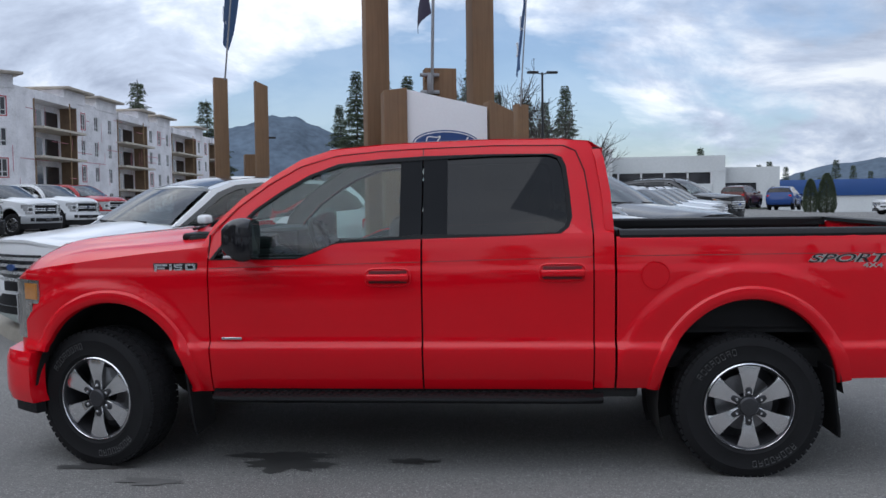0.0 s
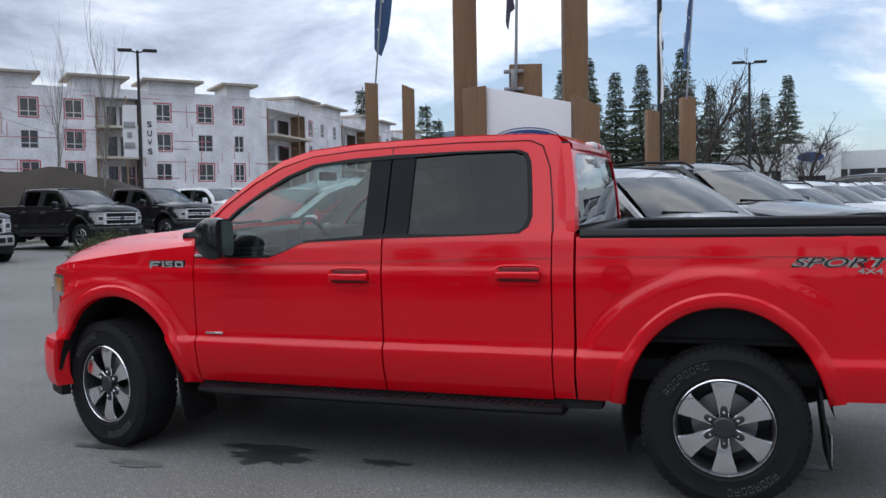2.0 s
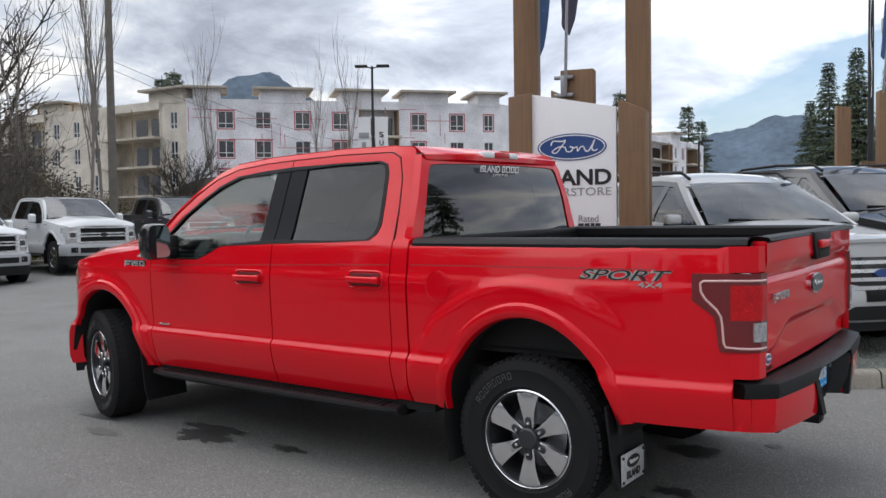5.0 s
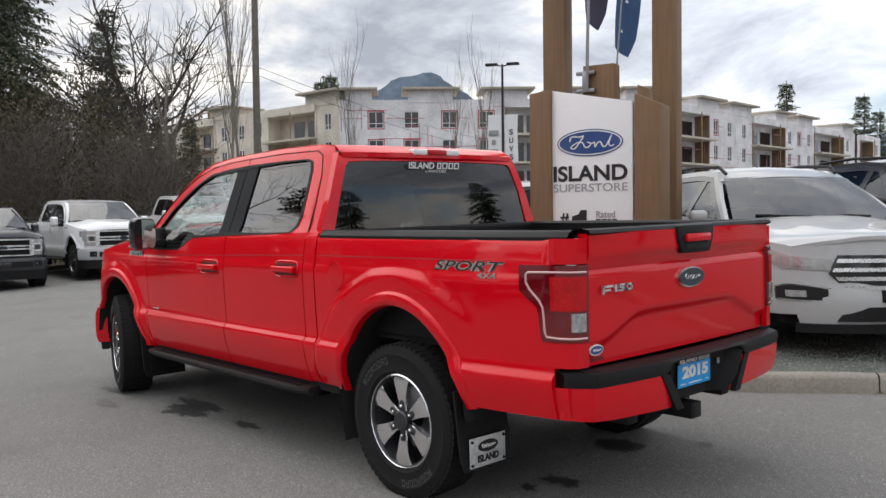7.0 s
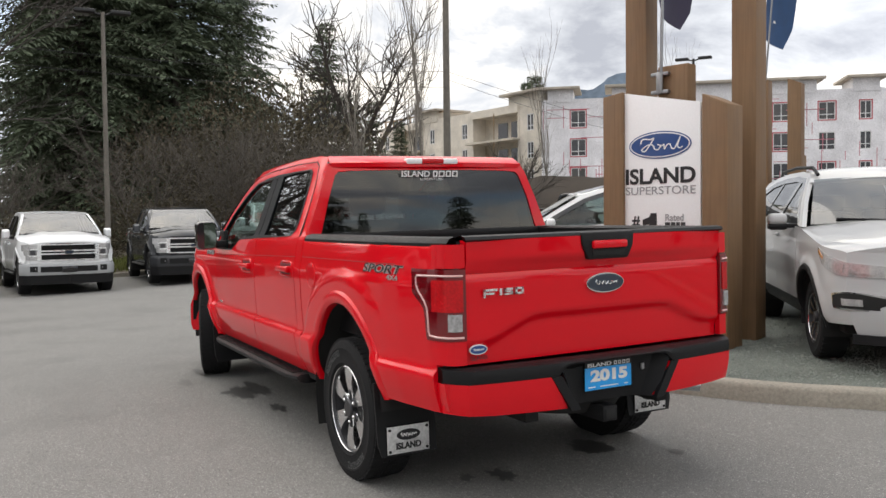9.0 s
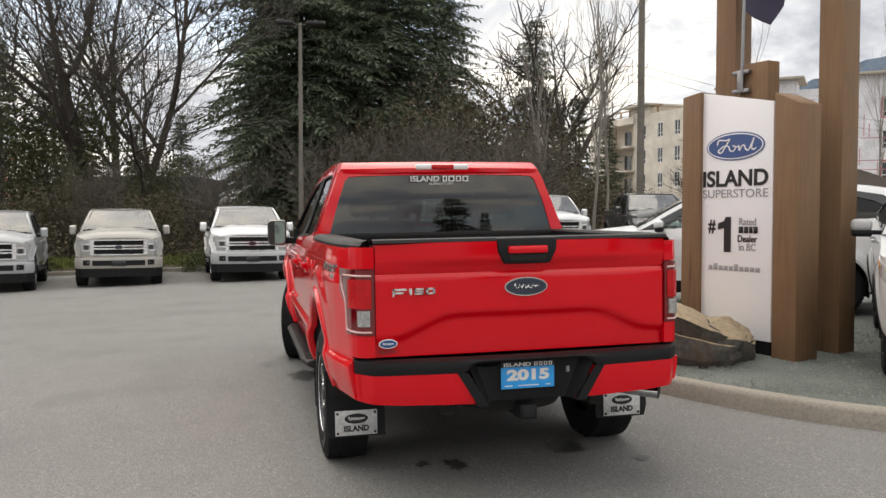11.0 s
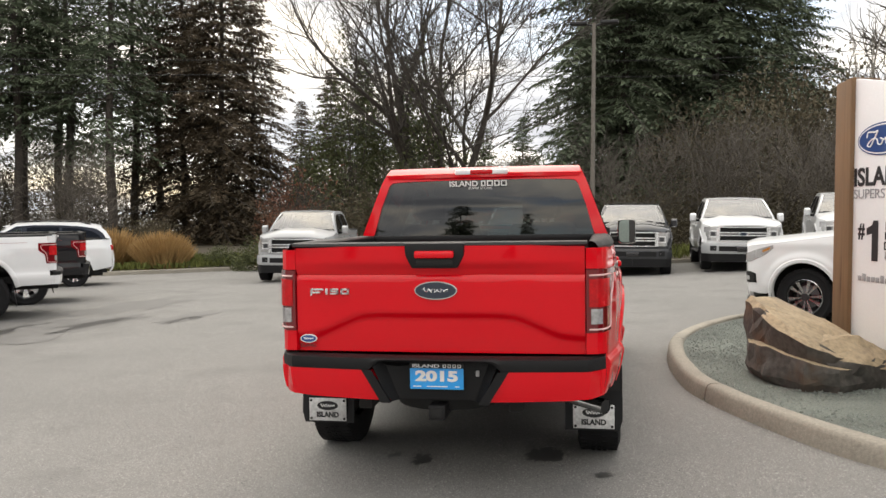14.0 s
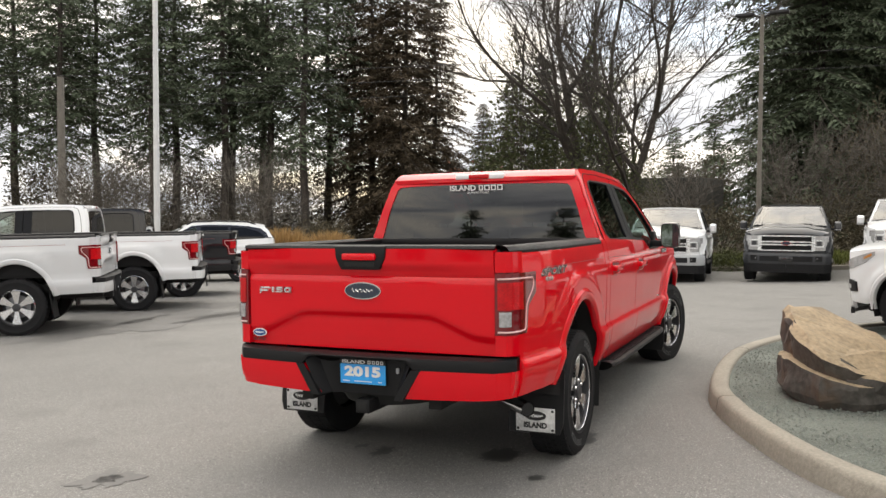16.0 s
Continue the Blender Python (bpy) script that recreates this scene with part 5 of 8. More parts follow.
# ---- boulder ----
def boulder():
    """A broken block in beds: a low shelf, a recessed bed and a tan cap that falls from the back to the front."""
    foot = [(-2.17, 2.09), (-1.85, 2.08), (-1.52, 2.14), (-1.24, 2.38), (-1.22, 2.62), (-1.36, 2.88), (-1.62, 3.06), (-2.10, 3.12), (-2.38, 2.80), (-2.42, 2.36)]
    cx, cy = -1.86, 2.58
    z0 = ground_z(cx, cy) + .07

    def top(x, y):
        return .615 - .17 * (x + 1.95) - .30 * (y - 2.15) + .035 * noise.noise((x * 3, y * 3, 4)) - .06 * step(y - .35 * x, 3.35, 3.45)
    rnd = random.Random(12)
    bm = bmesh.new()

    def block(pts):
        """A broken angular block: the hull of the points, roughened."""
        t = bmesh.new()
        for p in pts:
            t.verts.new(p)
        r = bmesh.ops.convex_hull(t, input=t.verts)
        bmesh.ops.delete(t, geom=list({v for v in r["geom_interior"] + r["geom_unused"] if isinstance(v, bmesh.types.BMVert) and v.is_valid}), context="VERTS")
        bmesh.ops.triangulate(t, faces=t.faces)
        for _ in range(2):
            bmesh.ops.subdivide_edges(t, edges=[e for e in t.edges if e.calc_length() > .07], cuts=1, use_grid_fill=True)
            bmesh.ops.triangulate(t, faces=t.faces)
        for v in t.verts:
            v.co += v.co.normalized() * .0 + Vector((noise.noise(v.co * 7), noise.noise(v.co * 7 + Vector((9, 0, 0))), .7 * noise.noise(v.co * 7 + Vector((0, 9, 0))))) * .034
        me = bpy.data.meshes.new("block")
        t.to_mesh(me)
        t.free()
        bm.from_mesh(me)
        bpy.data.meshes.remove(me)

    low, high = [], []
    for i, (x, y) in enumerate(foot):
        d = Vector((x - cx, y - cy)).normalized()
        front = step(d.dot(Vector((.95, -.3))), -.1, .6)
        j = rnd.uniform(-.025, .025)
        tz = top(x, y)
        low += [(x - d.x * (.10 + j), y - d.y * (.10 + j), z0 - .02), (x + d.x * j, y + d.y * j, z0 + .10 + j), (x - d.x * .01, y - d.y * .01, z0 + min(.30 + 2 * j, tz * .62))]
        q = .13 * front
        high += [(x - d.x * (q + .02), y - d.y * (q + .02), z0 + .15), (x - d.x * (q - j), y - d.y * (q - j), z0 + tz * .78), (x - d.x * (.06 * front + j), y - d.y * (.06 * front + j), z0 + tz - .045), (x - d.x * (.09 * front + .05), y - d.y * (.09 * front + .05), z0 + tz + j)]
    block(low)
    block(high)
    # a slab split off the falling end
    block([(px, py, z0 + pz) for px, py, pz in ((-1.30, 2.55, .30), (-1.28, 2.80, .24), (-1.45, 3.04, .20), (-1.66, 3.10, .30), (-1.52, 2.60, .44), (-1.36, 2.50, .40), (-1.62, 2.86, .42), (-1.30, 2.60, .05), (-1.42, 3.0, .02), (-1.68, 3.08, .05))])
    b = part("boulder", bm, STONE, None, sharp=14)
    b.data.materials.append(SIDESTONE)
    # faces turned up get the tan stone, all others the darker grey-brown
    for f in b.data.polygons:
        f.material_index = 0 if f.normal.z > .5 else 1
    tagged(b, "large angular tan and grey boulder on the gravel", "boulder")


SIDESTONE = mat("boulder_side_stone", (0.085, 0.078, 0.070), rough=0.75, var=0.45, scale=2.6, fine=22, bump=0.8, bump_scale=18, dark=(0.11, 0.062, 0.034))
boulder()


# ---- timber posts and pylon sign ----
def post(bm, x, y, w, d, top, ang, slope=0.0, foot=None):
    """A squared timber with a sloping top; w along ang, d across."""
    z0 = (ground_z(x, y) + .06) if foot is None else foot
    m = pose(x, y, 0, 0, 0, ang)
    vs = [bm.verts.new(m @ Vector((sx * w / 2, sy * d / 2, z))) for sx, sy, z in ((-1, -1, z0), (1, -1, z0), (1, 1, z0), (-1, 1, z0), (-1, -1, top), (1, -1, top - slope), (1, 1, top - slope), (-1, 1, top))]
    fs = [bm.faces.new([vs[i] for i in q]) for q in ((0, 3, 2, 1), (4, 5, 6, 7), (0, 1, 5, 4), (1, 2, 6, 5), (2, 3, 7, 6), (3, 0, 4, 7))]
    bmesh.ops.bevel(bm, geom=list({e for f_ in fs for e in f_.edges}), offset=.008, segments=2, affect="EDGES", profile=.5)
    return bm


SA = math.degrees(math.atan2(.24, .85))                      # turn of the sign's face


def pylon():
    g = thing("pylon_sign", "white dealer pylon sign between brown timber posts", "sign")
    bm = bmesh.new()
    post(bm, -2.48, 3.06, .24, .27, 2.70, SA, slope=-.03)
    part("timber_post", bm, WOOD, g)
    bm = bmesh.new()
    post(bm, -1.405, 3.40, .26, .30, 2.62, SA, slope=.12)
    part("timber_post", bm, WOOD, g)
    for x, y, top in ((-2.74, 3.58, 4.55), (-1.61, 3.98, 3.86)):
        bm = bmesh.new()
        post(bm, x, y, .25, .26, top, SA + 4, slope=.03)
        part("timber_post", bm, WOOD, g, "tall brown timber post")
    bm = bmesh.new()
    post(bm, -2.03, 3.42, .34, .16, 2.98, SA, slope=0, foot=2.25)
    part("timber_block", bm, WOOD, g)
    # panel
    m = pose(-1.955, 3.141, 0, 0, 0, SA)
    W = .445
    bm = bmesh.new()
    o = [(-W, .34), (W, .34), (W, 2.545), (-W, 2.725)]
    prism(bm, o, .06, m @ Matrix.Translation((0, -.03, 0)), bevel=.004)
    pn = part("sign_panel", bm, SIGNWHITE, g, "white enamel sign panel")
    bm = bmesh.new()
    box(bm, -W + .03, W - .03, 0, .12, .16, .335, .01, m=m)
    part("sign_base", bm, BLACK, g)
    f = lambda u, z: m @ Matrix.Translation((u, -.0335, z))
    bm = bmesh.new()
    oval(bm, .352, .136, -.002, .003, 48, f(0, 2.167))
    part("oval_logo_rim", bm, BLUEMARK, pn, "blue oval logo")
    bm = bmesh.new()
    oval(bm, .338, .124, -.004, .003, 48, f(0, 2.167))
    ol = part("oval_logo_line", bm, WHITEMARK, pn)
    bm = bmesh.new()
    oval(bm, .325, .112, -.006, .003, 48, f(0, 2.167))
    part("oval_logo_field", bm, BLUEMARK, pn)
    bm = bmesh.new()
    loop = smooth_line([(-.21, .02), (-.19, .065), (-.10, .060), (-.06, .068), (-.11, .0), (-.16, -.055), (-.20, -.04), (-.13, .005), (-.07, .0), (-.05, -.04), (-.01, -.045), (.015, -.01), (-.02, .005),
                        (.03, -.01), (.055, .0), (.06, -.045), (.09, -.005), (.12, .0), (.14, -.04), (.17, -.045), (.20, .0), (.235, .065), (.205, -.02), (.23, -.045), (.26, -.03)], 4)
    tube(bm, [f(a, 0) @ Vector((0, -.006, 2.167 + b)) for a, b in loop], .0075, 5)
    part("oval_logo_stroke", bm, WHITEMARK, pn, "pale flourish inside the oval")
    text_mesh("sign_text", "ISLAND", .160, BLACKMARK, pn, f(0, 1.862), .79, .002, bold=.028)
    text_mesh("sign_text", "SUPERSTORE", .080, GREYMARK, pn, f(0, 1.718), .79, .002)
    text_mesh("sign_text", "#", .135, BLACKMARK, pn, f(-.275, 1.395), .095, .002, bold=.02)
    bm = bmesh.new()
    prism(bm, [(.085, -.17), (.085, .17), (.02, .17), (0, .13), (-.075, .105), (-.075, .045), (0, .06), (0, -.17)], .003, f(-.12, 1.322) @ Matrix.Translation((0, -.002, 0)))
    part("sign_text", bm, BLACKMARK, pn)
    for s_, z, mt, w in (("Rated", 1.447, GREYMARK, .20), ("Dealer", 1.285, BLACKMARK, .23), ("in BC", 1.206, GREYMARK, .20)):
        text_mesh("sign_text", s_, .068, mt, pn, f(.165, z), w, .002, bold=.012)
    for a, b in ((.06, .115), (.125, .175), (.185, .225), (.235, .285)):
        bm = bmesh.new()
        box(bm, a, b, -.002, .001, 1.338, 1.400, .001, m=m @ Matrix.Translation((0, -.0335, 0)))
        part("sign_mark", bm, BLACKMARK, pn)
    for k in range(10):
        bm = bmesh.new()
        a = -.31 + k * .064
        box(bm, a, a + .05, -.002, .001, .975, 1.018 + .02 * (k in (1, 5)), .001, m=m @ Matrix.Translation((0, -.0335, 0)))
        part("sign_mark", bm, GREYMARK, pn)
    # flag bracket and pole behind the panel
    bm = bmesh.new()
    bx = pose(-2.13, 3.31, 0, 0, 0, SA)
    for z in (2.72, 2.90):
        box(bm, -.10, .10, -.05, 0, z - .018, z + .018, .004, m=bx)
    box(bm, -.03, .03, -.06, -.02, 2.70, 2.92, .004, m=bx)
    part("flag_bracket", bm, STEEL, g)
    return g


pylon()
FLAGBLUE = mat("flag_blue", (0.035, 0.085, 0.20), rough=0.8, var=0.15, scale=4, fine=80)
FLAGDARK = mat("flag_navy", (0.045, 0.04, 0.075), rough=0.8, var=0.15, scale=4, fine=80)


def banner_flag(x, y, z0, z1, w, turn, cloth, label, lean=0.0, marks=True, low=.22):
    g = thing("feather_flag", label, "flag")
    bm = bmesh.new()
    tube(bm, [(x, y, z0), (x + lean * .5, y, (z0 + z1) / 2), (x + lean, y, z1 + .3)], [.018, .015, .010], 8)
    part("flag_pole", bm, STEEL, g)
    bm = bmesh.new()
    d = Vector((math.cos(radians(turn)), math.sin(radians(turn)), 0))
    rows = []
    zb = z0 + (z1 - z0) * low
    for k in range(17):
        f = k / 16
        z = zb + (z1 - zb) * f
        ww = w * (1 - .5 * step(f, .75, 1.0)) * (.75 + .25 * step(f, 0, .12))
        rows.append([tuple(Vector((x + lean * f, y, z - .12 * u * (1 - f))) + d * ww * u + Vector((-d.y, d.x, 0)) * .06 * math.sin(5 * f + 3 * u)) for u in spread(0, 1, 5)])
    sheet(bm, rows, [[(a + .004, b + .004, c) for a, b, c in r] for r in rows])
    fl = part("flag_cloth", bm, cloth, g)
    if marks:
        bm = bmesh.new()
        for k in range(4):
            f = .12 + k * .2
            z = zb + (z1 - zb) * f
            for du, dv, hu, hv in ((.5, 0, .26, .05), (.5, .26, .26, .05), (.26, .13, .05, .28), (.74, .13, .05, .28)):
                c = Vector((x + lean * f, y, z + dv + .02)) + d * w * du + Vector((-d.y, d.x, 0)) * (.06 * math.sin(5 * f + 3 * du))
                box(bm, -hu * w / 2 - .015, hu * w / 2 + .015, -.012, .016, -hv / 2, hv / 2, .002, m=Matrix.Translation(c) @ pose(0, 0, 0, 0, 0, turn))
        part("flag_marks", bm, WHITEMARK, fl)
    return g


banner_flag(-6.50, 9.80, 3.9, 7.4, .78, 100, FLAGBLUE, "blue feather flag with pale letters on a thin pole", lean=.35)
banner_flag(-.98, 14.1, 3.8, 7.6, .55, 97, FLAGBLUE, "blue feather flag with pale letters on a thin pole", lean=.25)
banner_flag(-2.10, 3.27, 2.72, 5.0, .62, 112, FLAGDARK, "dark flag on a steel pole behind the sign", lean=.06, marks=False, low=.36)


def gate(name, label, ps):
    g = thing(name, label, "post", group="timber entrance posts")
    for x, y, w, top, sl in ps:
        bm = bmesh.new()
        post(bm, x, y, w, w, top, SA + 8, slope=sl, foot=ground_z(x, y) - .02)
        part("timber_post", bm, WOOD, g)


gate("entrance_posts", "pair of brown timber posts with slanted tops", ((-6.62, 9.88, .25, 3.95, .02), (-5.83, 9.80, .23, 3.86, .10), (-6.2, 10.3, .24, 2.55, 0)))
gate("entrance_posts", "pair of brown timber posts beside a lamp pole", ((-.97, 14.25, .28, 3.86, .02), (-1.72, 14.15, .26, 3.62, .05), (-1.35, 14.6, .24, 2.5, 0)))


def lamp_post(x, y, h, heads, turn, label, banners=False, material=None, r=.07):
    g = thing("street_lamp", label, "lamp post", group="lot lamp posts")
    z = ground_z(max(min(x, 60), -60), y)
    bm = bmesh.new()
    tube(bm, [(x, y, z), (x, y, z + h)], [r * 1.15, r * .8], 12)
    tube(bm, [(x, y, z), (x, y, z + .06)], [.2, .19], 12)
    part("pole", bm, material or DARKPOLE, g)
    for k in range(heads):
        a = radians(turn + 180 * k)
        bm = bmesh.new()
        m = Matrix.Translation((x, y, z + h)) @ Matrix.Rotation(a, 4, "Z")
        tube(bm, [m @ Vector((0, 0, -.10)), m @ Vector((.3, 0, -.02)), m @ Vector((.35, 0, -.02))], .03, 8)
        box(bm, .22, .82, -.16, .16, -.05, .06, .03, m=m)
        part("lamp_head", bm, DARKPOLE, g)
    if banners:
        for sd in (-1, 1):
            bm = bmesh.new()
            rows = [[(x + sd * (.10 + .62 * u) * math.cos(radians(turn)) + .02 * math.sin(6 * f + u), y + sd * (.10 + .62 * u) * math.sin(radians(turn)), z + h * .42 + 2.3 * f) for u in spread(0, 1, 4)] for f in spread(0, 1, 8)]
            sheet(bm, rows, [[(a + .006, b - .006, c) for a, b, c in r_] for r_ in rows])
            bn = part("lamp_banner", bm, SIGNWHITE, g, "white hanging banner with dark letters")
            mt = Matrix.Translation((x + sd * .42 * math.cos(radians(turn)), y + sd * .42 * math.sin(radians(turn)) - .03, 0)) @ pose(0, 0, 0, 0, 0, turn)
            if sd > 0:
                for k, ch in enumerate("SUVS"):
                    text_mesh("banner_text", ch, .26, BLACKMARK, bn, mt @ Matrix.Translation((0, -.03, z + h * .42 + 1.45 - k * .40)), .2, .004, bold=.02)
            else:
                for k, w in enumerate((.24, .10, .22)):
                    bm = bmesh.new()
                    box(bm, -w, w, -.04, -.03, z + h * .42 + 1.3 - k * .45, z + h * .42 + 1.55 - k * .45, .003, m=mt)
                    part("banner_mark", bm, GREYMARK, bn)
    return g


DARKPOLE = mat("dark_pole", (0.03, 0.03, 0.032), rough=0.5, metal=0.4, var=0.1)
WHITEPOLE = mat("white_pole", (0.62, 0.62, 0.62), rough=0.5, var=0.08)
GREYPOLE = mat("weathered_pole", (0.16, 0.145, 0.125), rough=0.9, var=0.25, scale=3, bump=0.3)
lamp_post(-25.0, 26.2, 8.1, 2, 35, "dark lot lamp post with two heads and white banners", banners=True)
lamp_post(.66, 40.2, 7.7, 2, 10, "dark lot lamp post with two heads")
lamp_post(-1.83, 17.6, 8.8, 2, 100, "dark lamp pole with hanging white banners", banners=True)
lamp_post(-17.65, -18.66, 12, 0, 0, "tall white painted pole", material=WHITEPOLE, r=.10)
lamp_post(-24.18, .54, 8.2, 2, 85, "weathered lamp post among the trees", material=GREYPOLE, r=.075)
lamp_post(-16, 45, 4.8, 1, 20, "dark lot lamp post")


def utility_pole(x, y, h, r=.15):
    g = thing("utility_pole", "weathered grey wooden utility pole", "utility pole", group="utility poles")
    z = ground_z(max(x, -60), y)
    bm = bmesh.new()
    tube(bm, [(x, y, z), (x, y, z + h)], [r, r * .7], 12)
    part("pole", bm, GREYPOLE, g)


utility_pole(-33.9, 18.0, 16, .2)
utility_pole(-21.6, -27.5, 8, .2)


def wires():
    g = thing("power_lines", "dark overhead power lines between the poles", "cable")
    for a, b, sag in (((-33.9, 18.0, 9.0), (-60, 70, 9.5), 1.0), ((-33.9, 18.0, 8.6), (-60, 70, 8.9), 1.2), ((-33.9, 18.0, 9.0), (-30, -8, 8.2), .5), ((-33.9, 18.0, 8.2), (-30, -8, 7.6), .5),
                      ((-30, -8, 8.2), (-14, -48, 8.0), .6), ((-30, -8, 7.6), (-14, -48, 7.4), .6), ((-30, -8, 7.0), (-14, -48, 6.8), .7)):
        bm = bmesh.new()
        pts = [Vector(a).lerp(Vector(b), t) - Vector((0, 0, sag * 4 * t * (1 - t))) for t in spread(0, 1, 14)]
        tube(bm, pts, .012, 5)
        part("wire", bm, DARKPOLE, g)


wires()

# ---- crossovers (front towards -x, rear axle over the origin) ----
SZ = [.25, .32, .42, .55, .70, .82, .95, 1.05, 1.15, 1.25, 1.72]
SH = [.84, .88, .915, .940, .958, .962, .955, .940, .915, .885, .60]


def suv_half(x, z, wb):
    y = lerp(z, SZ, SH)
    y -= .26 * step(x, -wb - .38, -wb - 1.02) ** 1.6 + .16 * step(x, .55, 1.02) ** 2
    y += .010 * math.exp(-((z - 1.0) / .05) ** 2) - .016 * math.exp(-((z - .62) / .09) ** 2) * step(x, -wb + .4, -wb + .7) * step(x, -.35, -.6)
    for xc in (-wb, 0):
        r = math.hypot(x - xc, z - .36)
        y += .024 * step(r, .56, .47) * step(z, .3, .45)
    return y


def build_suv(name, label, group, wb=2.85, rails=True, grille_bars=3):
    root = thing(name, label, "car", group=group)
    n0, n1 = -wb - .93, .98
    hx = [n0, n0 + .06, n0 + .22, -wb - .2, -wb + .25, -wb + .50]
    hood_e = lambda x: lerp(x, hx, [.86, .92, .975, 1.03, 1.085, 1.115])
    hood_c = lambda x: lerp(x, hx, [.90, .985, 1.055, 1.12, 1.165, 1.185])
    belt_ = lambda x: lerp(x, [-wb + .5, -1.0, .9], [1.115, 1.165, 1.235])
    top_ = lambda x: hood_e(x) if x < -wb + .48 else belt_(x)
    low_ = lambda x: lerp(x, [n0, -wb - .5, -wb - .3, .35, .55, n1], [.30, .27, .32, .32, .34, .42])
    a, b = .405, .42

    def lo(x):
        for xc in (-wb, 0):
            d = 1 - ((x - xc) / a) ** 2
            if d > 0:
                return max(low_(x) + .08, .36 + b * math.sqrt(d))
        return low_(x) + .10

    cols = sorted({round(v, 4) for v in [*spread(n0 + .18, -wb - a - .002, 8), *[-wb - a * math.cos(math.pi * k / 18) for k in range(19)], *spread(-wb + a + .002, -a - .002, 16),
                                          *[-a * math.cos(math.pi * k / 18) for k in range(19)], *spread(a + .002, n1 - .06, 8)]})
    for s in (-1, 1):
        def strip(nm, xs, mt, l, t, nz=16, off=0.0):
            bm = bmesh.new()
            out, inn = [], []
            for x in xs:
                za, zb = l(x), t(x)
                out.append([(x, s * (suv_half(x, za + (zb - za) * j / nz, wb) + off), za + (zb - za) * j / nz) for j in range(nz + 1)])
                inn.append([(p, q - s * .03, r) for p, q, r in out[-1]])
            sheet(bm, out, inn)
            return part(nm, bm, mt, root)
        x1, x2, x3 = -wb + .52, -1.13, -.30
        strip("front_fender", [x for x in cols if x < x1] + [x1], PAINT, lo, top_)
        fd = strip("front_door", spread(x1 + .007, x2, 12), PAINT, lo, top_)
        rd = strip("rear_door", sorted({x2 + .007, *[x for x in cols if x2 + .02 < x < x3], x3}), PAINT, lo, top_)
        strip("rear_quarter", [x3 + .007] + [x for x in cols if x > x3 + .02], PAINT, lo, top_)
        strip("sill_cladding", sorted({*spread(-wb + .40, -.40, 10)}), BLACK, low_, lambda x: low_(x) + .13, 4, .006)
        for xc in (-wb, 0):
            bm = bmesh.new()
            A, B = [], []
            for i in range(25):
                t = -.1 + (math.pi + .2) * i / 24
                ra = [(xc - (a + w) * math.cos(t), s * (suv_half(xc - (a + w) * math.cos(t), max(.36 + (b + w) * math.sin(t), .35), wb) + o), .36 + (b + w) * math.sin(t)) for w, o in ((-.012, -.01), (-.006, .010), (.03, .012), (.045, .002))]
                A.append(ra), B.append([(p, q - s * .03, r) for p, q, r in ra])
            sheet(bm, A, B)
            part("wheel_arch_trim", bm, PAINT if rails is None else BLACK, root)
            bm = bmesh.new()
            A = [[(xc - a * math.cos(t), s * y, .36 + b * math.sin(t)) for y in (.93, .75, .52)] for t in (-.3 + (math.pi + .6) * i / 16 for i in range(17))]
            sheet(bm, A)
            bm.faces.new([bm.verts.new((xc - (a + .02) * math.cos(t), s * .53, .36 + (b + .02) * math.sin(t))) for t in (-.3 + (math.pi + .6) * i / 16 for i in range(17))])
            part("wheel_arch_liner", bm, UNDER, root)
        for d, x0 in ((fd, x2 - .26), (rd, x3 - .24)):
            bm = bmesh.new()
            y = suv_half(x0, 1.02, wb)
            box(bm, x0, x0 + .20, min(s * y, s * (y + .035)), max(s * y, s * (y + .035)), 1.01, 1.04, .01)
            part("door_handle", bm, PAINT, d)
        # greenhouse
        gx = lambda x, z: max(suv_half(min(max(x, -1.6), .3), z, wb), .5)
        inner = [(-wb + .60, 1.135), (-wb + .95, 1.32), (-wb + 1.25, 1.475), (-1.30, 1.560), (-.9, 1.585), (-.3, 1.575), (.2, 1.535), (.50, 1.46), (.66, 1.36), (.70, 1.262)]
        outer = [(-wb + .44, 1.125), (-wb + .84, 1.36), (-wb + 1.17, 1.545), (-1.34, 1.640), (-.9, 1.672), (-.3, 1.665), (.25, 1.630), (.66, 1.575), (.80, 1.44), (.90, 1.25)]
        bm = bmesh.new()
        A, B = [], []
        for (xi, zi), (xo, zo) in zip(inner, outer):
            A.append([(xi + (xo - xi) * f, s * gx(xi + (xo - xi) * f, zi + (zo - zi) * f), zi + (zo - zi) * f) for f in (-.22, .42, .70, 1)])
            B.append([(p, q - s * .04, r) for p, q, r in A[-1]])
        sheet(bm, [a[1:] for a in A], [b[1:] for b in B])
        part("roof_frame", bm, PAINT, root)
        bm = bmesh.new()
        sheet(bm, [a[:2] for a in A], [b[:2] for b in B])
        part("window_trim", bm, GLOSSBLACK, root)
        top2 = lambda x: lerp(x, [p[0] for p in inner], [p[1] for p in inner])
        for x0, x1_, mt in ((-wb + .60, x2 - .06, CLEARGLASS), (x2 + .06, x3 - .02, TINTGLASS), (x3 + .05, .70, TINTGLASS)):
            bm = bmesh.new()
            sheet(bm, [[(x, s * (gx(x, z) - .012), z) for z in spread(belt_(x) - .02, max(top2(x), belt_(x)) + .005, 5)] for x in spread(x0, x1_, 8)])
            part("side_window", bm, mt, root)
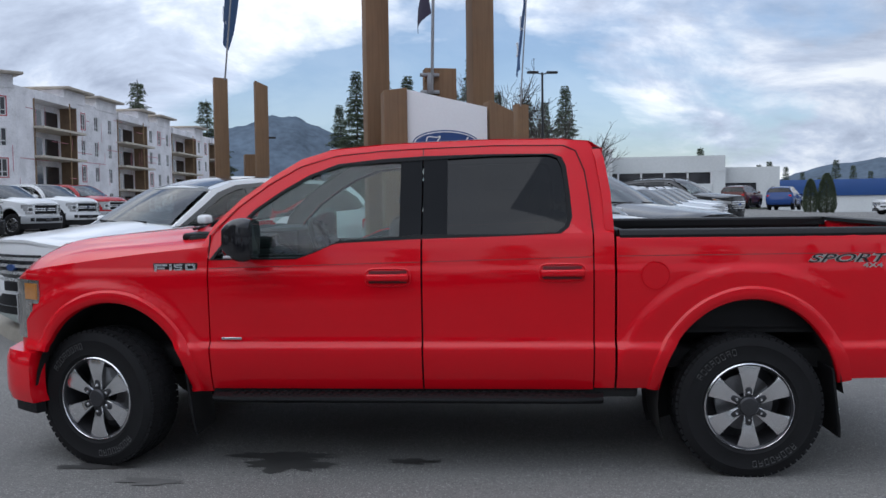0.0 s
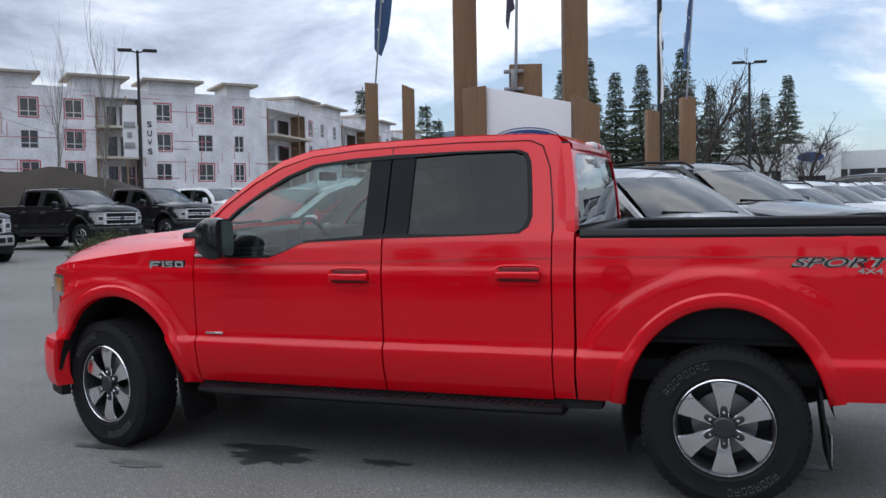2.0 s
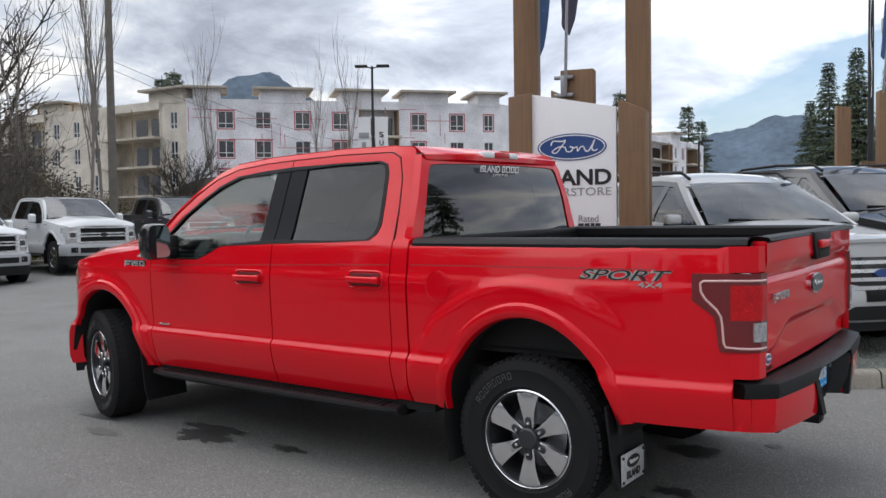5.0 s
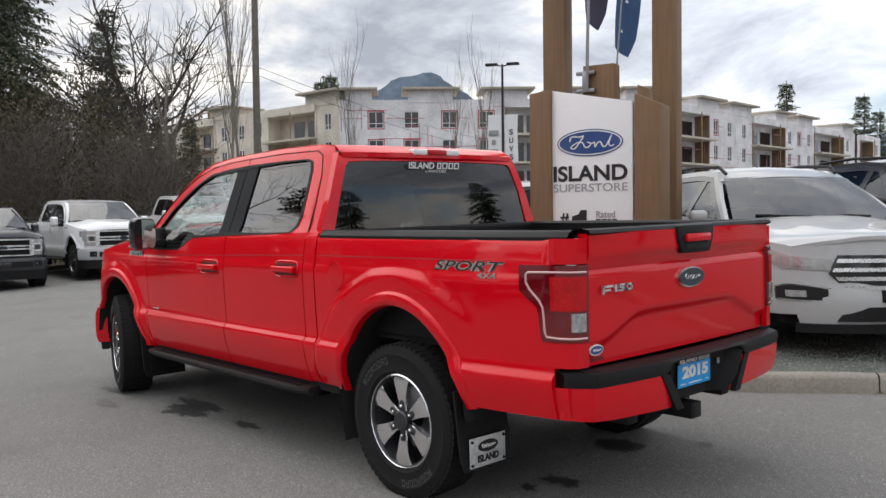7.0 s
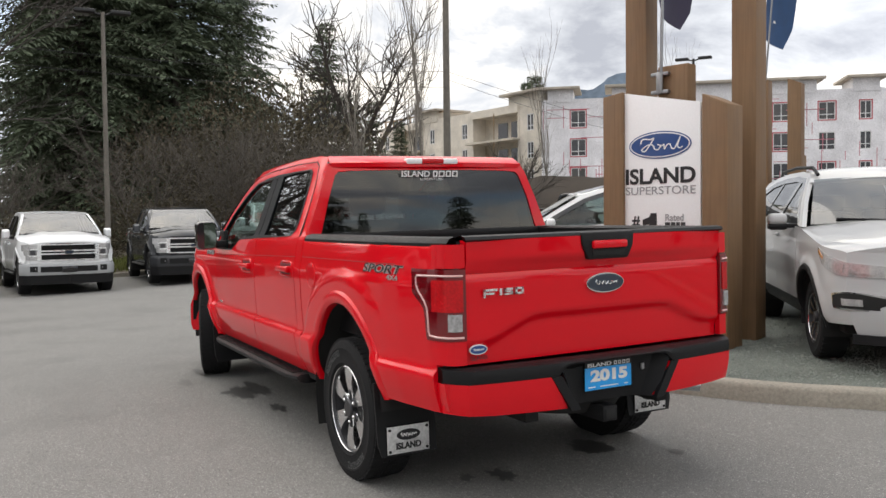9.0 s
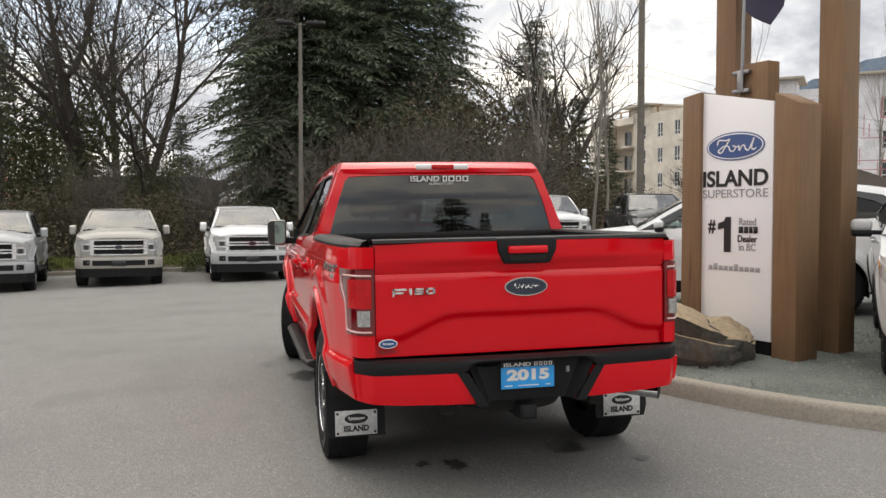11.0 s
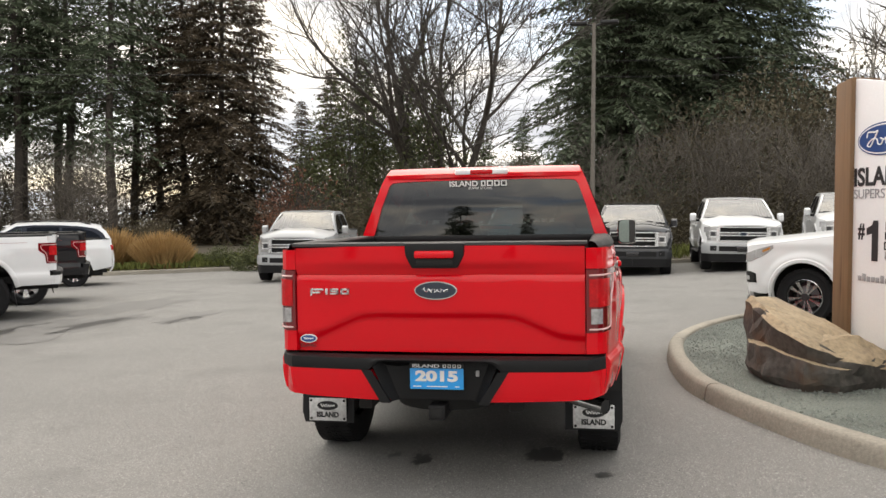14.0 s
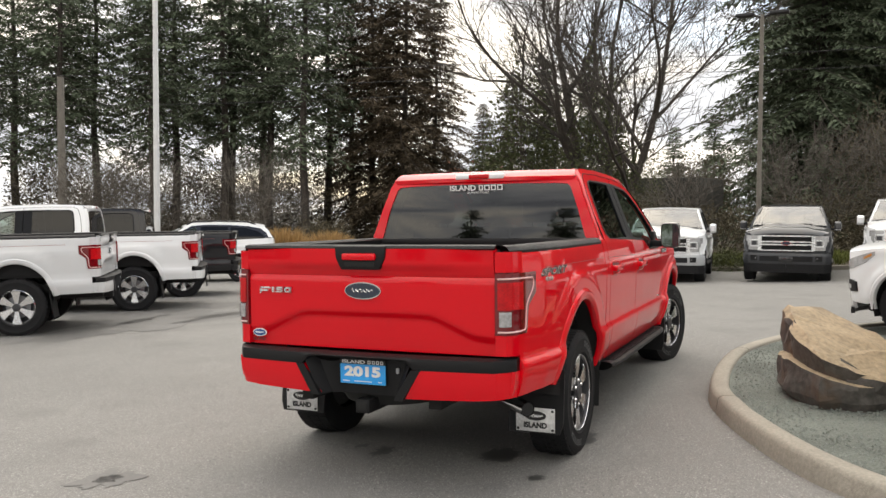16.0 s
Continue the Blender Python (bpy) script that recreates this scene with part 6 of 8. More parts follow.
        for x0, x1_ in ((x2 - .06, x2 + .06), (x3 - .02, x3 + .05)):
            bm = bmesh.new()
            rows = [[(x, s * (gx(x, z) - .004), z) for z in spread(belt_(x) - .01, top2(x), 4)] for x in (x0, x1_)]
            sheet(bm, rows, [[(p, q - s * .02, r) for p, q, r in r_] for r_ in rows])
            part("pillar_cover", bm, GLOSSBLACK, root)
        if rails:
            bm = bmesh.new()
            tube(bm, [(-1.45, s * .60, 1.625), (-1.3, s * .615, 1.70), (-.6, s * .62, 1.722), (.2, s * .61, 1.695), (.45, s * .59, 1.615)], .018, 8)
            part("roof_rail", bm, BLACK, root)
        # mirror
        bm = bmesh.new()
        box(bm, -wb + .70, -wb + .82, min(s * .99, s * 1.17), max(s * .99, s * 1.17), 1.14, 1.25, .04, seg=3)
        mi = part("side_mirror", bm, PAINT, root)
        bm = bmesh.new()
        box(bm, -wb + .71, -wb + .825, min(s * .985, s * 1.165), max(s * .985, s * 1.165), 1.09, 1.16, .03, seg=2)
        part("mirror_base", bm, BLACK, mi)
        bm = bmesh.new()
        box(bm, -wb + .72, -wb + .80, min(s * .88, s * 1.02), max(s * .88, s * 1.02), 1.11, 1.15, .01)
        part("mirror_arm", bm, BLACK, mi)
        # lamps
        def nose(u, z, off):
            """Point on the nose from its middle (0) to the fender (1)."""
            if u < .45:
                w_ = suv_half(n0 + .18, z, wb)
                y = w_ * u / .45
                k = .30 * (y / w_) ** 2
                return (n0 + .18 * (y / w_) ** 3 - off * (1 - k), s * (y + off * k), z)
            x = n0 + .18 + .52 * (u - .45) / .55
            k = lerp(u, [.45, .7, 1], [.75, .45, .1])
            return (x - off * k, s * (suv_half(x, z, wb) + off * (1 - k * .5)), z)

        def lens(bm, u0, u1, low, top, off, th=.03):
            A, B = [], []
            for u in spread(u0, u1, 14):
                f = (u - u0) / (u1 - u0)
                A.append([nose(u, low(f) + (top(f) - low(f)) * j / 4, off) for j in range(5)])
                B.append([nose(u, low(f) + (top(f) - low(f)) * j / 4, off - th) for j in range(5)])
            sheet(bm, A, B)
        bm = bmesh.new()
        lens(bm, .30, .86, lambda f: lerp(f, [0, .4, .8, 1], [.765, .775, .86, .945]), lambda f: lerp(f, [0, .3, .7, 1], [.855, .885, .945, .985]), .008)
        hl = part("headlamp", bm, LAMPFRONT, root)
        bm = bmesh.new()
        lens(bm, .335, .44, lambda f: .790 + .01 * f, lambda f: .845 + .02 * f, .014, .01)
        part("projector", bm, LAMPFRONT, hl)
        bm = bmesh.new()
        lens(bm, .47, .62, lambda f: .800 + .04 * f, lambda f: .865 + .05 * f, .014, .01)
        part("reflector", bm, LAMPFRONT, hl)
        bm = bmesh.new()
        lens(bm, .72, .82, lambda f: .893 + .04 * f, lambda f: .918 + .045 * f, .014, .01)
        part("side_marker", bm, LAMPAMBER, hl)
        bm = bmesh.new()
        lens(bm, .30, .60, lambda f: .50 + .01 * f, lambda f: .62 + .03 * math.sin(3 * f), .010, .03)
        fb_ = part("fog_lamp_surround", bm, CHROME if rails else BLACK, root)
        bm = bmesh.new()
        lens(bm, .315, .585, lambda f: .512 + .01 * f, lambda f: .608 + .03 * math.sin(3 * f), .016, .02)
        part("fog_lamp_opening", bm, UNDER, fb_)
        bm = bmesh.new()
        lens(bm, .40, .50, lambda f: .54, lambda f: .595, .022, .02)
        part("fog_lamp", bm, LAMPFRONT, fb_)
        bm = bmesh.new()
        box(bm, .80, .965, min(s * .62, s * .84), max(s * .62, s * .84), .93, 1.08, .03)
        part("tail_lamp", bm, LAMPRED, root)
    # hood
    bm = bmesh.new()
    rows = []
    for x in spread(n0 + .18, -wb + .50, 16):
        e, c = hood_e(x), hood_c(x)
        hw = suv_half(x, e, wb) - .004
        rows.append([(x - .18 * (1 - abs(v) ** 3) * step(x, n0 + .75, n0 + .18), hw * v, e + (c - e) * (1 - abs(v) ** 3) + .012 * step(abs(v), .55, .45)) for v in spread(-1, 1, 20)])
    sheet(bm, rows, [[(p, q * .98, r - .03) for p, q, r in r_] for r_ in rows])
    part("hood", bm, PAINT, root)
    # nose and tail
    bm = bmesh.new()
    rows, inn = [], []
    for k in range(13):
        r_ = []
        e, c = hood_e(n0 + .18), hood_c(n0 + .18)
        for v in spread(-1, 1, 24):
            z = lerp(k / 12, [0, 1], [.30, e + (c - e) * (1 - abs(v) ** 3) - .012])
            x = n0 + .18 * abs(v) ** 3 + (.12 * (z - .6) ** 2 - .03 * math.exp(-((z - .50) / .12) ** 2)) * (1 - abs(v) ** 3)
            r_.append((x, v * (suv_half(n0 + .18, z, wb) - .002), z))
        rows.append(r_), inn.append([(p + .04, q * .98, r) for p, q, r in r_])
    sheet(bm, rows, inn)
    part("front_bumper", bm, PAINT, root)
    bm = bmesh.new()
    rows = [[(n0 - .016 + .050 * v * v + .03 * (z - .6) ** 2 * 4, v * .58 * lerp(z, [.58, .74, .89], [.72, 1, .88]), z) for v in spread(-1, 1, 12)] for z in spread(.58, .89, 6)]
    sheet(bm, rows, [[(p + .03, q, r) for p, q, r in r_] for r_ in rows])
    gr = part("grille", bm, GLOSSBLACK, root)
    for z in (.62, .695, .77, .845)[:grille_bars + 1]:
        bm = bmesh.new()
        rows = [[(n0 - .030 + .050 * v * v + .03 * (zz - .6) ** 2 * 4, v * .565 * lerp(zz, [.58, .74, .89], [.72, 1, .88]), zz) for v in spread(-1, 1, 12)] for zz in (z - .016, z + .016)]
        sheet(bm, rows, [[(p + .03, q, r) for p, q, r in r_] for r_ in rows])
        part("grille_bar", bm, SATIN, gr)
    bm = bmesh.new()
    oval(bm, .085, .036, -.01, .02, 28, pose(n0 - .03, 0, .75, 0, 0, -90))
    part("front_emblem", bm, BLUEMARK, gr)
    bm = bmesh.new()
    rows = [[(n0 - .045 + .075 * v * v, v * .50 * lerp(z, [.34, .46], [1, .86]), z) for v in spread(-1, 1, 10)] for z in spread(.34, .46, 3)]
    sheet(bm, rows, [[(p + .03, q, r) for p, q, r in r_] for r_ in rows])
    part("lower_grille", bm, BLACK, root)
    bm = bmesh.new()
    box(bm, n0 - .04, n0 - .012, -.16, .16, .50, .60, .003)
    part("plate_holder", bm, BLACK, root)
    bm = bmesh.new()
    rows = [[(n0 - .012 + .18 * abs(v) ** 3, v * (suv_half(n0 + .18, .4, wb) + .004), z) for v in spread(-1, 1, 20)] for z in spread(.24, .315, 2)]
    sheet(bm, rows, [[(p + .04, q * .98, r) for p, q, r in r_] for r_ in rows])
    part("front_valance", bm, BLACK, root)
    bm = bmesh.new()
    rows, inn = [], []
    for z in spread(.38, 1.25, 14):
        x = lerp(z, [.38, .5, .7, .95, 1.25], [.90, .97, .985, .955, .90])
        r_ = [(x + .06 * (1 - v * v), v * (suv_half(.92, min(z, 1.2), wb) - .002), z) for v in spread(-1, 1, 14)]
        rows.append(r_), inn.append([(p - .05, q * .98, r) for p, q, r in r_])
    sheet(bm, rows, inn)
    part("tailgate", bm, PAINT, root)
    bm = bmesh.new()
    rows = [[(lerp(f, [0, 1], [.905, .66]) + .05 * (1 - v * v), v * lerp(f, [0, 1], [.80, .62]), lerp(f, [0, 1], [1.25, 1.575])) for v in spread(-1, 1, 10)] for f in spread(0, 1, 5)]
    sheet(bm, rows)
    part("rear_window", bm, TINTGLASS, root)
    bm = bmesh.new()
    rows = []
    for x in spread(-wb + 1.14, .70, 16):
        z = lerp(x, [-wb + 1.17, -1.34, -.9, -.3, .25, .66, .70], [1.545, 1.640, 1.672, 1.665, 1.630, 1.575, 1.56])
        rows.append([(x - .10 * (1 - v * v) * step(x, -1.2, -1.7), v * lerp(z, SZ, SH) * .995, z + .045 * (1 - v * v)) for v in spread(-1, 1, 14)])
    sheet(bm, rows, [[(p, q * .98, r - .03) for p, q, r in r_] for r_ in rows])
    part("roof", bm, PAINT, root)
    if rails is None:
        bm = bmesh.new()
        rows = []
        for x in spread(-wb + 1.22, .30, 12):
            z = lerp(x, [-wb + 1.17, -1.34, -.9, -.3, .25, .66], [1.545, 1.640, 1.672, 1.665, 1.630, 1.575]) + .006
            rows.append([(x - .10 * (1 - v * v) * step(x, -1.2, -1.7), v * lerp(z, SZ, SH), z + .045 * (1 - v * v)) for v in spread(-.84, .84, 12)])
        sheet(bm, rows, [[(p, q, r - .012) for p, q, r in r_] for r_ in rows])
        part("glass_roof", bm, GLOSSBLACK, root, "dark panoramic glass roof")
    bm = bmesh.new()
    rows = [[(-wb + .46 + .70 * f - .12 * (1 - v * v) * (1 - .4 * f), v * lerp(f, [0, 1], [.84, .655]), 1.15 + .425 * f + .02 * math.sin(math.pi * f) + .02 * (1 - v * v)) for v in spread(-1, 1, 12)] for f in spread(0, 1, 8)]
    sheet(bm, rows)
    part("windscreen", bm, SCREENGLASS, root).visible_shadow = False
    bm = bmesh.new()
    tube(bm, [(-wb + .37, -.5, 1.18), (-wb + .44, .15, 1.205)], .012, 6)
    tube(bm, [(-wb + .35, .10, 1.18), (-wb + .45, .62, 1.20)], .012, 6)
    part("wiper", bm, BLACK, root)
    bm = bmesh.new()
    box(bm, -wb + .45, .8, -.84, .84, .36, .44)
    box(bm, -wb + .42, -wb + .95, -.82, .82, .8, 1.10, .05)
    part("dashboard", bm, BLACK, root)
    for x0, y0 in ((-1.35, -.38), (-1.35, .38), (-.35, -.38), (-.35, .38)):
        bm = bmesh.new()
        box(bm, x0 - .4, x0 + .1, y0 - .24, y0 + .24, .55, .75, .05)
        box(bm, -.07, .07, -.22, .22, 0, .55, .05, m=pose(x0 + .1, y0, .70, 0, 14, 0))
        box(bm, -.05, .05, -.12, .12, 0, .17, .04, m=pose(x0 + .24, y0, 1.25, 0, 8, 0))
        part("cab_seat", bm, CLOTH, root)
    bm = bmesh.new()
    box(bm, -wb - .55, .7, -.80, .80, .28, .40, .03)
    part("underbody", bm, UNDER, root)
    for xc in (-wb, 0):
        for s in (-1, 1):
            w = wheel(root, xc, s * .80, .352, s, 0, False, 10)
            w.scale = (.875, s * .9, .875)
    return root


def place(ob, fx, fy, heading, wb, color, label=None, bumper=None, lift=0.0):
    """Puts a vehicle with its front axle at fx, fy; heading: degrees from +x."""
    a = radians(heading)
    rx, ry = fx - wb * math.cos(a), fy - wb * math.sin(a)
    zf, zr = ground_z(fx, fy) + lift, ground_z(rx, ry) + lift
    m = pose(rx, ry, zr, 0, 0, heading - 180) @ pose(0, 0, 0, 0, math.degrees(math.atan2(zf - zr, wb)), 0)
    return m


SILVER, WHITE, GREY, BLACKP, CHAMP = (.38, .39, .40), (.74, .75, .76), (.040, .042, .046), (.012, .012, .014), (.36, .345, .315)
LOT = "pickups parked along the lot"
base_pickup = build_pickup("pickup_truck", "parked silver crew-cab pickup truck with a chrome grille", LOT)
rows_p = [(-16.1, -7.15, 8, SILVER, SILVER, "parked silver crew-cab pickup truck with a chrome grille"),
          (-16.95, -4.4, 6, CHAMP, CHAMP, "parked champagne crew-cab pickup truck with a chrome grille"),
          (-16.95, -1.25, 4, WHITE, SILVER, "parked white pickup truck with a chrome bumper"),
          (-17.35, 1.65, -1, GREY, GREY, "parked dark grey pickup truck with a chrome grille"),
          (-17.55, 4.40, -2, WHITE, SILVER, "parked white pickup truck with a chrome bumper"),
          (-17.75, 7.3, -8, (.60, .61, .62), SILVER, "parked pale silver pickup truck with a chrome bumper"),
          (-18.2, 10.9, -14, GREY, SILVER, "parked dark grey pickup truck with a chrome bumper"),
          (-18.4, 16.2, -10, BLACKP, BLACKP, "parked black pickup truck facing the lot"),
          (-18.6, 20.5, -10, BLACKP, BLACKP, "parked black pickup truck facing the lot"),
          (-18.8, 24.5, -12, WHITE, SILVER, "parked white pickup truck with a chrome bumper"),
          (-19.0, 28.0, -12, WHITE, WHITE, "parked white pickup truck facing the lot"),
          (-19.2, 31.2, -12, (.36, .015, .02), SILVER, "parked red pickup truck facing the lot")]
for i, (x, y, hd, c, bc, lb) in enumerate(rows_p):
    m = place(None, x, y, hd, 3.70, c)
    o = base_pickup if i == 0 else copy_thing(base_pickup, m)
    o.matrix_world = m
    tagged(o, lb)
    tint_thing(o, c, bc)
HB = -53.0
for x, y, c, lb in ((-3.74, -8.34, (.58, .59, .60), "parked silver pickup truck with its tailgate to the lane"), (-6.94, -9.29, WHITE, "parked white pickup truck with its tailgate to the lane"), (-9.68, -10.56, BLACKP, "parked black pickup truck with its tailgate to the lane")):
    fx, fy = x + 3.7 * math.cos(radians(HB)), y + 3.7 * math.sin(radians(HB))
    m = place(None, fx, fy, HB, 3.70, c)
    o = copy_thing(base_pickup, m)
    o.matrix_world = m
    tagged(o, lb)
    tint_thing(o, c, c)

ROW = "crossovers parked beside the gravel bed"
edge = build_suv("crossover", "parked white crossover with a chrome grille beside the sign", ROW, 2.85, rails=None)
HE = 236.0
edge.matrix_world = place(None, -6.09, 3.80, HE, 2.85, WHITE, lift=.07)
tint_thing(edge, (.78, .79, .80))
escape = build_suv("crossover", "parked silver crossover with black roof rails on the gravel", ROW, 2.69)
HS_ = math.degrees(math.atan2(-.63, .78))
escape.matrix_world = place(None, .02, 4.32, HS_, 2.69, SILVER, lift=.10)
tint_thing(escape, (.47, .475, .48))
for k, (c, lb, sc) in enumerate((((.020, .020, .022), "parked black crossover with dark roof rails", 1.06), ((.30, .012, .02), "parked dark red crossover in the row", .95), (WHITE, "parked white crossover in the row", .93), (SILVER, "parked silver crossover in the row", .95),
                                  (WHITE, "parked white crossover in the row", .93), (SILVER, "parked silver crossover in the row", .93), (WHITE, "parked white crossover in the row", .93), (SILVER, "parked silver crossover in the row", .93),
                                  ((.020, .020, .022), "parked black crossover at the end of the row", 1.1))):
    s_ = 2.78 * (k + 1) + .5 * (k > 7)
    m = place(None, .02 + .262 * s_, 4.32 + .965 * s_, HS_, 2.69, c, lift=.10 if k < 1 else .0) @ Matrix.Scale(sc, 4)
    o = copy_thing(escape, m)
    o.matrix_world = m
    tagged(o, lb)
    tint_thing(o, c)
for x, y, hd, c, lb in ((16.8, 59.9, 58, (.09, .02, .015), "parked maroon crossover seen from behind"), (19.8, 60.1, 63, (.02, .06, .22), "parked blue crossover seen from behind"),
                        (23.5, 47.0, 190, (.40, .015, .02), "parked red crossover far across the lot"), (27.0, 60.0, 185, WHITE, "parked white crossover far across the lot"),
                        (-13.3, -15.2, HB, WHITE, "parked white crossover behind the pickups")):
    m = place(None, x, y, hd, 2.69, c)
    o = copy_thing(escape, m)
    o.matrix_world = m
    tagged(o, lb)
    tint_thing(o, c)

# ---- apartment building under construction ----
WRAP = mat("house_wrap", (0.74, 0.73, 0.76), rough=0.75, var=0.24, scale=0.5, fine=9, bump=0.2, bump_scale=6)
SHEATH = mat("bare_sheathing", (0.60, 0.55, 0.48), rough=0.9, var=0.25, scale=0.6, fine=12)
EAVE = mat("weathered_eave_boards", (0.40, 0.355, 0.30), rough=0.9, var=0.2, scale=1.0, fine=14)
RAWWOOD = mat("raw_lumber", (0.27, 0.185, 0.105), rough=0.9, var=0.25, scale=1.0, fine=14)
DARKWOOD = mat("balcony_osb", (0.22, 0.15, 0.095), rough=0.9, var=0.3, scale=1.2, fine=14)
REDTAPE = mat("red_flashing_tape", (0.42, 0.05, 0.07), rough=0.6, var=0.2)
SEAMTAPE = mat("seam_tape", (0.45, 0.16, 0.20), rough=0.6, var=0.4, scale=0.9)
VINYL = mat("vinyl_frame", (0.68, 0.68, 0.69), rough=0.5, var=0.05)
WINDARK = mat("dark_window_glass", (0.025, 0.025, 0.03), rough=0.10, var=0.3, scale=1.5, coat=0.5)
SLAB = mat("slab_edge", (0.52, 0.47, 0.40), rough=0.85, var=0.2, scale=1)
FLOOR_H, BASE_Z, FLOORS = 2.95, 1.2, 4
ROOF_Z = BASE_Z + FLOOR_H * FLOORS + .75


def window_unit(parent, m, w, h, tape, wm):
    """A vinyl window in its opening: frame, mullion bars and dark panes."""
    bm = bmesh.new()
    cn = ((-1, -1), (1, -1), (1, 1), (-1, 1), (-1, -1))
    sheet(bm, [[m @ Vector((sx * (w / 2 - e), y, sz * (h / 2 - e))) for e, y in ((0, -.03), (.08, -.03), (.08, .06), (0, .06), (0, -.03))] for sx, sz in cn])
    bmesh.ops.remove_doubles(bm, verts=bm.verts, dist=.001)
    fr = part("window", bm, VINYL, parent)
    for a, b, c, d in ((-.04, .04, -h / 2 + .08, h / 2 - .08), (-w / 2 + .08, w / 2 - .08, -h / 2 + .48, -h / 2 + .55)):
        bm = bmesh.new()
        box(bm, a, b, -.02, .05, c, d, m=m)
        part("glazing_bar", bm, VINYL, fr)
    bm = bmesh.new()
    box(bm, -w / 2 + .05, w / 2 - .05, .05, .07, -h / 2 + .05, h / 2 - .05, m=m)
    part("pane", bm, WINDARK, fr)
    if tape:
        bm = bmesh.new()
        e = .10
        for a, b, c, d in ((-w / 2 - e, w / 2 + e, -h / 2 - e, -h / 2), (-w / 2 - e, w / 2 + e, h / 2, h / 2 + e), (-w / 2 - e, -w / 2, -h / 2, h / 2), (w / 2, w / 2 + e, -h / 2, h / 2)):
            box(bm, a, b, -.073, -.056, c, d, m=m)
        part("flashing_tape", bm, REDTAPE, fr)


def facade(root, p, q, bays, wall_mat, tape=.7, seed=1, roofs=()):
    """A storeyed front from p to q; bays: (share, kind), kind w window, s slim window, b balcony, p plain."""
    rnd = random.Random(seed)
    p, q = Vector(p), Vector(q)
    L = (q - p).length
    ang = math.degrees(math.atan2(q.y - p.y, q.x - p.x))
    M = pose(p.x, p.y, 0, 0, 0, ang)                           # x along, -y outwards
    tot = sum(b[0] for b in bays)
    u = 0.0
    for share, kind in bays:
        w = L * share / tot
        c = u + w / 2
        if kind in "ws":
            ww, hh = (1.55, 1.75) if kind == "w" else (1.05, 1.75)
            bm = bmesh.new()
            box(bm, u, c - ww / 2, 0, .3, BASE_Z, ROOF_Z, m=M)
            box(bm, c + ww / 2, u + w, 0, .3, BASE_Z, ROOF_Z, m=M)
            for k in range(FLOORS + 1):
                z0 = BASE_Z if k == 0 else BASE_Z + FLOOR_H * (k - 1) + .75 + hh
                z1 = BASE_Z + FLOOR_H * k + .75 if k < FLOORS else ROOF_Z
                box(bm, c - ww / 2, c + ww / 2, 0, .3, z0, z1, m=M)
            part("wall", bm, wall_mat, root, sharp=30)
            for k in range(FLOORS):
                window_unit(root, M @ Matrix.Translation((c, .06, BASE_Z + FLOOR_H * k + .75 + hh / 2)), ww, hh, rnd.random() < tape, wall_mat)
        elif kind == "p":
            bm = bmesh.new()
            box(bm, u, u + w, 0, .3, BASE_Z, ROOF_Z, m=M)
            part("wall", bm, wall_mat, root, sharp=30)
        else:
            bm = bmesh.new()
            box(bm, u, u + w, 1.7, 1.9, BASE_Z, ROOF_Z - .1, m=M)
            box(bm, u, u + w, -.25, 1.7, ROOF_Z - .85, ROOF_Z, m=M)
            part("wall", bm, wall_mat, root, sharp=30)
            for a in (u, u + w - .18):
                bm = bmesh.new()
                box(bm, a, a + .18, -.1, 1.7, BASE_Z, ROOF_Z - .85, m=M)
                part("balcony_side_wall", bm, DARKWOOD if kind == "B" else wall_mat, root)
            for k in range(FLOORS):
                z = BASE_Z + FLOOR_H * k
                bm = bmesh.new()
                box(bm, u - .1, u + w + .1, -1.1, 1.7, z - .13, z + .10, m=M)
                bl = part("balcony", bm, SLAB, root)
                bm = bmesh.new()
                tube(bm, [M @ Vector((u + w * .62, -1.0, z)), M @ Vector((u + w * .62, -1.0, z + FLOOR_H))], .07, 6)
                part("prop", bm, RAWWOOD, bl)
                bm = bmesh.new()
                box(bm, u + w * .32, u + w * .52, 1.62, 1.68, z + .12, z + 2.2, m=M)
                box(bm, u + w * .60, u + w * .90, 1.62, 1.68, z + .12, z + 2.2, m=M)
                part("balcony_door", bm, WINDARK, bl)
        u += w
    for f0, f1 in roofs:                                      # raised roof boxes with overhanging eaves
        a, b = f0 * L, f1 * L
        bm = bmesh.new()
        box(bm, a, b, -.08, 4.0, ROOF_Z - .3, ROOF_Z + .95, m=M)
        part("roof_box", bm, wall_mat, root)
        bm = bmesh.new()
        box(bm, a - .7, b + .7, -.9, 4.6, ROOF_Z + .95, ROOF_Z + 1.20, .02, m=M)
        part("roof_eave", bm, EAVE, root, "raw timber roof overhang")
    if tape > .1:                                             # seams of the wrap
        bm = bmesh.new()
        for k in range(1, FLOORS + 1):
            for _ in range(10):
                a = rnd.uniform(0, .8) * L
                z = BASE_Z + FLOOR_H * k - rnd.choice((.35, .05, 1.2, 2.0))
                box(bm, a, a + rnd.uniform(1.0, 4.5), -.012, -.004, z, z + .07, m=M)
        for _ in range(44):
            a, z = rnd.uniform(0, 1) * L, BASE_Z + rnd.uniform(0, FLOOR_H * FLOORS - 2)
            box(bm, a, a + .07, -.012, -.004, z, z + rnd.uniform(.8, 2.6), m=M)
        tagged(part("seam_tape", bm, SEAMTAPE, root, "pink and grey seam tape on the wrap"), kind="stuff")
    bm = bmesh.new()
    box(bm, 0, L, .3, 9.0, ROOF_Z - .6, ROOF_Z - .4, m=M)
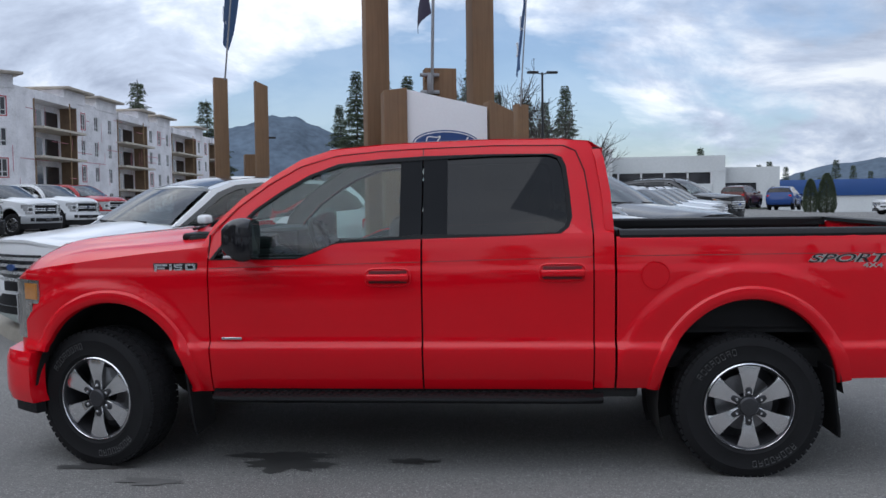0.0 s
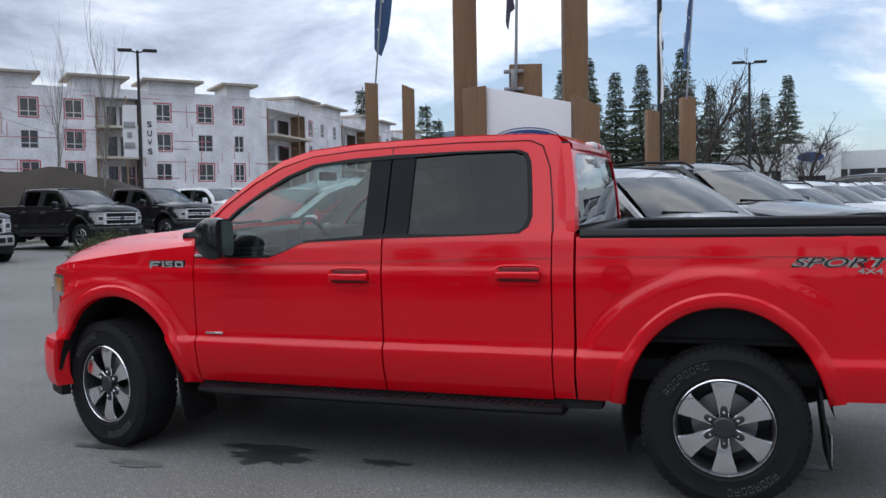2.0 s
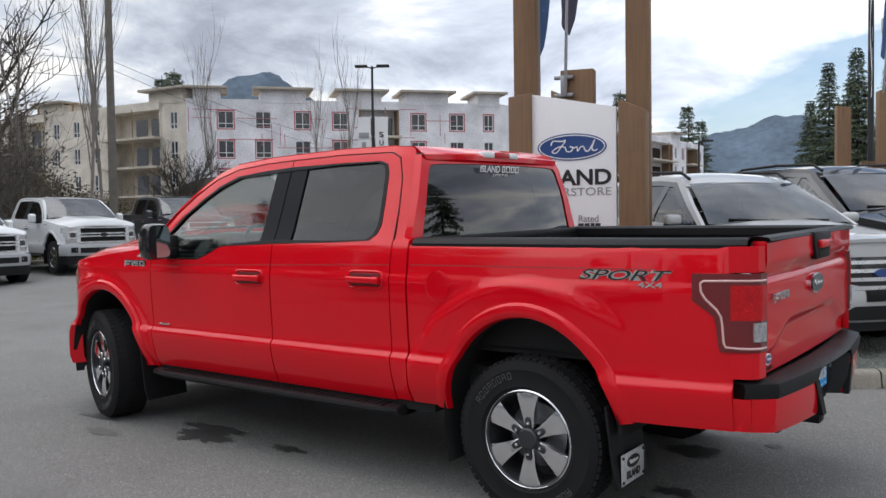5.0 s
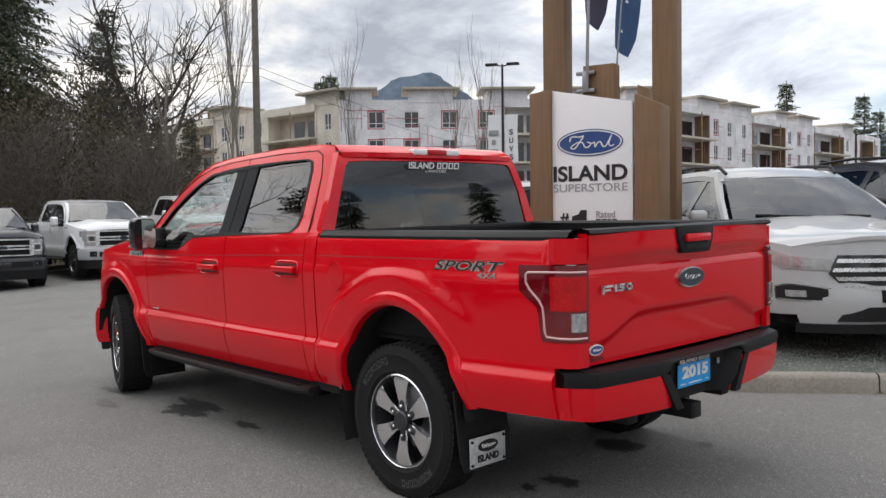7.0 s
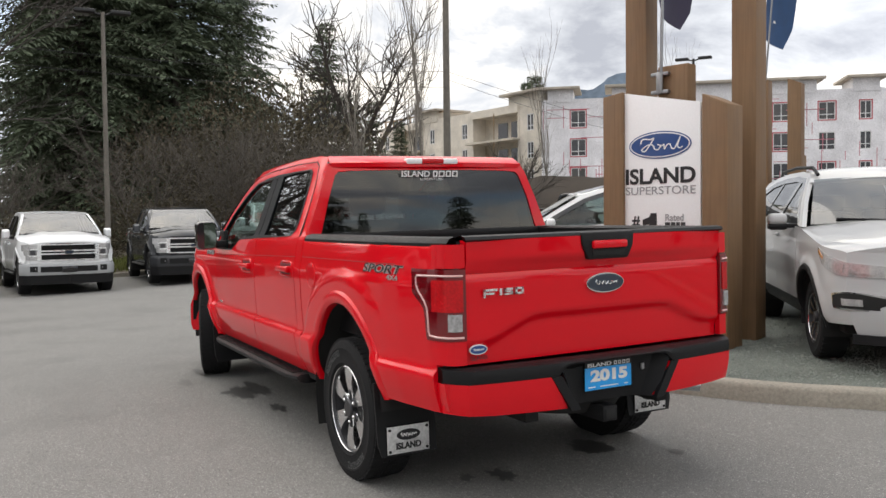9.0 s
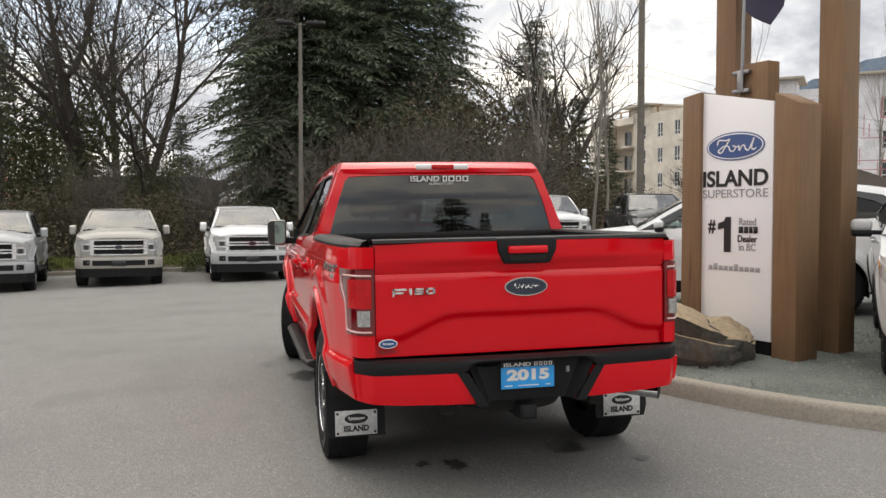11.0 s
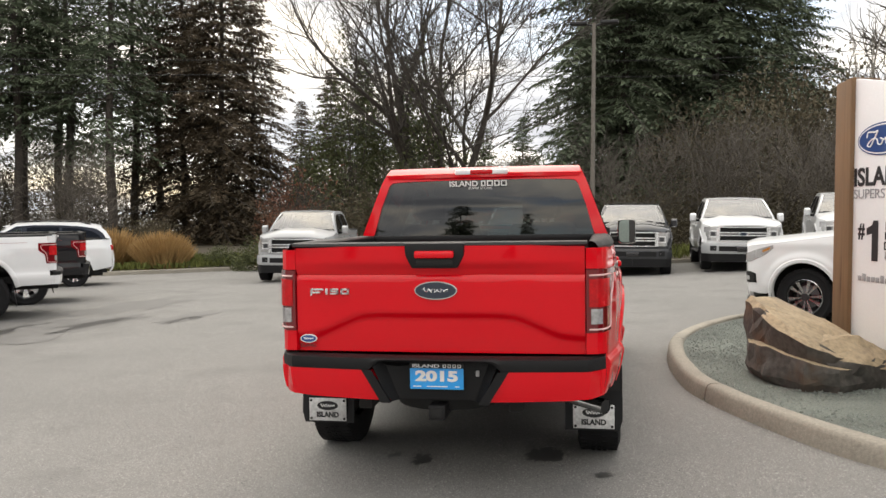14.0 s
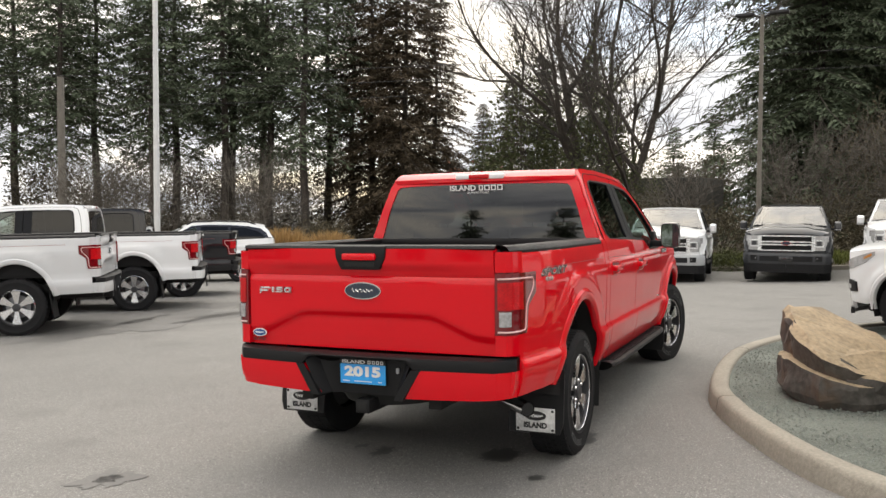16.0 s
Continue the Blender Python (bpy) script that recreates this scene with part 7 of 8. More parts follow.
    box(bm, 0, L, 1.9, 9.0, BASE_Z, ROOF_Z - .6, m=M)
    part("roof", bm, SHEATH, root)


def apartment():
    g = thing("apartment_building", "four-storey apartment building wrapped in white sheeting, under construction", "building")
    K, D, E = (-69.2, 48.3, 0), (-48.4, 73.6, 0), (-52.2, 146.0, 0)
    facade(g, (-101.8, 44.4, 0), K, ((1.3, "s"), (2.6, "b"), (1.3, "s"), (1.2, "s"), (1.2, "s"), (3.0, "b"), (1.3, "s")), SHEATH, 0, 2, ((.30, .42), (.84, .99)))
    facade(g, K, D, ((1.2, "p"), (1.9, "w"), (2.3, "w"), (2.2, "w"), (2.2, "w"), (2.4, "B"), (2.4, "w"), (2.4, "w"), (1.6, "s")), WRAP, .75, 3, ((.02, .10), (.22, .36), (.47, .60), (.68, .82), (.92, .995)))
    facade(g, D, E, ((3.4, "p"), (9.5, "B"), (3.6, "s"), (3.4, "s"), (4.4, "s"), (10.0, "B"), (3.2, "s"), (3.2, "s"), (3.6, "s"), (11.5, "B"), (3.6, "s"), (3.6, "s"), (6.0, "B"), (3.6, "s")), WRAP, .2, 4, ((.14, .21), (.25, .33), (.43, .48), (.53, .60), (.76, .82)))
    # roof framing on the left wing
    bm = bmesh.new()
    mw = pose(-101.8, 44.4, 0, 0, 0, math.degrees(math.atan2(3.9, 32.6)))
    for k in range(8):
        box(bm, 1 + k * 2.0, 1.12 + k * 2.0, .2, .4, ROOF_Z - .1, ROOF_Z + .9, m=mw)
    box(bm, .6, 16, .18, .42, ROOF_Z + .80, ROOF_Z + .92, m=mw)
    part("roof_framing", bm, RAWWOOD, g)


apartment()


# ---- showroom and blue shed across the lot ----
CLAD = mat("white_cladding", (0.62, 0.64, 0.64), rough=0.5, var=0.06, scale=0.4, fine=6)
BLUECLAD = mat("blue_cladding", (0.02, 0.07, 0.24), rough=0.5, var=0.1, scale=0.4)


def showroom():
    g = thing("showroom", "low white showroom with a strip of dark windows", "building")
    m = pose(-14, 71.5, 1.1, 0, 0, -6)
    bm = bmesh.new()
    box(bm, 0, 31.75, 2.3, 2.5, 3.15, 4.6, m=m)
    box(bm, 30.65, 31.75, 2.3, 2.5, 0, 3.2, m=m)
    box(bm, 0, 30.7, 2.3, 2.5, 0, 2.15, m=m)
    box(bm, 0, 31.75, 2.5, 14, 4.4, 4.55, m=m)
    box(bm, 0, .3, 2.5, 14, 0, 4.6, m=m)
    part("wall", bm, CLAD, g)
    for k in range(15):
        x = k * 2.0 + .65
        bm = bmesh.new()
        box(bm, x, x + 1.85, 2.55, 2.6, 2.15, 3.15, m=m)
        wn_ = part("window", bm, WINDARK, g)
        bm = bmesh.new()
        box(bm, x + 1.85, x + 2.0, 2.35, 2.6, 2.15, 3.15, m=m)
        part("mullion", bm, VINYL, wn_)
    bm = bmesh.new()
    box(bm, 17.6, 22.0, -.4, 2.3, 0, 5.2, .02, m=m)
    en = part("entrance_block", bm, CLAD, g)
    bm = bmesh.new()
    oval(bm, 1.0, .38, -.05, .02, 28, m @ Matrix.Translation((19.8, -.42, 4.1)))
    part("oval_logo", bm, BLUEMARK, en)
    bm = bmesh.new()
    box(bm, 18.9, 20.9, -.45, -.35, 0, 2.6, m=m)
    part("entrance_door", bm, WINDARK, en)
    bm = bmesh.new()
    box(bm, 31.75, 36.6, 4.0, 10, 0, 3.6, m=m)
    lw = part("side_wing", bm, CLAD, g)
    bm = bmesh.new()
    box(bm, 31.9, 34.6, 3.9, 4.02, 0, 2.2, m=m)
    part("garage_door", bm, WINDARK, lw)
    text_mesh("wall_lettering", "ISLAND", .8, GREYMARK, g, m @ Matrix.Translation((9.5, 2.27, 3.9)), 5.0, .03)


showroom()


def shed(x, y, w, d, h, turn, material, label, eave=.62):
    g = thing("shed", label, "building")
    m = pose(x, y, ground_z(max(min(x, 60), -60), min(y, 110)), 0, 0, turn)
    bm = bmesh.new()
    box(bm, 0, w, 0, d, 0, h * eave, m=m)
    part("wall", bm, CLAD if material is BLUECLAD else material, g)
    bm = bmesh.new()
    box(bm, -.2, w + .2, -.2, d + .2, h * eave, h, .05, m=m)
    part("roof", bm, material, g)


shed(30, 97, 30, 12, 3.8, -14, BLUECLAD, "long low blue-roofed shed beyond the lot", .5)
DARKBARN = mat("weathered_barn", (0.045, 0.045, 0.04), rough=0.9, var=0.25, scale=0.8)
shed(-42.5, -9.0, 5.5, 4.0, 4.0, 80, DARKBARN, "dark weathered shed behind the trees")

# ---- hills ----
# blue-grey tint puts distance haze into the hills' base colour
HILL = mat("hazed_wooded_hill", (0.10, 0.13, 0.17), rough=1.0, var=0.25, scale=0.012, fine=0.08, spec=0.1)


def hill(name, az0, az1, dist, peak, seed, label):
    """A wooded ridge on the horizon between two compass angles."""
    bm = bmesh.new()
    rows = []
    n = 60
    for k in range(n + 1):
        f = k / n
        a = radians(az0 + (az1 - az0) * f)
        env = math.sin(math.pi * f) ** .5
        h = peak * env * (.86 + .10 * noise.noise((f * 4 + seed, seed, 0)) + .025 * noise.noise((f * 14, seed, 2)))
        rows.append([((dist + 260 * (j / 8) + 18 * noise.noise((f * 22, j, seed))) * math.cos(a), (dist + 260 * (j / 8)) * math.sin(a), -4 + h * (j / 8) ** .8 + 2.5 * noise.noise((f * 60, j * 1.3, seed)) * (j > 0)) for j in range(9)])
    sheet(bm, rows)
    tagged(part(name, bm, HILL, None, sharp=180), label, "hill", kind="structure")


hill("backdrop_hill", 131, 149, 1500, 345, 3, "wooded hill with distance haze in its blue-grey colour, under low cloud")
hill("backdrop_hill", 98, 113, 1500, 225, 8, "wooded hill on the horizon with distance haze in its blue-grey colour")
hill("backdrop_hill", 56, 74.5, 1800, 120, 5, "wooded hill on the horizon with distance haze in its blue-grey colour")
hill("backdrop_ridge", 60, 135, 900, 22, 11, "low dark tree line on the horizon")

# ---- dirt pile ----
DIRT = mat("brown_dirt", (0.044, 0.034, 0.026), rough=0.95, var=0.3, scale=0.8, fine=9, bump=0.6, bump_scale=8)


def dirt():
    bm = bmesh.new()
    rows = []
    for i in range(33):
        u = i / 32
        x0, y0 = -44 + 16 * u, 24.5 + 12 * u
        top = 3.4 * math.sin(math.pi * u) ** .8 * (1 + .25 * noise.noise((u * 5, 2, 0)))
        rows.append([(x0 + 4 * v, y0 - 6 * v, ground_z(x0, y0) - .05 + top * max(1 - abs(2 * v - 1), 0) ** .8 + .18 * noise.noise((u * 14, v * 8, 1)) * (0 < v < 1)) for v in spread(0, 1, 12)])
    sheet(bm, rows)
    tagged(part("dirt_mound", bm, DIRT, None, sharp=60), "long heap of brown excavated dirt", "dirt pile")


dirt()

# ---- trees and planting ----
def foliage(name, c0, c1, rough=0.75):
    m = bpy.data.materials.new(name)
    m.use_nodes = True
    n, l = m.node_tree.nodes, m.node_tree.links
    b = n["Principled BSDF"]
    b.inputs["Roughness"].default_value = rough
    b.inputs["Specular IOR Level"].default_value = 0.2
    ge, mx, tc, no, ad = n.new("ShaderNodeNewGeometry"), n.new("ShaderNodeMix"), n.new("ShaderNodeTexCoord"), n.new("ShaderNodeTexNoise"), n.new("ShaderNodeMath")
    no.inputs["Scale"].default_value = 0.6
    l.new(tc.outputs["Object"], no.inputs["Vector"])
    ad.operation = "MULTIPLY_ADD"
    ad.inputs[1].default_value = 0.55
    l.new(ge.outputs["Random Per Island"], ad.inputs[0])
    sb = n.new("ShaderNodeMath")
    sb.operation = "MULTIPLY"
    sb.inputs[1].default_value = 0.6
    l.new(no.outputs[0], sb.inputs[0])
    l.new(sb.outputs[0], ad.inputs[2])
    mx.data_type = "RGBA"
    mx.inputs[6].default_value, mx.inputs[7].default_value = (*c0, 1), (*c1, 1)
    l.new(ad.outputs[0], mx.inputs[0])
    l.new(mx.outputs[2], b.inputs["Base Color"])
    return m


NEEDLE = foliage("fir_needles", (0.046, 0.063, 0.041), (0.128, 0.156, 0.098))
NEEDLE2 = foliage("dry_fir_needles", (0.038, 0.034, 0.024), (0.105, 0.076, 0.048))
LEAFGREEN = foliage("ivy_leaves", (0.040, 0.050, 0.024), (0.12, 0.13, 0.060))
BRAMBLE = foliage("brown_undergrowth", (0.050, 0.042, 0.028), (0.135, 0.115, 0.075))
LEAFRUST = foliage("rust_leaves", (0.09, 0.042, 0.028), (0.23, 0.105, 0.065))
STRAW = foliage("dry_grass", (0.22, 0.13, 0.05), (0.50, 0.33, 0.15))
LAWN = foliage("lawn", (0.05, 0.07, 0.015), (0.16, 0.17, 0.05))
BARK = mat("bark", (0.060, 0.050, 0.042), rough=0.95, var=0.35, scale=2.5, fine=20, bump=0.6, bump_scale=14)
TWIG = mat("grey_twigs", (0.058, 0.050, 0.043), rough=0.95, var=0.3, scale=1.5, fine=20)
THICKET = mat("thicket_twigs", (0.105, 0.092, 0.078), rough=0.95, var=0.3, scale=1.5, fine=20)
PALETWIG = mat("pale_twigs", (0.21, 0.19, 0.165), rough=0.95, var=0.25, scale=1.5, fine=20)


class Mesh:
    """Collects vertices and faces for one plant part."""

    def __init__(self):
        self.v, self.f = [], []

    def limb(self, pts, r0, r1, seg=5):
        n = len(pts)
        base = len(self.v)
        for i, p in enumerate(pts):
            d = (pts[min(i + 1, n - 1)] - pts[max(i - 1, 0)])
            if d.length < 1e-6:
                d = Vector((0, 0, 1))
            d.normalize()
            a = d.cross(Vector((.31, .2, .93))).normalized()
            b = d.cross(a)
            r = r0 + (r1 - r0) * i / (n - 1)
            for k in range(seg):
                t = 2 * math.pi * k / seg
                self.v.append(p + a * (r * math.cos(t)) + b * (r * math.sin(t)))
        for i in range(n - 1):
            for k in range(seg):
                q = base + i * seg
                self.f.append((q + k, q + (k + 1) % seg, q + seg + (k + 1) % seg, q + seg + k))

    def blade(self, p, d, side, length, width):
        """A small bent leaf or needle spray of two quads."""
        b = len(self.v)
        mid = p + d * (length * .5)
        tip = p + d * length + Vector((0, 0, -.18 * length))
        self.v += [p, mid + side * (width * .5), tip, mid - side * (width * .5)]
        self.f.append((b, b + 1, b + 2, b + 3))

    def make(self, name, material, parent):
        me = bpy.data.meshes.new(name)
        me.from_pydata([tuple(v) for v in self.v], [], self.f)
        me.materials.append(material)
        ob = new(name, me)
        ob.parent = parent
        return ob


def rdir(rnd, z0=-1, z1=1):
    z, a = rnd.uniform(z0, z1), rnd.uniform(0, 2 * math.pi)
    r = math.sqrt(max(1 - z * z, 0))
    return Vector((r * math.cos(a), r * math.sin(a), z))


def conifer(name, label, seed, h, rad, bare=.12, dens=1.0, droop=.45, needle=NEEDLE, spray=1.0, gap=1.0, slim=.75, ring=1.0):
    """A fir: tapered trunk and whorls of drooping limbs, each a fan of side twigs hung with narrow needle sprays."""
    rnd = random.Random(seed)
    g = thing(name, label, "tree", group="conifers")
    tr, cr = Mesh(), Mesh()
    pts = [Vector((.12 * math.sin(z * .5 + seed), .12 * math.cos(z * .4), z)) for z in spread(0, h, 10)]
    tr.limb(pts, h * .0105 + .05, .02, 9)
    up = Vector((0, 0, 1))
    z = h * bare
    # dead stubs on the bare trunk
    zz = h * .1
    while zz < z:
        a = rnd.uniform(0, 6.28)
        o = Vector((math.cos(a), math.sin(a), -.25))
        tr.limb([Vector((0, 0, zz)), Vector((0, 0, zz)) + o * rnd.uniform(.5, 1.6)], .022, .006, 3)
        zz += rnd.uniform(.25, .7)
    while z < h * .99:
        f = (z - h * bare) / (h * (1 - bare))
        L0 = rad * (1 - f) ** slim * (.6 + .4 * min(f * 6 + .3, 1))
        turn = rnd.uniform(0, 6.28)
        nb = rnd.randint(4, 6)
        for j in range(nb):
            if rnd.random() < .10 * gap:
                continue
            a = turn + 6.283 * j / nb + rnd.uniform(-.35, .35)
            L = L0 * rnd.uniform(.55, 1.15) + .22
            out = Vector((math.cos(a), math.sin(a), 0))
            side0 = out.cross(up)
            lift = rnd.uniform(.0, .30) - .30 * (1 - f) + .25 * f
            dr = droop * rnd.uniform(.6, 1.2)
            n = 6
            br = [Vector((0, 0, z)) + out * (L * t) + side0 * (.08 * L * math.sin(3 * t + a)) + up * (L * (lift * t - dr * t * t + .30 * dr * t ** 4))
                  for t in (k / n for k in range(n + 1))]
            tr.limb(br[::2], .010 * L + .010, .005, 3)
            m = max(int(L / (.155 * spray) * dens), 5)
            for k in range(m):
                t = (k + rnd.random()) / m
                if t < .10:
                    continue
                i = min(int(t * n), n - 1)
                p = br[i].lerp(br[i + 1], t * n - i)
                fan = (.18 + .34 * L * (1 - t) * min(t * 3, 1)) * rnd.uniform(.6, 1.2)
                for sd in (-1, 1):
                    d = (side0 * sd + out * rnd.uniform(.35, .9) + up * rnd.uniform(-.45, .05)).normalized()
                    q, left = p, fan
                    while left > 0:
                        ln = rnd.uniform(.26, .46) * spray
                        dd = (d + rdir(rnd) * .45 + up * -.10).normalized()
                        s_ = (dd.cross(up) + rdir(rnd) * .8).normalized()
                        cr.blade(q, dd, s_, ln, ln * rnd.uniform(.24, .42))
                        q = q + d * ln * .62
                        left -= ln * .62
        z += (.22 + .018 * h) * ring * rnd.uniform(.55, 1.15) * (1.0 - .45 * f)
    tr.make("trunk", BARK, g)
    cr.make("crown", needle, g)
    return g


def bare_tree(name, label, seed, h, spread_, trunk=.16, stems=1, material=TWIG, levels=4, leaf=None, up=.35, split=(3, 5), rmin=.005):
    """A leafless tree that forks down to fine twigs."""
    rnd = random.Random(seed)
    g = thing(name, label, "tree", group="bare trees")
    tr, tw, lf = Mesh(), Mesh(), Mesh()

    def grow(p, d, L, r, lev):
        n = 5 if lev < 2 else 3
        pts = [p]
        for k in range(n):
            d = (d + rdir(rnd) * (.10 + .06 * lev) + Vector((0, 0, up * .12))).normalized()
            pts.append(pts[-1] + d * (L / n))
        (tr if lev < 2 else tw).limb(pts, max(r, rmin), max(r * .55, rmin * .7), 7 if lev == 0 else 5 if lev == 1 else 3)
        if lev >= levels:
            if leaf and rnd.random() < .5:
                for _ in range(3):
                    dd = rdir(rnd)
                    lf.blade(pts[-1], dd, dd.cross(rdir(rnd)).normalized(), rnd.uniform(.06, .12), rnd.uniform(.04, .08))
            return
        for k in range(rnd.randint(*split) + (2 if lev < 2 else 0)):
            t = rnd.uniform(.30 if lev == 0 else .15, 1)
            i = min(int(t * n), n - 1)
            q = pts[i].lerp(pts[i + 1], t * n - i)
            e = rdir(rnd, -.2, .9)
            e = (d * .75 + (e - d * e.dot(d)) * spread_).normalized()
            grow(q, e, L * rnd.uniform(.45, .72), r * rnd.uniform(.34, .55), lev + 1)
        grow(pts[-1], d, L * .62, r * .5, lev + 1)

    for k in range(stems):
        d = (Vector((0, 0, 1)) + (rdir(rnd, 0, .3) * (.35 if stems > 1 else .06))).normalized()
        grow(Vector((rnd.uniform(-.3, .3) * (stems > 1), rnd.uniform(-.3, .3) * (stems > 1), -.1)), d, h * .46, trunk * (1 if k == 0 else .75), 0)
    tr.make("trunk", BARK if material is TWIG else material, g)
    tw.make("crown", material, g)
    if leaf:
        lf.make("leaves", leaf, g)
    return g


def bush(name, label, seed, rx, ry, h, count, material, blade=(.10, .22), category="bush", grassy=False, twigs=True, group="shrubs"):
    rnd = random.Random(seed)
    g = thing(name, label, category, group=group)
    cr, tw = Mesh(), Mesh()
    for k in range(count):
        if grassy:
            a, r = rnd.uniform(0, 2 * math.pi), rnd.random() ** .5 * .45
            p = Vector((rx * r * math.cos(a), ry * r * math.sin(a), 0))
            d = Vector((math.cos(a) * r * .95 + rnd.uniform(-.2, .2), math.sin(a) * r * .95 + rnd.uniform(-.2, .2), 1)).normalized()
            ln = h * rnd.uniform(.72, 1.05) * (1 - .4 * (r / .45) ** 2)
            s_ = d.cross(rdir(rnd)).normalized()
            b = len(cr.v)
            w = rnd.uniform(*blade)
            q = [p, p + d * ln * .6, p + d * ln + Vector((d.x, d.y, -.10)) * ln * .25]
            cr.v += [q[0] - s_ * w, q[0] + s_ * w, q[1] + s_ * w * 1.6, q[1] - s_ * w * 1.6, q[2]]
            cr.f += [(b, b + 1, b + 2, b + 3), (b + 3, b + 2, b + 4)]
            continue
        d = rdir(rnd, -.15, 1)
        rr = rnd.uniform(.55, 1.0) * (1 + .35 * noise.noise(d * 2.2 + Vector((seed, 0, 0))))
        p = Vector((d.x * rx * rr, d.y * ry * rr, max(d.z, 0) * h * rr + rnd.uniform(0, .2) * h))
        e = (d + rdir(rnd) * .8).normalized()
        ln = rnd.uniform(*blade)
        cr.blade(p, e, e.cross(rdir(rnd)).normalized(), ln, ln * rnd.uniform(.35, .6))
    if twigs and not grassy:
        for k in range(46):
            d = rdir(rnd, .05, 1)
            tw.limb([Vector((0, 0, 0)), Vector((d.x * rx * .5, d.y * ry * .5, d.z * h * .55)), Vector((d.x * rx * 1.02, d.y * ry * 1.02, d.z * h * 1.05))], .025, .006, 3)
        tw.make("twigs", BARK, g)
    cr.make("leaves" if not grassy else "grass_clump", material, g)
    return g


def gz(x, y):
    return ground_z(max(min(x, 60), -60), max(min(y, 115), -60)) - .05


def plant(src, places, more=False):
    """Stands the first plant and copies of it at x, y, turn, size; more: copies alone."""
    for i, (x, y, rz, sc) in enumerate(places):
        m = pose(x, y, gz(x, y), 0, 0, rz) @ Matrix.Scale(sc, 4)
        o = src if i == 0 and not more else copy_thing(src, m)
        o.matrix_world = m


# the wood along the lot, from the corner by the apartment building round to the white pole
big = [conifer("conifer", "tall dark drooping fir behind the parked pickups", 11, 30, 9.0, .06, 1.0, .55, spray=1.25, slim=.55, gap=.6),
       conifer("conifer", "tall open fir with a bare lower trunk", 12, 28, 5.6, .30, .62, .45, spray=1.25, gap=2.2, slim=.55),
       conifer("conifer", "broad dark cedar with reddish dead sprays", 13, 27, 6.4, .02, .95, .60, NEEDLE2, 1.15, .5, .6),
       conifer("conifer", "slender dark fir standing clear", 14, 13, 3.0, .06, 1.1, .40, spray=.85),
       conifer("conifer", "tall open fir with drooping dead lower limbs", 15, 30, 5.4, .24, .58, .60, spray=1.3, gap=3.0, slim=.5)]
plant(big[0], ((-50.5, 2.3, 0, .95), (-57.4, 3.6, 140, 1.0), (-52.4, 8.0, 200, .95), (-60.4, 13.4, 70, .78), (-63.0, 7.5, 300, 1.0), (-68.0, 1.5, 30, .75)))
plant(big[1], ((-42.3, -41.4, 60, 1), (-45.9, -38, 200, 1), (-53.3, -43, 280, 1.1), (-38.1, -53.8, 20, 1), (-57.3, -36, 240, 1.05), (-44.2, -48.9, 100, 1.0), (-49.7, -58.7, 160, 1.05)))
plant(big[4], ((-46.8, -31.6, 30, 0.95), (-50.3, -37.1, 170, 1), (-48.1, -44.5, 260, 1), (-39.9, -47.8, 310, 0.95), (-59.5, -44.3, 120, 1.05), (-66.6, -39, 0, 0.95), (-53.4, -51.7, 220, 1), (-44.5, -58.0, 80, 1.0)))
plant(big[2], ((-50.6, -25.4, 0, 0.93), (-55.0, -25.0, 33, .75), (-57, -31.6, 120, 1), (-60.3, -20.5, 40, .52), (-59.0, -22.6, 200, .42), (-63.2, -12.6, 90, .40), (-60, 19.5, 220, .28)))
plant(big[3], ((-61, -18.2, 260, 1.15), (-64, -14.9, 60, 1.2), (-79.3, -6.8, 20, 0.9), (-82.1, -11, 100, 0.85), (-82.6, 29.7, 0, 1.72), (-72.0, 24.0, 90, .6), (-66.8, 19.0, 200, .7), (-64.5, 16.5, 130, .9)))
# firs across the road behind the camera, seen in the glass
plant(big[3], ((40, -17, 40, .9), (36, -7, 80, .85), (37, -1.5, 30, .62), (34, 9, 120, .95), (38, 13, 300, .6), (31, 19, 160, .8), (25, 29, 200, .9)), True)
bt = [bare_tree("bare_tree", "large bare spreading maple behind the pickups", 21, 17, .85, .26, 3, TWIG, 5, split=(2, 4), up=.4, rmin=.010),
      bare_tree("bare_tree", "thicket of bare grey branches", 22, 8.0, 1.1, .06, 4, THICKET, 3, split=(3, 5), rmin=.010),
      bare_tree("bare_tree", "slim pale bare poplar", 23, 14, .16, .075, 1, PALETWIG, 3, up=2.4, split=(2, 3)),
      bare_tree("bare_tree", "bare round-headed tree by the road", 24, 11.5, .8, .26, 1, TWIG, 4, split=(3, 4), rmin=.018)]
plant(bt[0], ((-34.0, -6.6, 0, 1.12),))
plant(bt[1], ((-27.4, 4.6, 0, .78), (-26.8, 2.2, 80, .72), (-27.2, -1.8, 160, .6), (-28.0, 7.4, 230, .75), (-22.8, -19.0, 30, .72), (-21.4, -22.8, 110, .7), (-29.2, 10.6, 200, .6), (-19.4, -23.9, 75, .7), (-27.6, -7.0, 10, .6), (-25.8, 9.6, 120, .7)))
plant(bt[2], ((-25.8, 12.0, 0, .98), (-27.0, 10.4, 170, .75), (-26.5, 12.9, 60, .9), (-40.5, 29.0, 120, 1.0), (-40.0, 37.3, 200, .95), (-30.0, 29.5, 330, .85)))
plant(bt[3], ((-74.5, 31.6, 0, 2.15), (-2.5, 52.0, 100, .95), (1.8, 50.5, 210, .72), (4.4, 55.0, 20, .55), (-50, 16, 50, 1.0), (-33.2, 21.2, 150, .50), (-34.6, 22.4, 10, .45)))
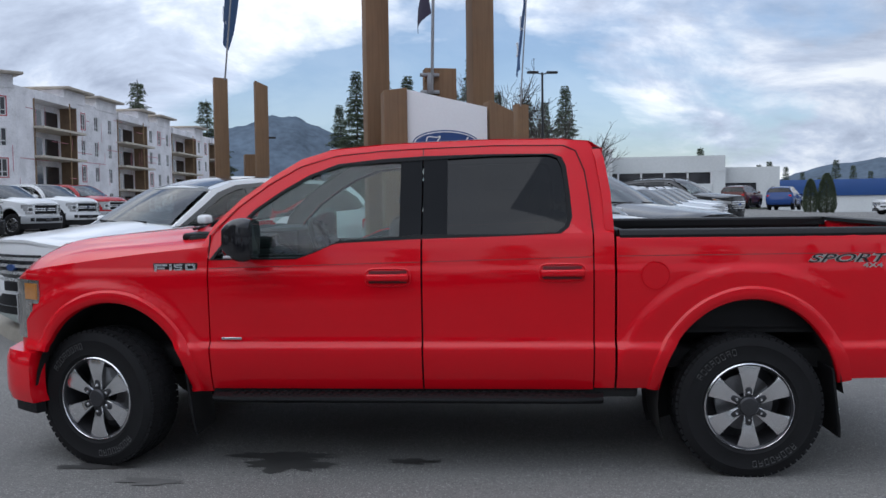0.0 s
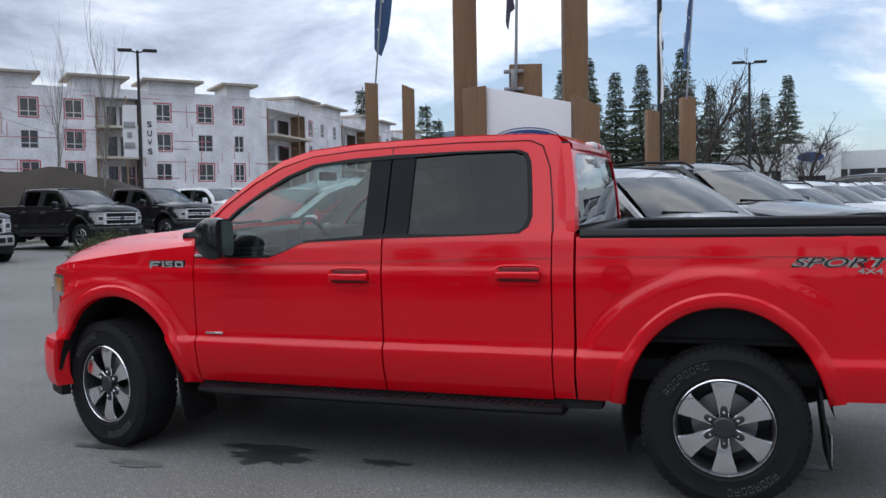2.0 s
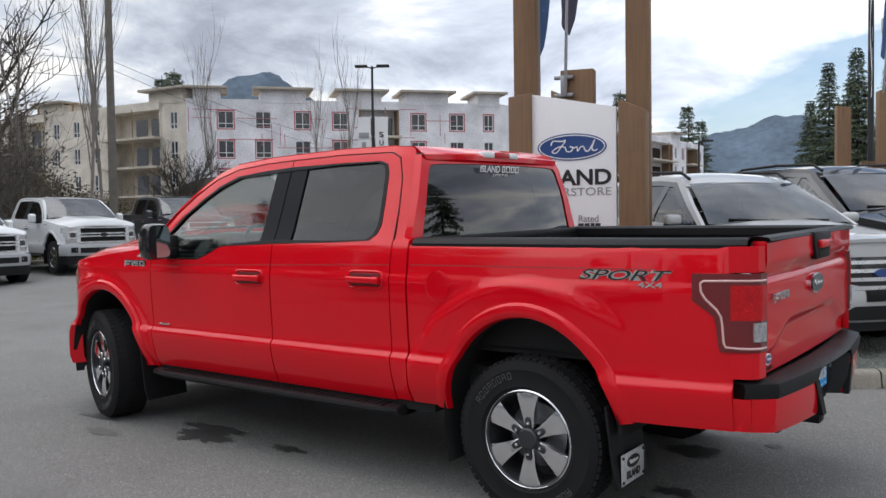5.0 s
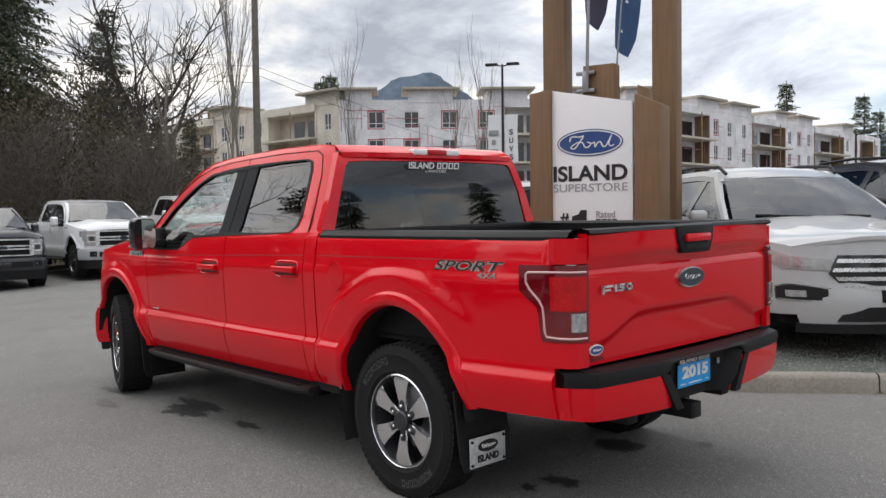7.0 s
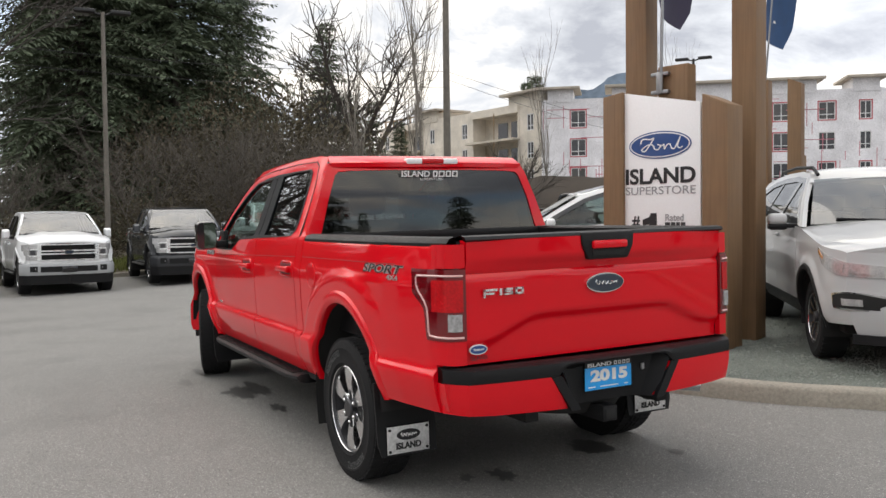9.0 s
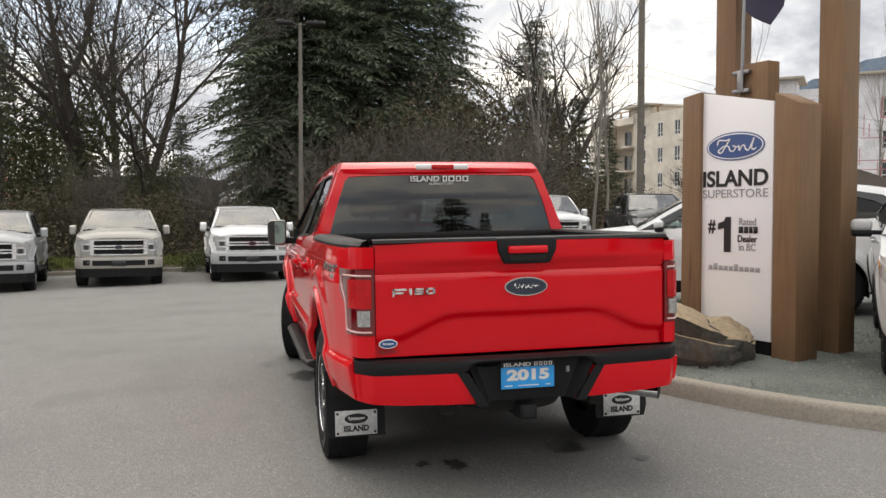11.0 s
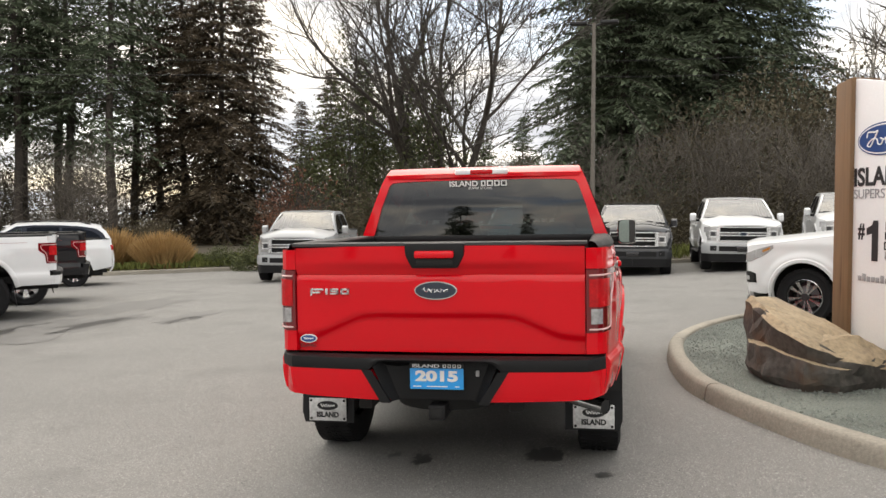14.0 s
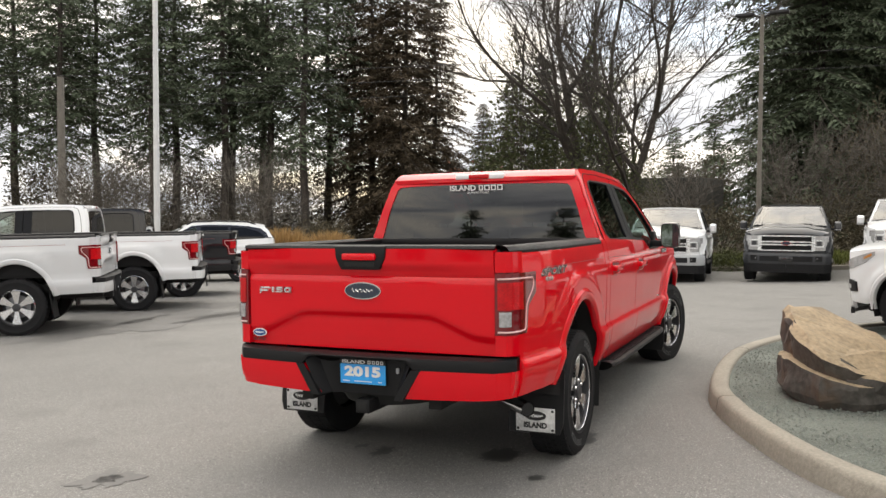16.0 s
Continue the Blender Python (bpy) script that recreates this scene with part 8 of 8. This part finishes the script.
ivy = bush("undergrowth", "brown brambles and undergrowth below the trees", 31, 3.0, 2.0, 2.7, 6500, BRAMBLE, (.07, .18))
deep = bush("undergrowth", "brown and evergreen undergrowth deep in the wood", 36, 4.5, 2.4, 4.6, 13000, BRAMBLE, (.08, .19))
plant(deep, ((-60.8, -16.8, 0, 1.5), (-65.5, -6.4, 20, 1.4), (-66.6, 8.4, 100, 1.6), (-61.8, -24.9, 60, 1.2), (-59, -37.9, 130, 1.5), (-54.4, -47.1, 40, 1.5), (-46, -55.4, 30, 1.5), (-56.5, -42.0, 90, 1.4), (-50.0, -51.0, 70, 1.4), (-71, 17.7, 90, 1.3), (-38.6, -61.9, 10, 1.4), (-76.6, 26, 110, 1.1), (-44.4, 10.7, 15, 1.9), (-41.8, 13.6, 40, 1.5), (-42.6, 15.4, 70, 1.0), (-47.0, 6.0, 15, 1.6)))
plant(ivy, ((-27.6, -4.4, 0, 1.0), (-28.6, -7.6, 60, 1.1), (-27.0, -1.0, 130, .8), (-28.2, 2.2, 200, .9), (-29.0, 5.6, 270, 1.0), (-30.0, 9.4, 320, 1.1), (-27.4, -10.2, 30, .9), (-33, 12.6, 70, 1.1), (-36.0, 15.6, 150, 1.2), (-26.6, -17.4, 200, .7), (-24.4, -22.0, 110, .6),
            (-20.4, -26.0, 250, .6), (-39.5, 19.5, 10, 1.0), (-43, 23, 100, .9)))
tall_ivy = bush("ivy_column", "ivy climbing high through the bare maple", 32, 1.7, 1.7, 8.5, 5200, LEAFGREEN, (.12, .28))
plant(tall_ivy, ((-34.4, -7.2, 0, 1.0), (-33.4, -5.0, 90, .62), (-38.6, -12.4, 40, 1.2), (-39.0, -10.6, 200, .95), (-40.0, -15.0, 120, .8)))
hedge = bush("shrub", "dark green clipped evergreen shrub by the kerb", 33, 1.1, .9, .95, 2600, LEAFGREEN, (.06, .14), twigs=False)
plant(hedge, ((-21.8, -10.6, 0, 1.0), (-21.6, -9.0, 70, .9), (-22.4, -8.0, 150, 1.1), (-22.2, -12.2, 220, .8), (-15.2, 11.9, 60, .55), (-15.8, 13.3, 20, .7), (-21.4, -4.6, 200, .8), (-22.0, -2.4, 100, .8), (-22.3, -.2, 20, .7)))
rust = bare_tree("young_tree", "young tree with rusty autumn leaves", 34, 4.2, .9, .06, 2, TWIG, 3, LEAFRUST, split=(3, 5))
plant(rust, ((-24.6, -10.7, 0, 1.05),))
rustb = bush("shrub", "rust-leaved shrub below the firs", 38, 1.1, 1.1, 2.9, 3200, LEAFRUST, (.06, .13))
plant(rustb, ((-24.7, -10.9, 0, 1.0),))
tuft = bush("grass_tuft", "tall tuft of straw-coloured ornamental grass", 35, 1.0, 1.0, 1.12, 3200, STRAW, (.006, .012), "grass", grassy=True, group="ornamental grasses")
plant(tuft, ((-21.3, -15.95, 0, 1.55), (-21.3, -13.95, 90, 1.42)))


def verge():
    """Grass strip and kerb along the back of the lot."""
    rnd = random.Random(9)
    pts = [(-10.5, -22.5), (-14.5, -19.2), (-18.6, -15.6), (-20.4, -13.0), (-21.9, -10.4), (-22.2, -6.0), (-21.9, 0.0), (-22.2, 6.0), (-23.2, 12.0), (-24.5, 20.0), (-26.0, 30.0)]
    ln = smooth_line(pts, 5)
    k = thing("verge_kerb", "pale concrete kerb along the planted verge", "kerb", kind="structure")
    bm = bmesh.new()
    rows = []
    for i, (x, y) in enumerate(ln):
        a, b = ln[max(i - 1, 0)], ln[min(i + 1, len(ln) - 1)]
        d = Vector((b[0] - a[0], b[1] - a[1])).normalized()
        z = ground_z(x, y)
        rows.append([(x - d.y * o, y + d.x * o, z + h) for o, h in ((0, -.05), (.01, .11), (.03, .13), (.14, .13), (.16, .11), (.16, -.05))])
    sheet(bm, rows)
    part("kerb_stone", bm, CONCRETE, k)
    bm = bmesh.new()
    rows = []
    for i, (x, y) in enumerate(ln):
        a, b = ln[max(i - 1, 0)], ln[min(i + 1, len(ln) - 1)]
        d = Vector((b[0] - a[0], b[1] - a[1])).normalized()
        rows.append([(x - d.y * o, y + d.x * o, ground_z(max(x - d.y * o, -60), y + d.x * o) + .09 + .02 * o * (o < 10)) for o in (.15, 1, 2, 4, 8, 14, 22, 40, 70)])
    sheet(bm, rows)
    tagged(part("verge", bm, SOIL, None, sharp=180), "planted verge of leaf litter under the trees", "ground", kind="structure")
    ms = Mesh()
    for _ in range(15000):
        i = rnd.randrange(8, len(ln) - 12)
        x, y = ln[i]
        a, b = ln[max(i - 1, 0)], ln[min(i + 1, len(ln) - 1)]
        d = Vector((b[0] - a[0], b[1] - a[1])).normalized()
        o, s_ = rnd.uniform(.25, 4.5), rnd.uniform(-1, 1)
        p = Vector((x - d.y * o + d.x * s_, y + d.x * o + d.y * s_, ground_z(x, y) + .10 + .02 * o))
        up = Vector((rnd.uniform(-.4, .4), rnd.uniform(-.4, .4), 1)).normalized()
        ms.blade(p, up, up.cross(rdir(rnd)).normalized(), rnd.uniform(.15, .4), .05)
    o = ms.make("verge_grass", LAWN, None)
    tagged(o, "long yellowish green grass on the verge", "grass", kind="stuff")


SOIL = mat("leaf_litter", (0.060, 0.048, 0.030), rough=1.0, var=0.35, scale=0.6, fine=10, bump=0.5, bump_scale=12)
verge()

# trees across the lot, on the hillside and, unseen, behind the camera
mid = conifer("conifer", "dark fir in the clump behind the entrance posts", 41, 13, 3.5, .03, 1.25, .35, spray=.85, gap=.4, slim=1.12, ring=.85)
plant(mid, ((-15.1, 73.0, 0, 1.0), (-12.1, 68.9, 60, 1.02), (-10.2, 72.0, 130, .95), (-7.6, 69.6, 200, .96), (-4.0, 64.9, 260, .98), (4.2, 74.1, 320, .88), (.8, 76.0, 30, .80), (-13.6, 75, 100, .9), (-6.0, 73.0, 150, .85), (-17.5, 77.0, 20, .8), (2.5, 78, 80, .8), (-2, 70, 290, .8)))
small = conifer("conifer", "small dark fir beyond the lot, some unseen behind the camera", 42, 9, 2.3, .08, 1.1, .20, spray=.66, gap=.9, slim=1.1, ring=1.0)
# firs at y -37 to -53 are unseen, added to darken the paint's reflections
plant(small, ((-66.0, 141.1, 0, 2.6), (-61.2, 161.5, 60, 2.5), (24.8, 111.4, 120, .95), (-100, 67.2, 200, 2.3), (-88.0, 60.4, 260, 1.7), (-86.0, 59.0, 40, 2.1), (-68.5, 143.0, 150, 2.1), (-60.0, 166.0, 90, 2.2), (31.5, 108, 10, .7), (-76, 30, 60, 1.35), (-78, 33, 10, 1.5), (-80, 37, 110, 1.3), (-92, 80, 0, 1.5), (-22, -53, 10, 1.9), (-15, -50, 40, 2.0), (-8, -53, 100, 1.8), (-1, -50, 130, 2.0), (6, -53, 190, 1.9), (12, -50, 220, 1.8), (19, -50, 260, 2.0), (26, -47, 310, 1.9), (32, -43, 20, 1.9), (39, -37, 80, 1.8), *[(33 + 2.1 * k, 116 - .4 * k, 50 * k, .52 + .09 * (k * 7 % 4)) for k in range(12)]))
def cypress():
    rnd = random.Random(43)
    g = thing("cypress", "dense dark columnar cypress", "tree", group="conifers")
    cr, tr = Mesh(), Mesh()
    tr.limb([Vector((0, 0, 0)), Vector((0, 0, 2.0)), Vector((0, 0, 3.1))], .10, .02, 6)
    for _ in range(5200):
        f, a = rnd.random(), rnd.uniform(0, 2 * math.pi)
        r = .72 * (1 - f ** 2.2) ** .6 * (.55 + .45 * min(f * 5 + .3, 1)) * rnd.uniform(.75, 1.05)
        p = Vector((r * math.cos(a), r * math.sin(a), 3.3 * f + .05))
        d = (Vector((math.cos(a), math.sin(a), 1.6)) + rdir(rnd) * .6).normalized()
        cr.blade(p, d, d.cross(rdir(rnd)).normalized(), rnd.uniform(.12, .28), rnd.uniform(.05, .09))
    tr.make("trunk", BARK, g)
    cr.make("crown", NEEDLE, g)
    return g


cyp = cypress()
plant(cyp, ((17.97, 50.0, 0, .62), (18.98, 50.0, 90, .74)))
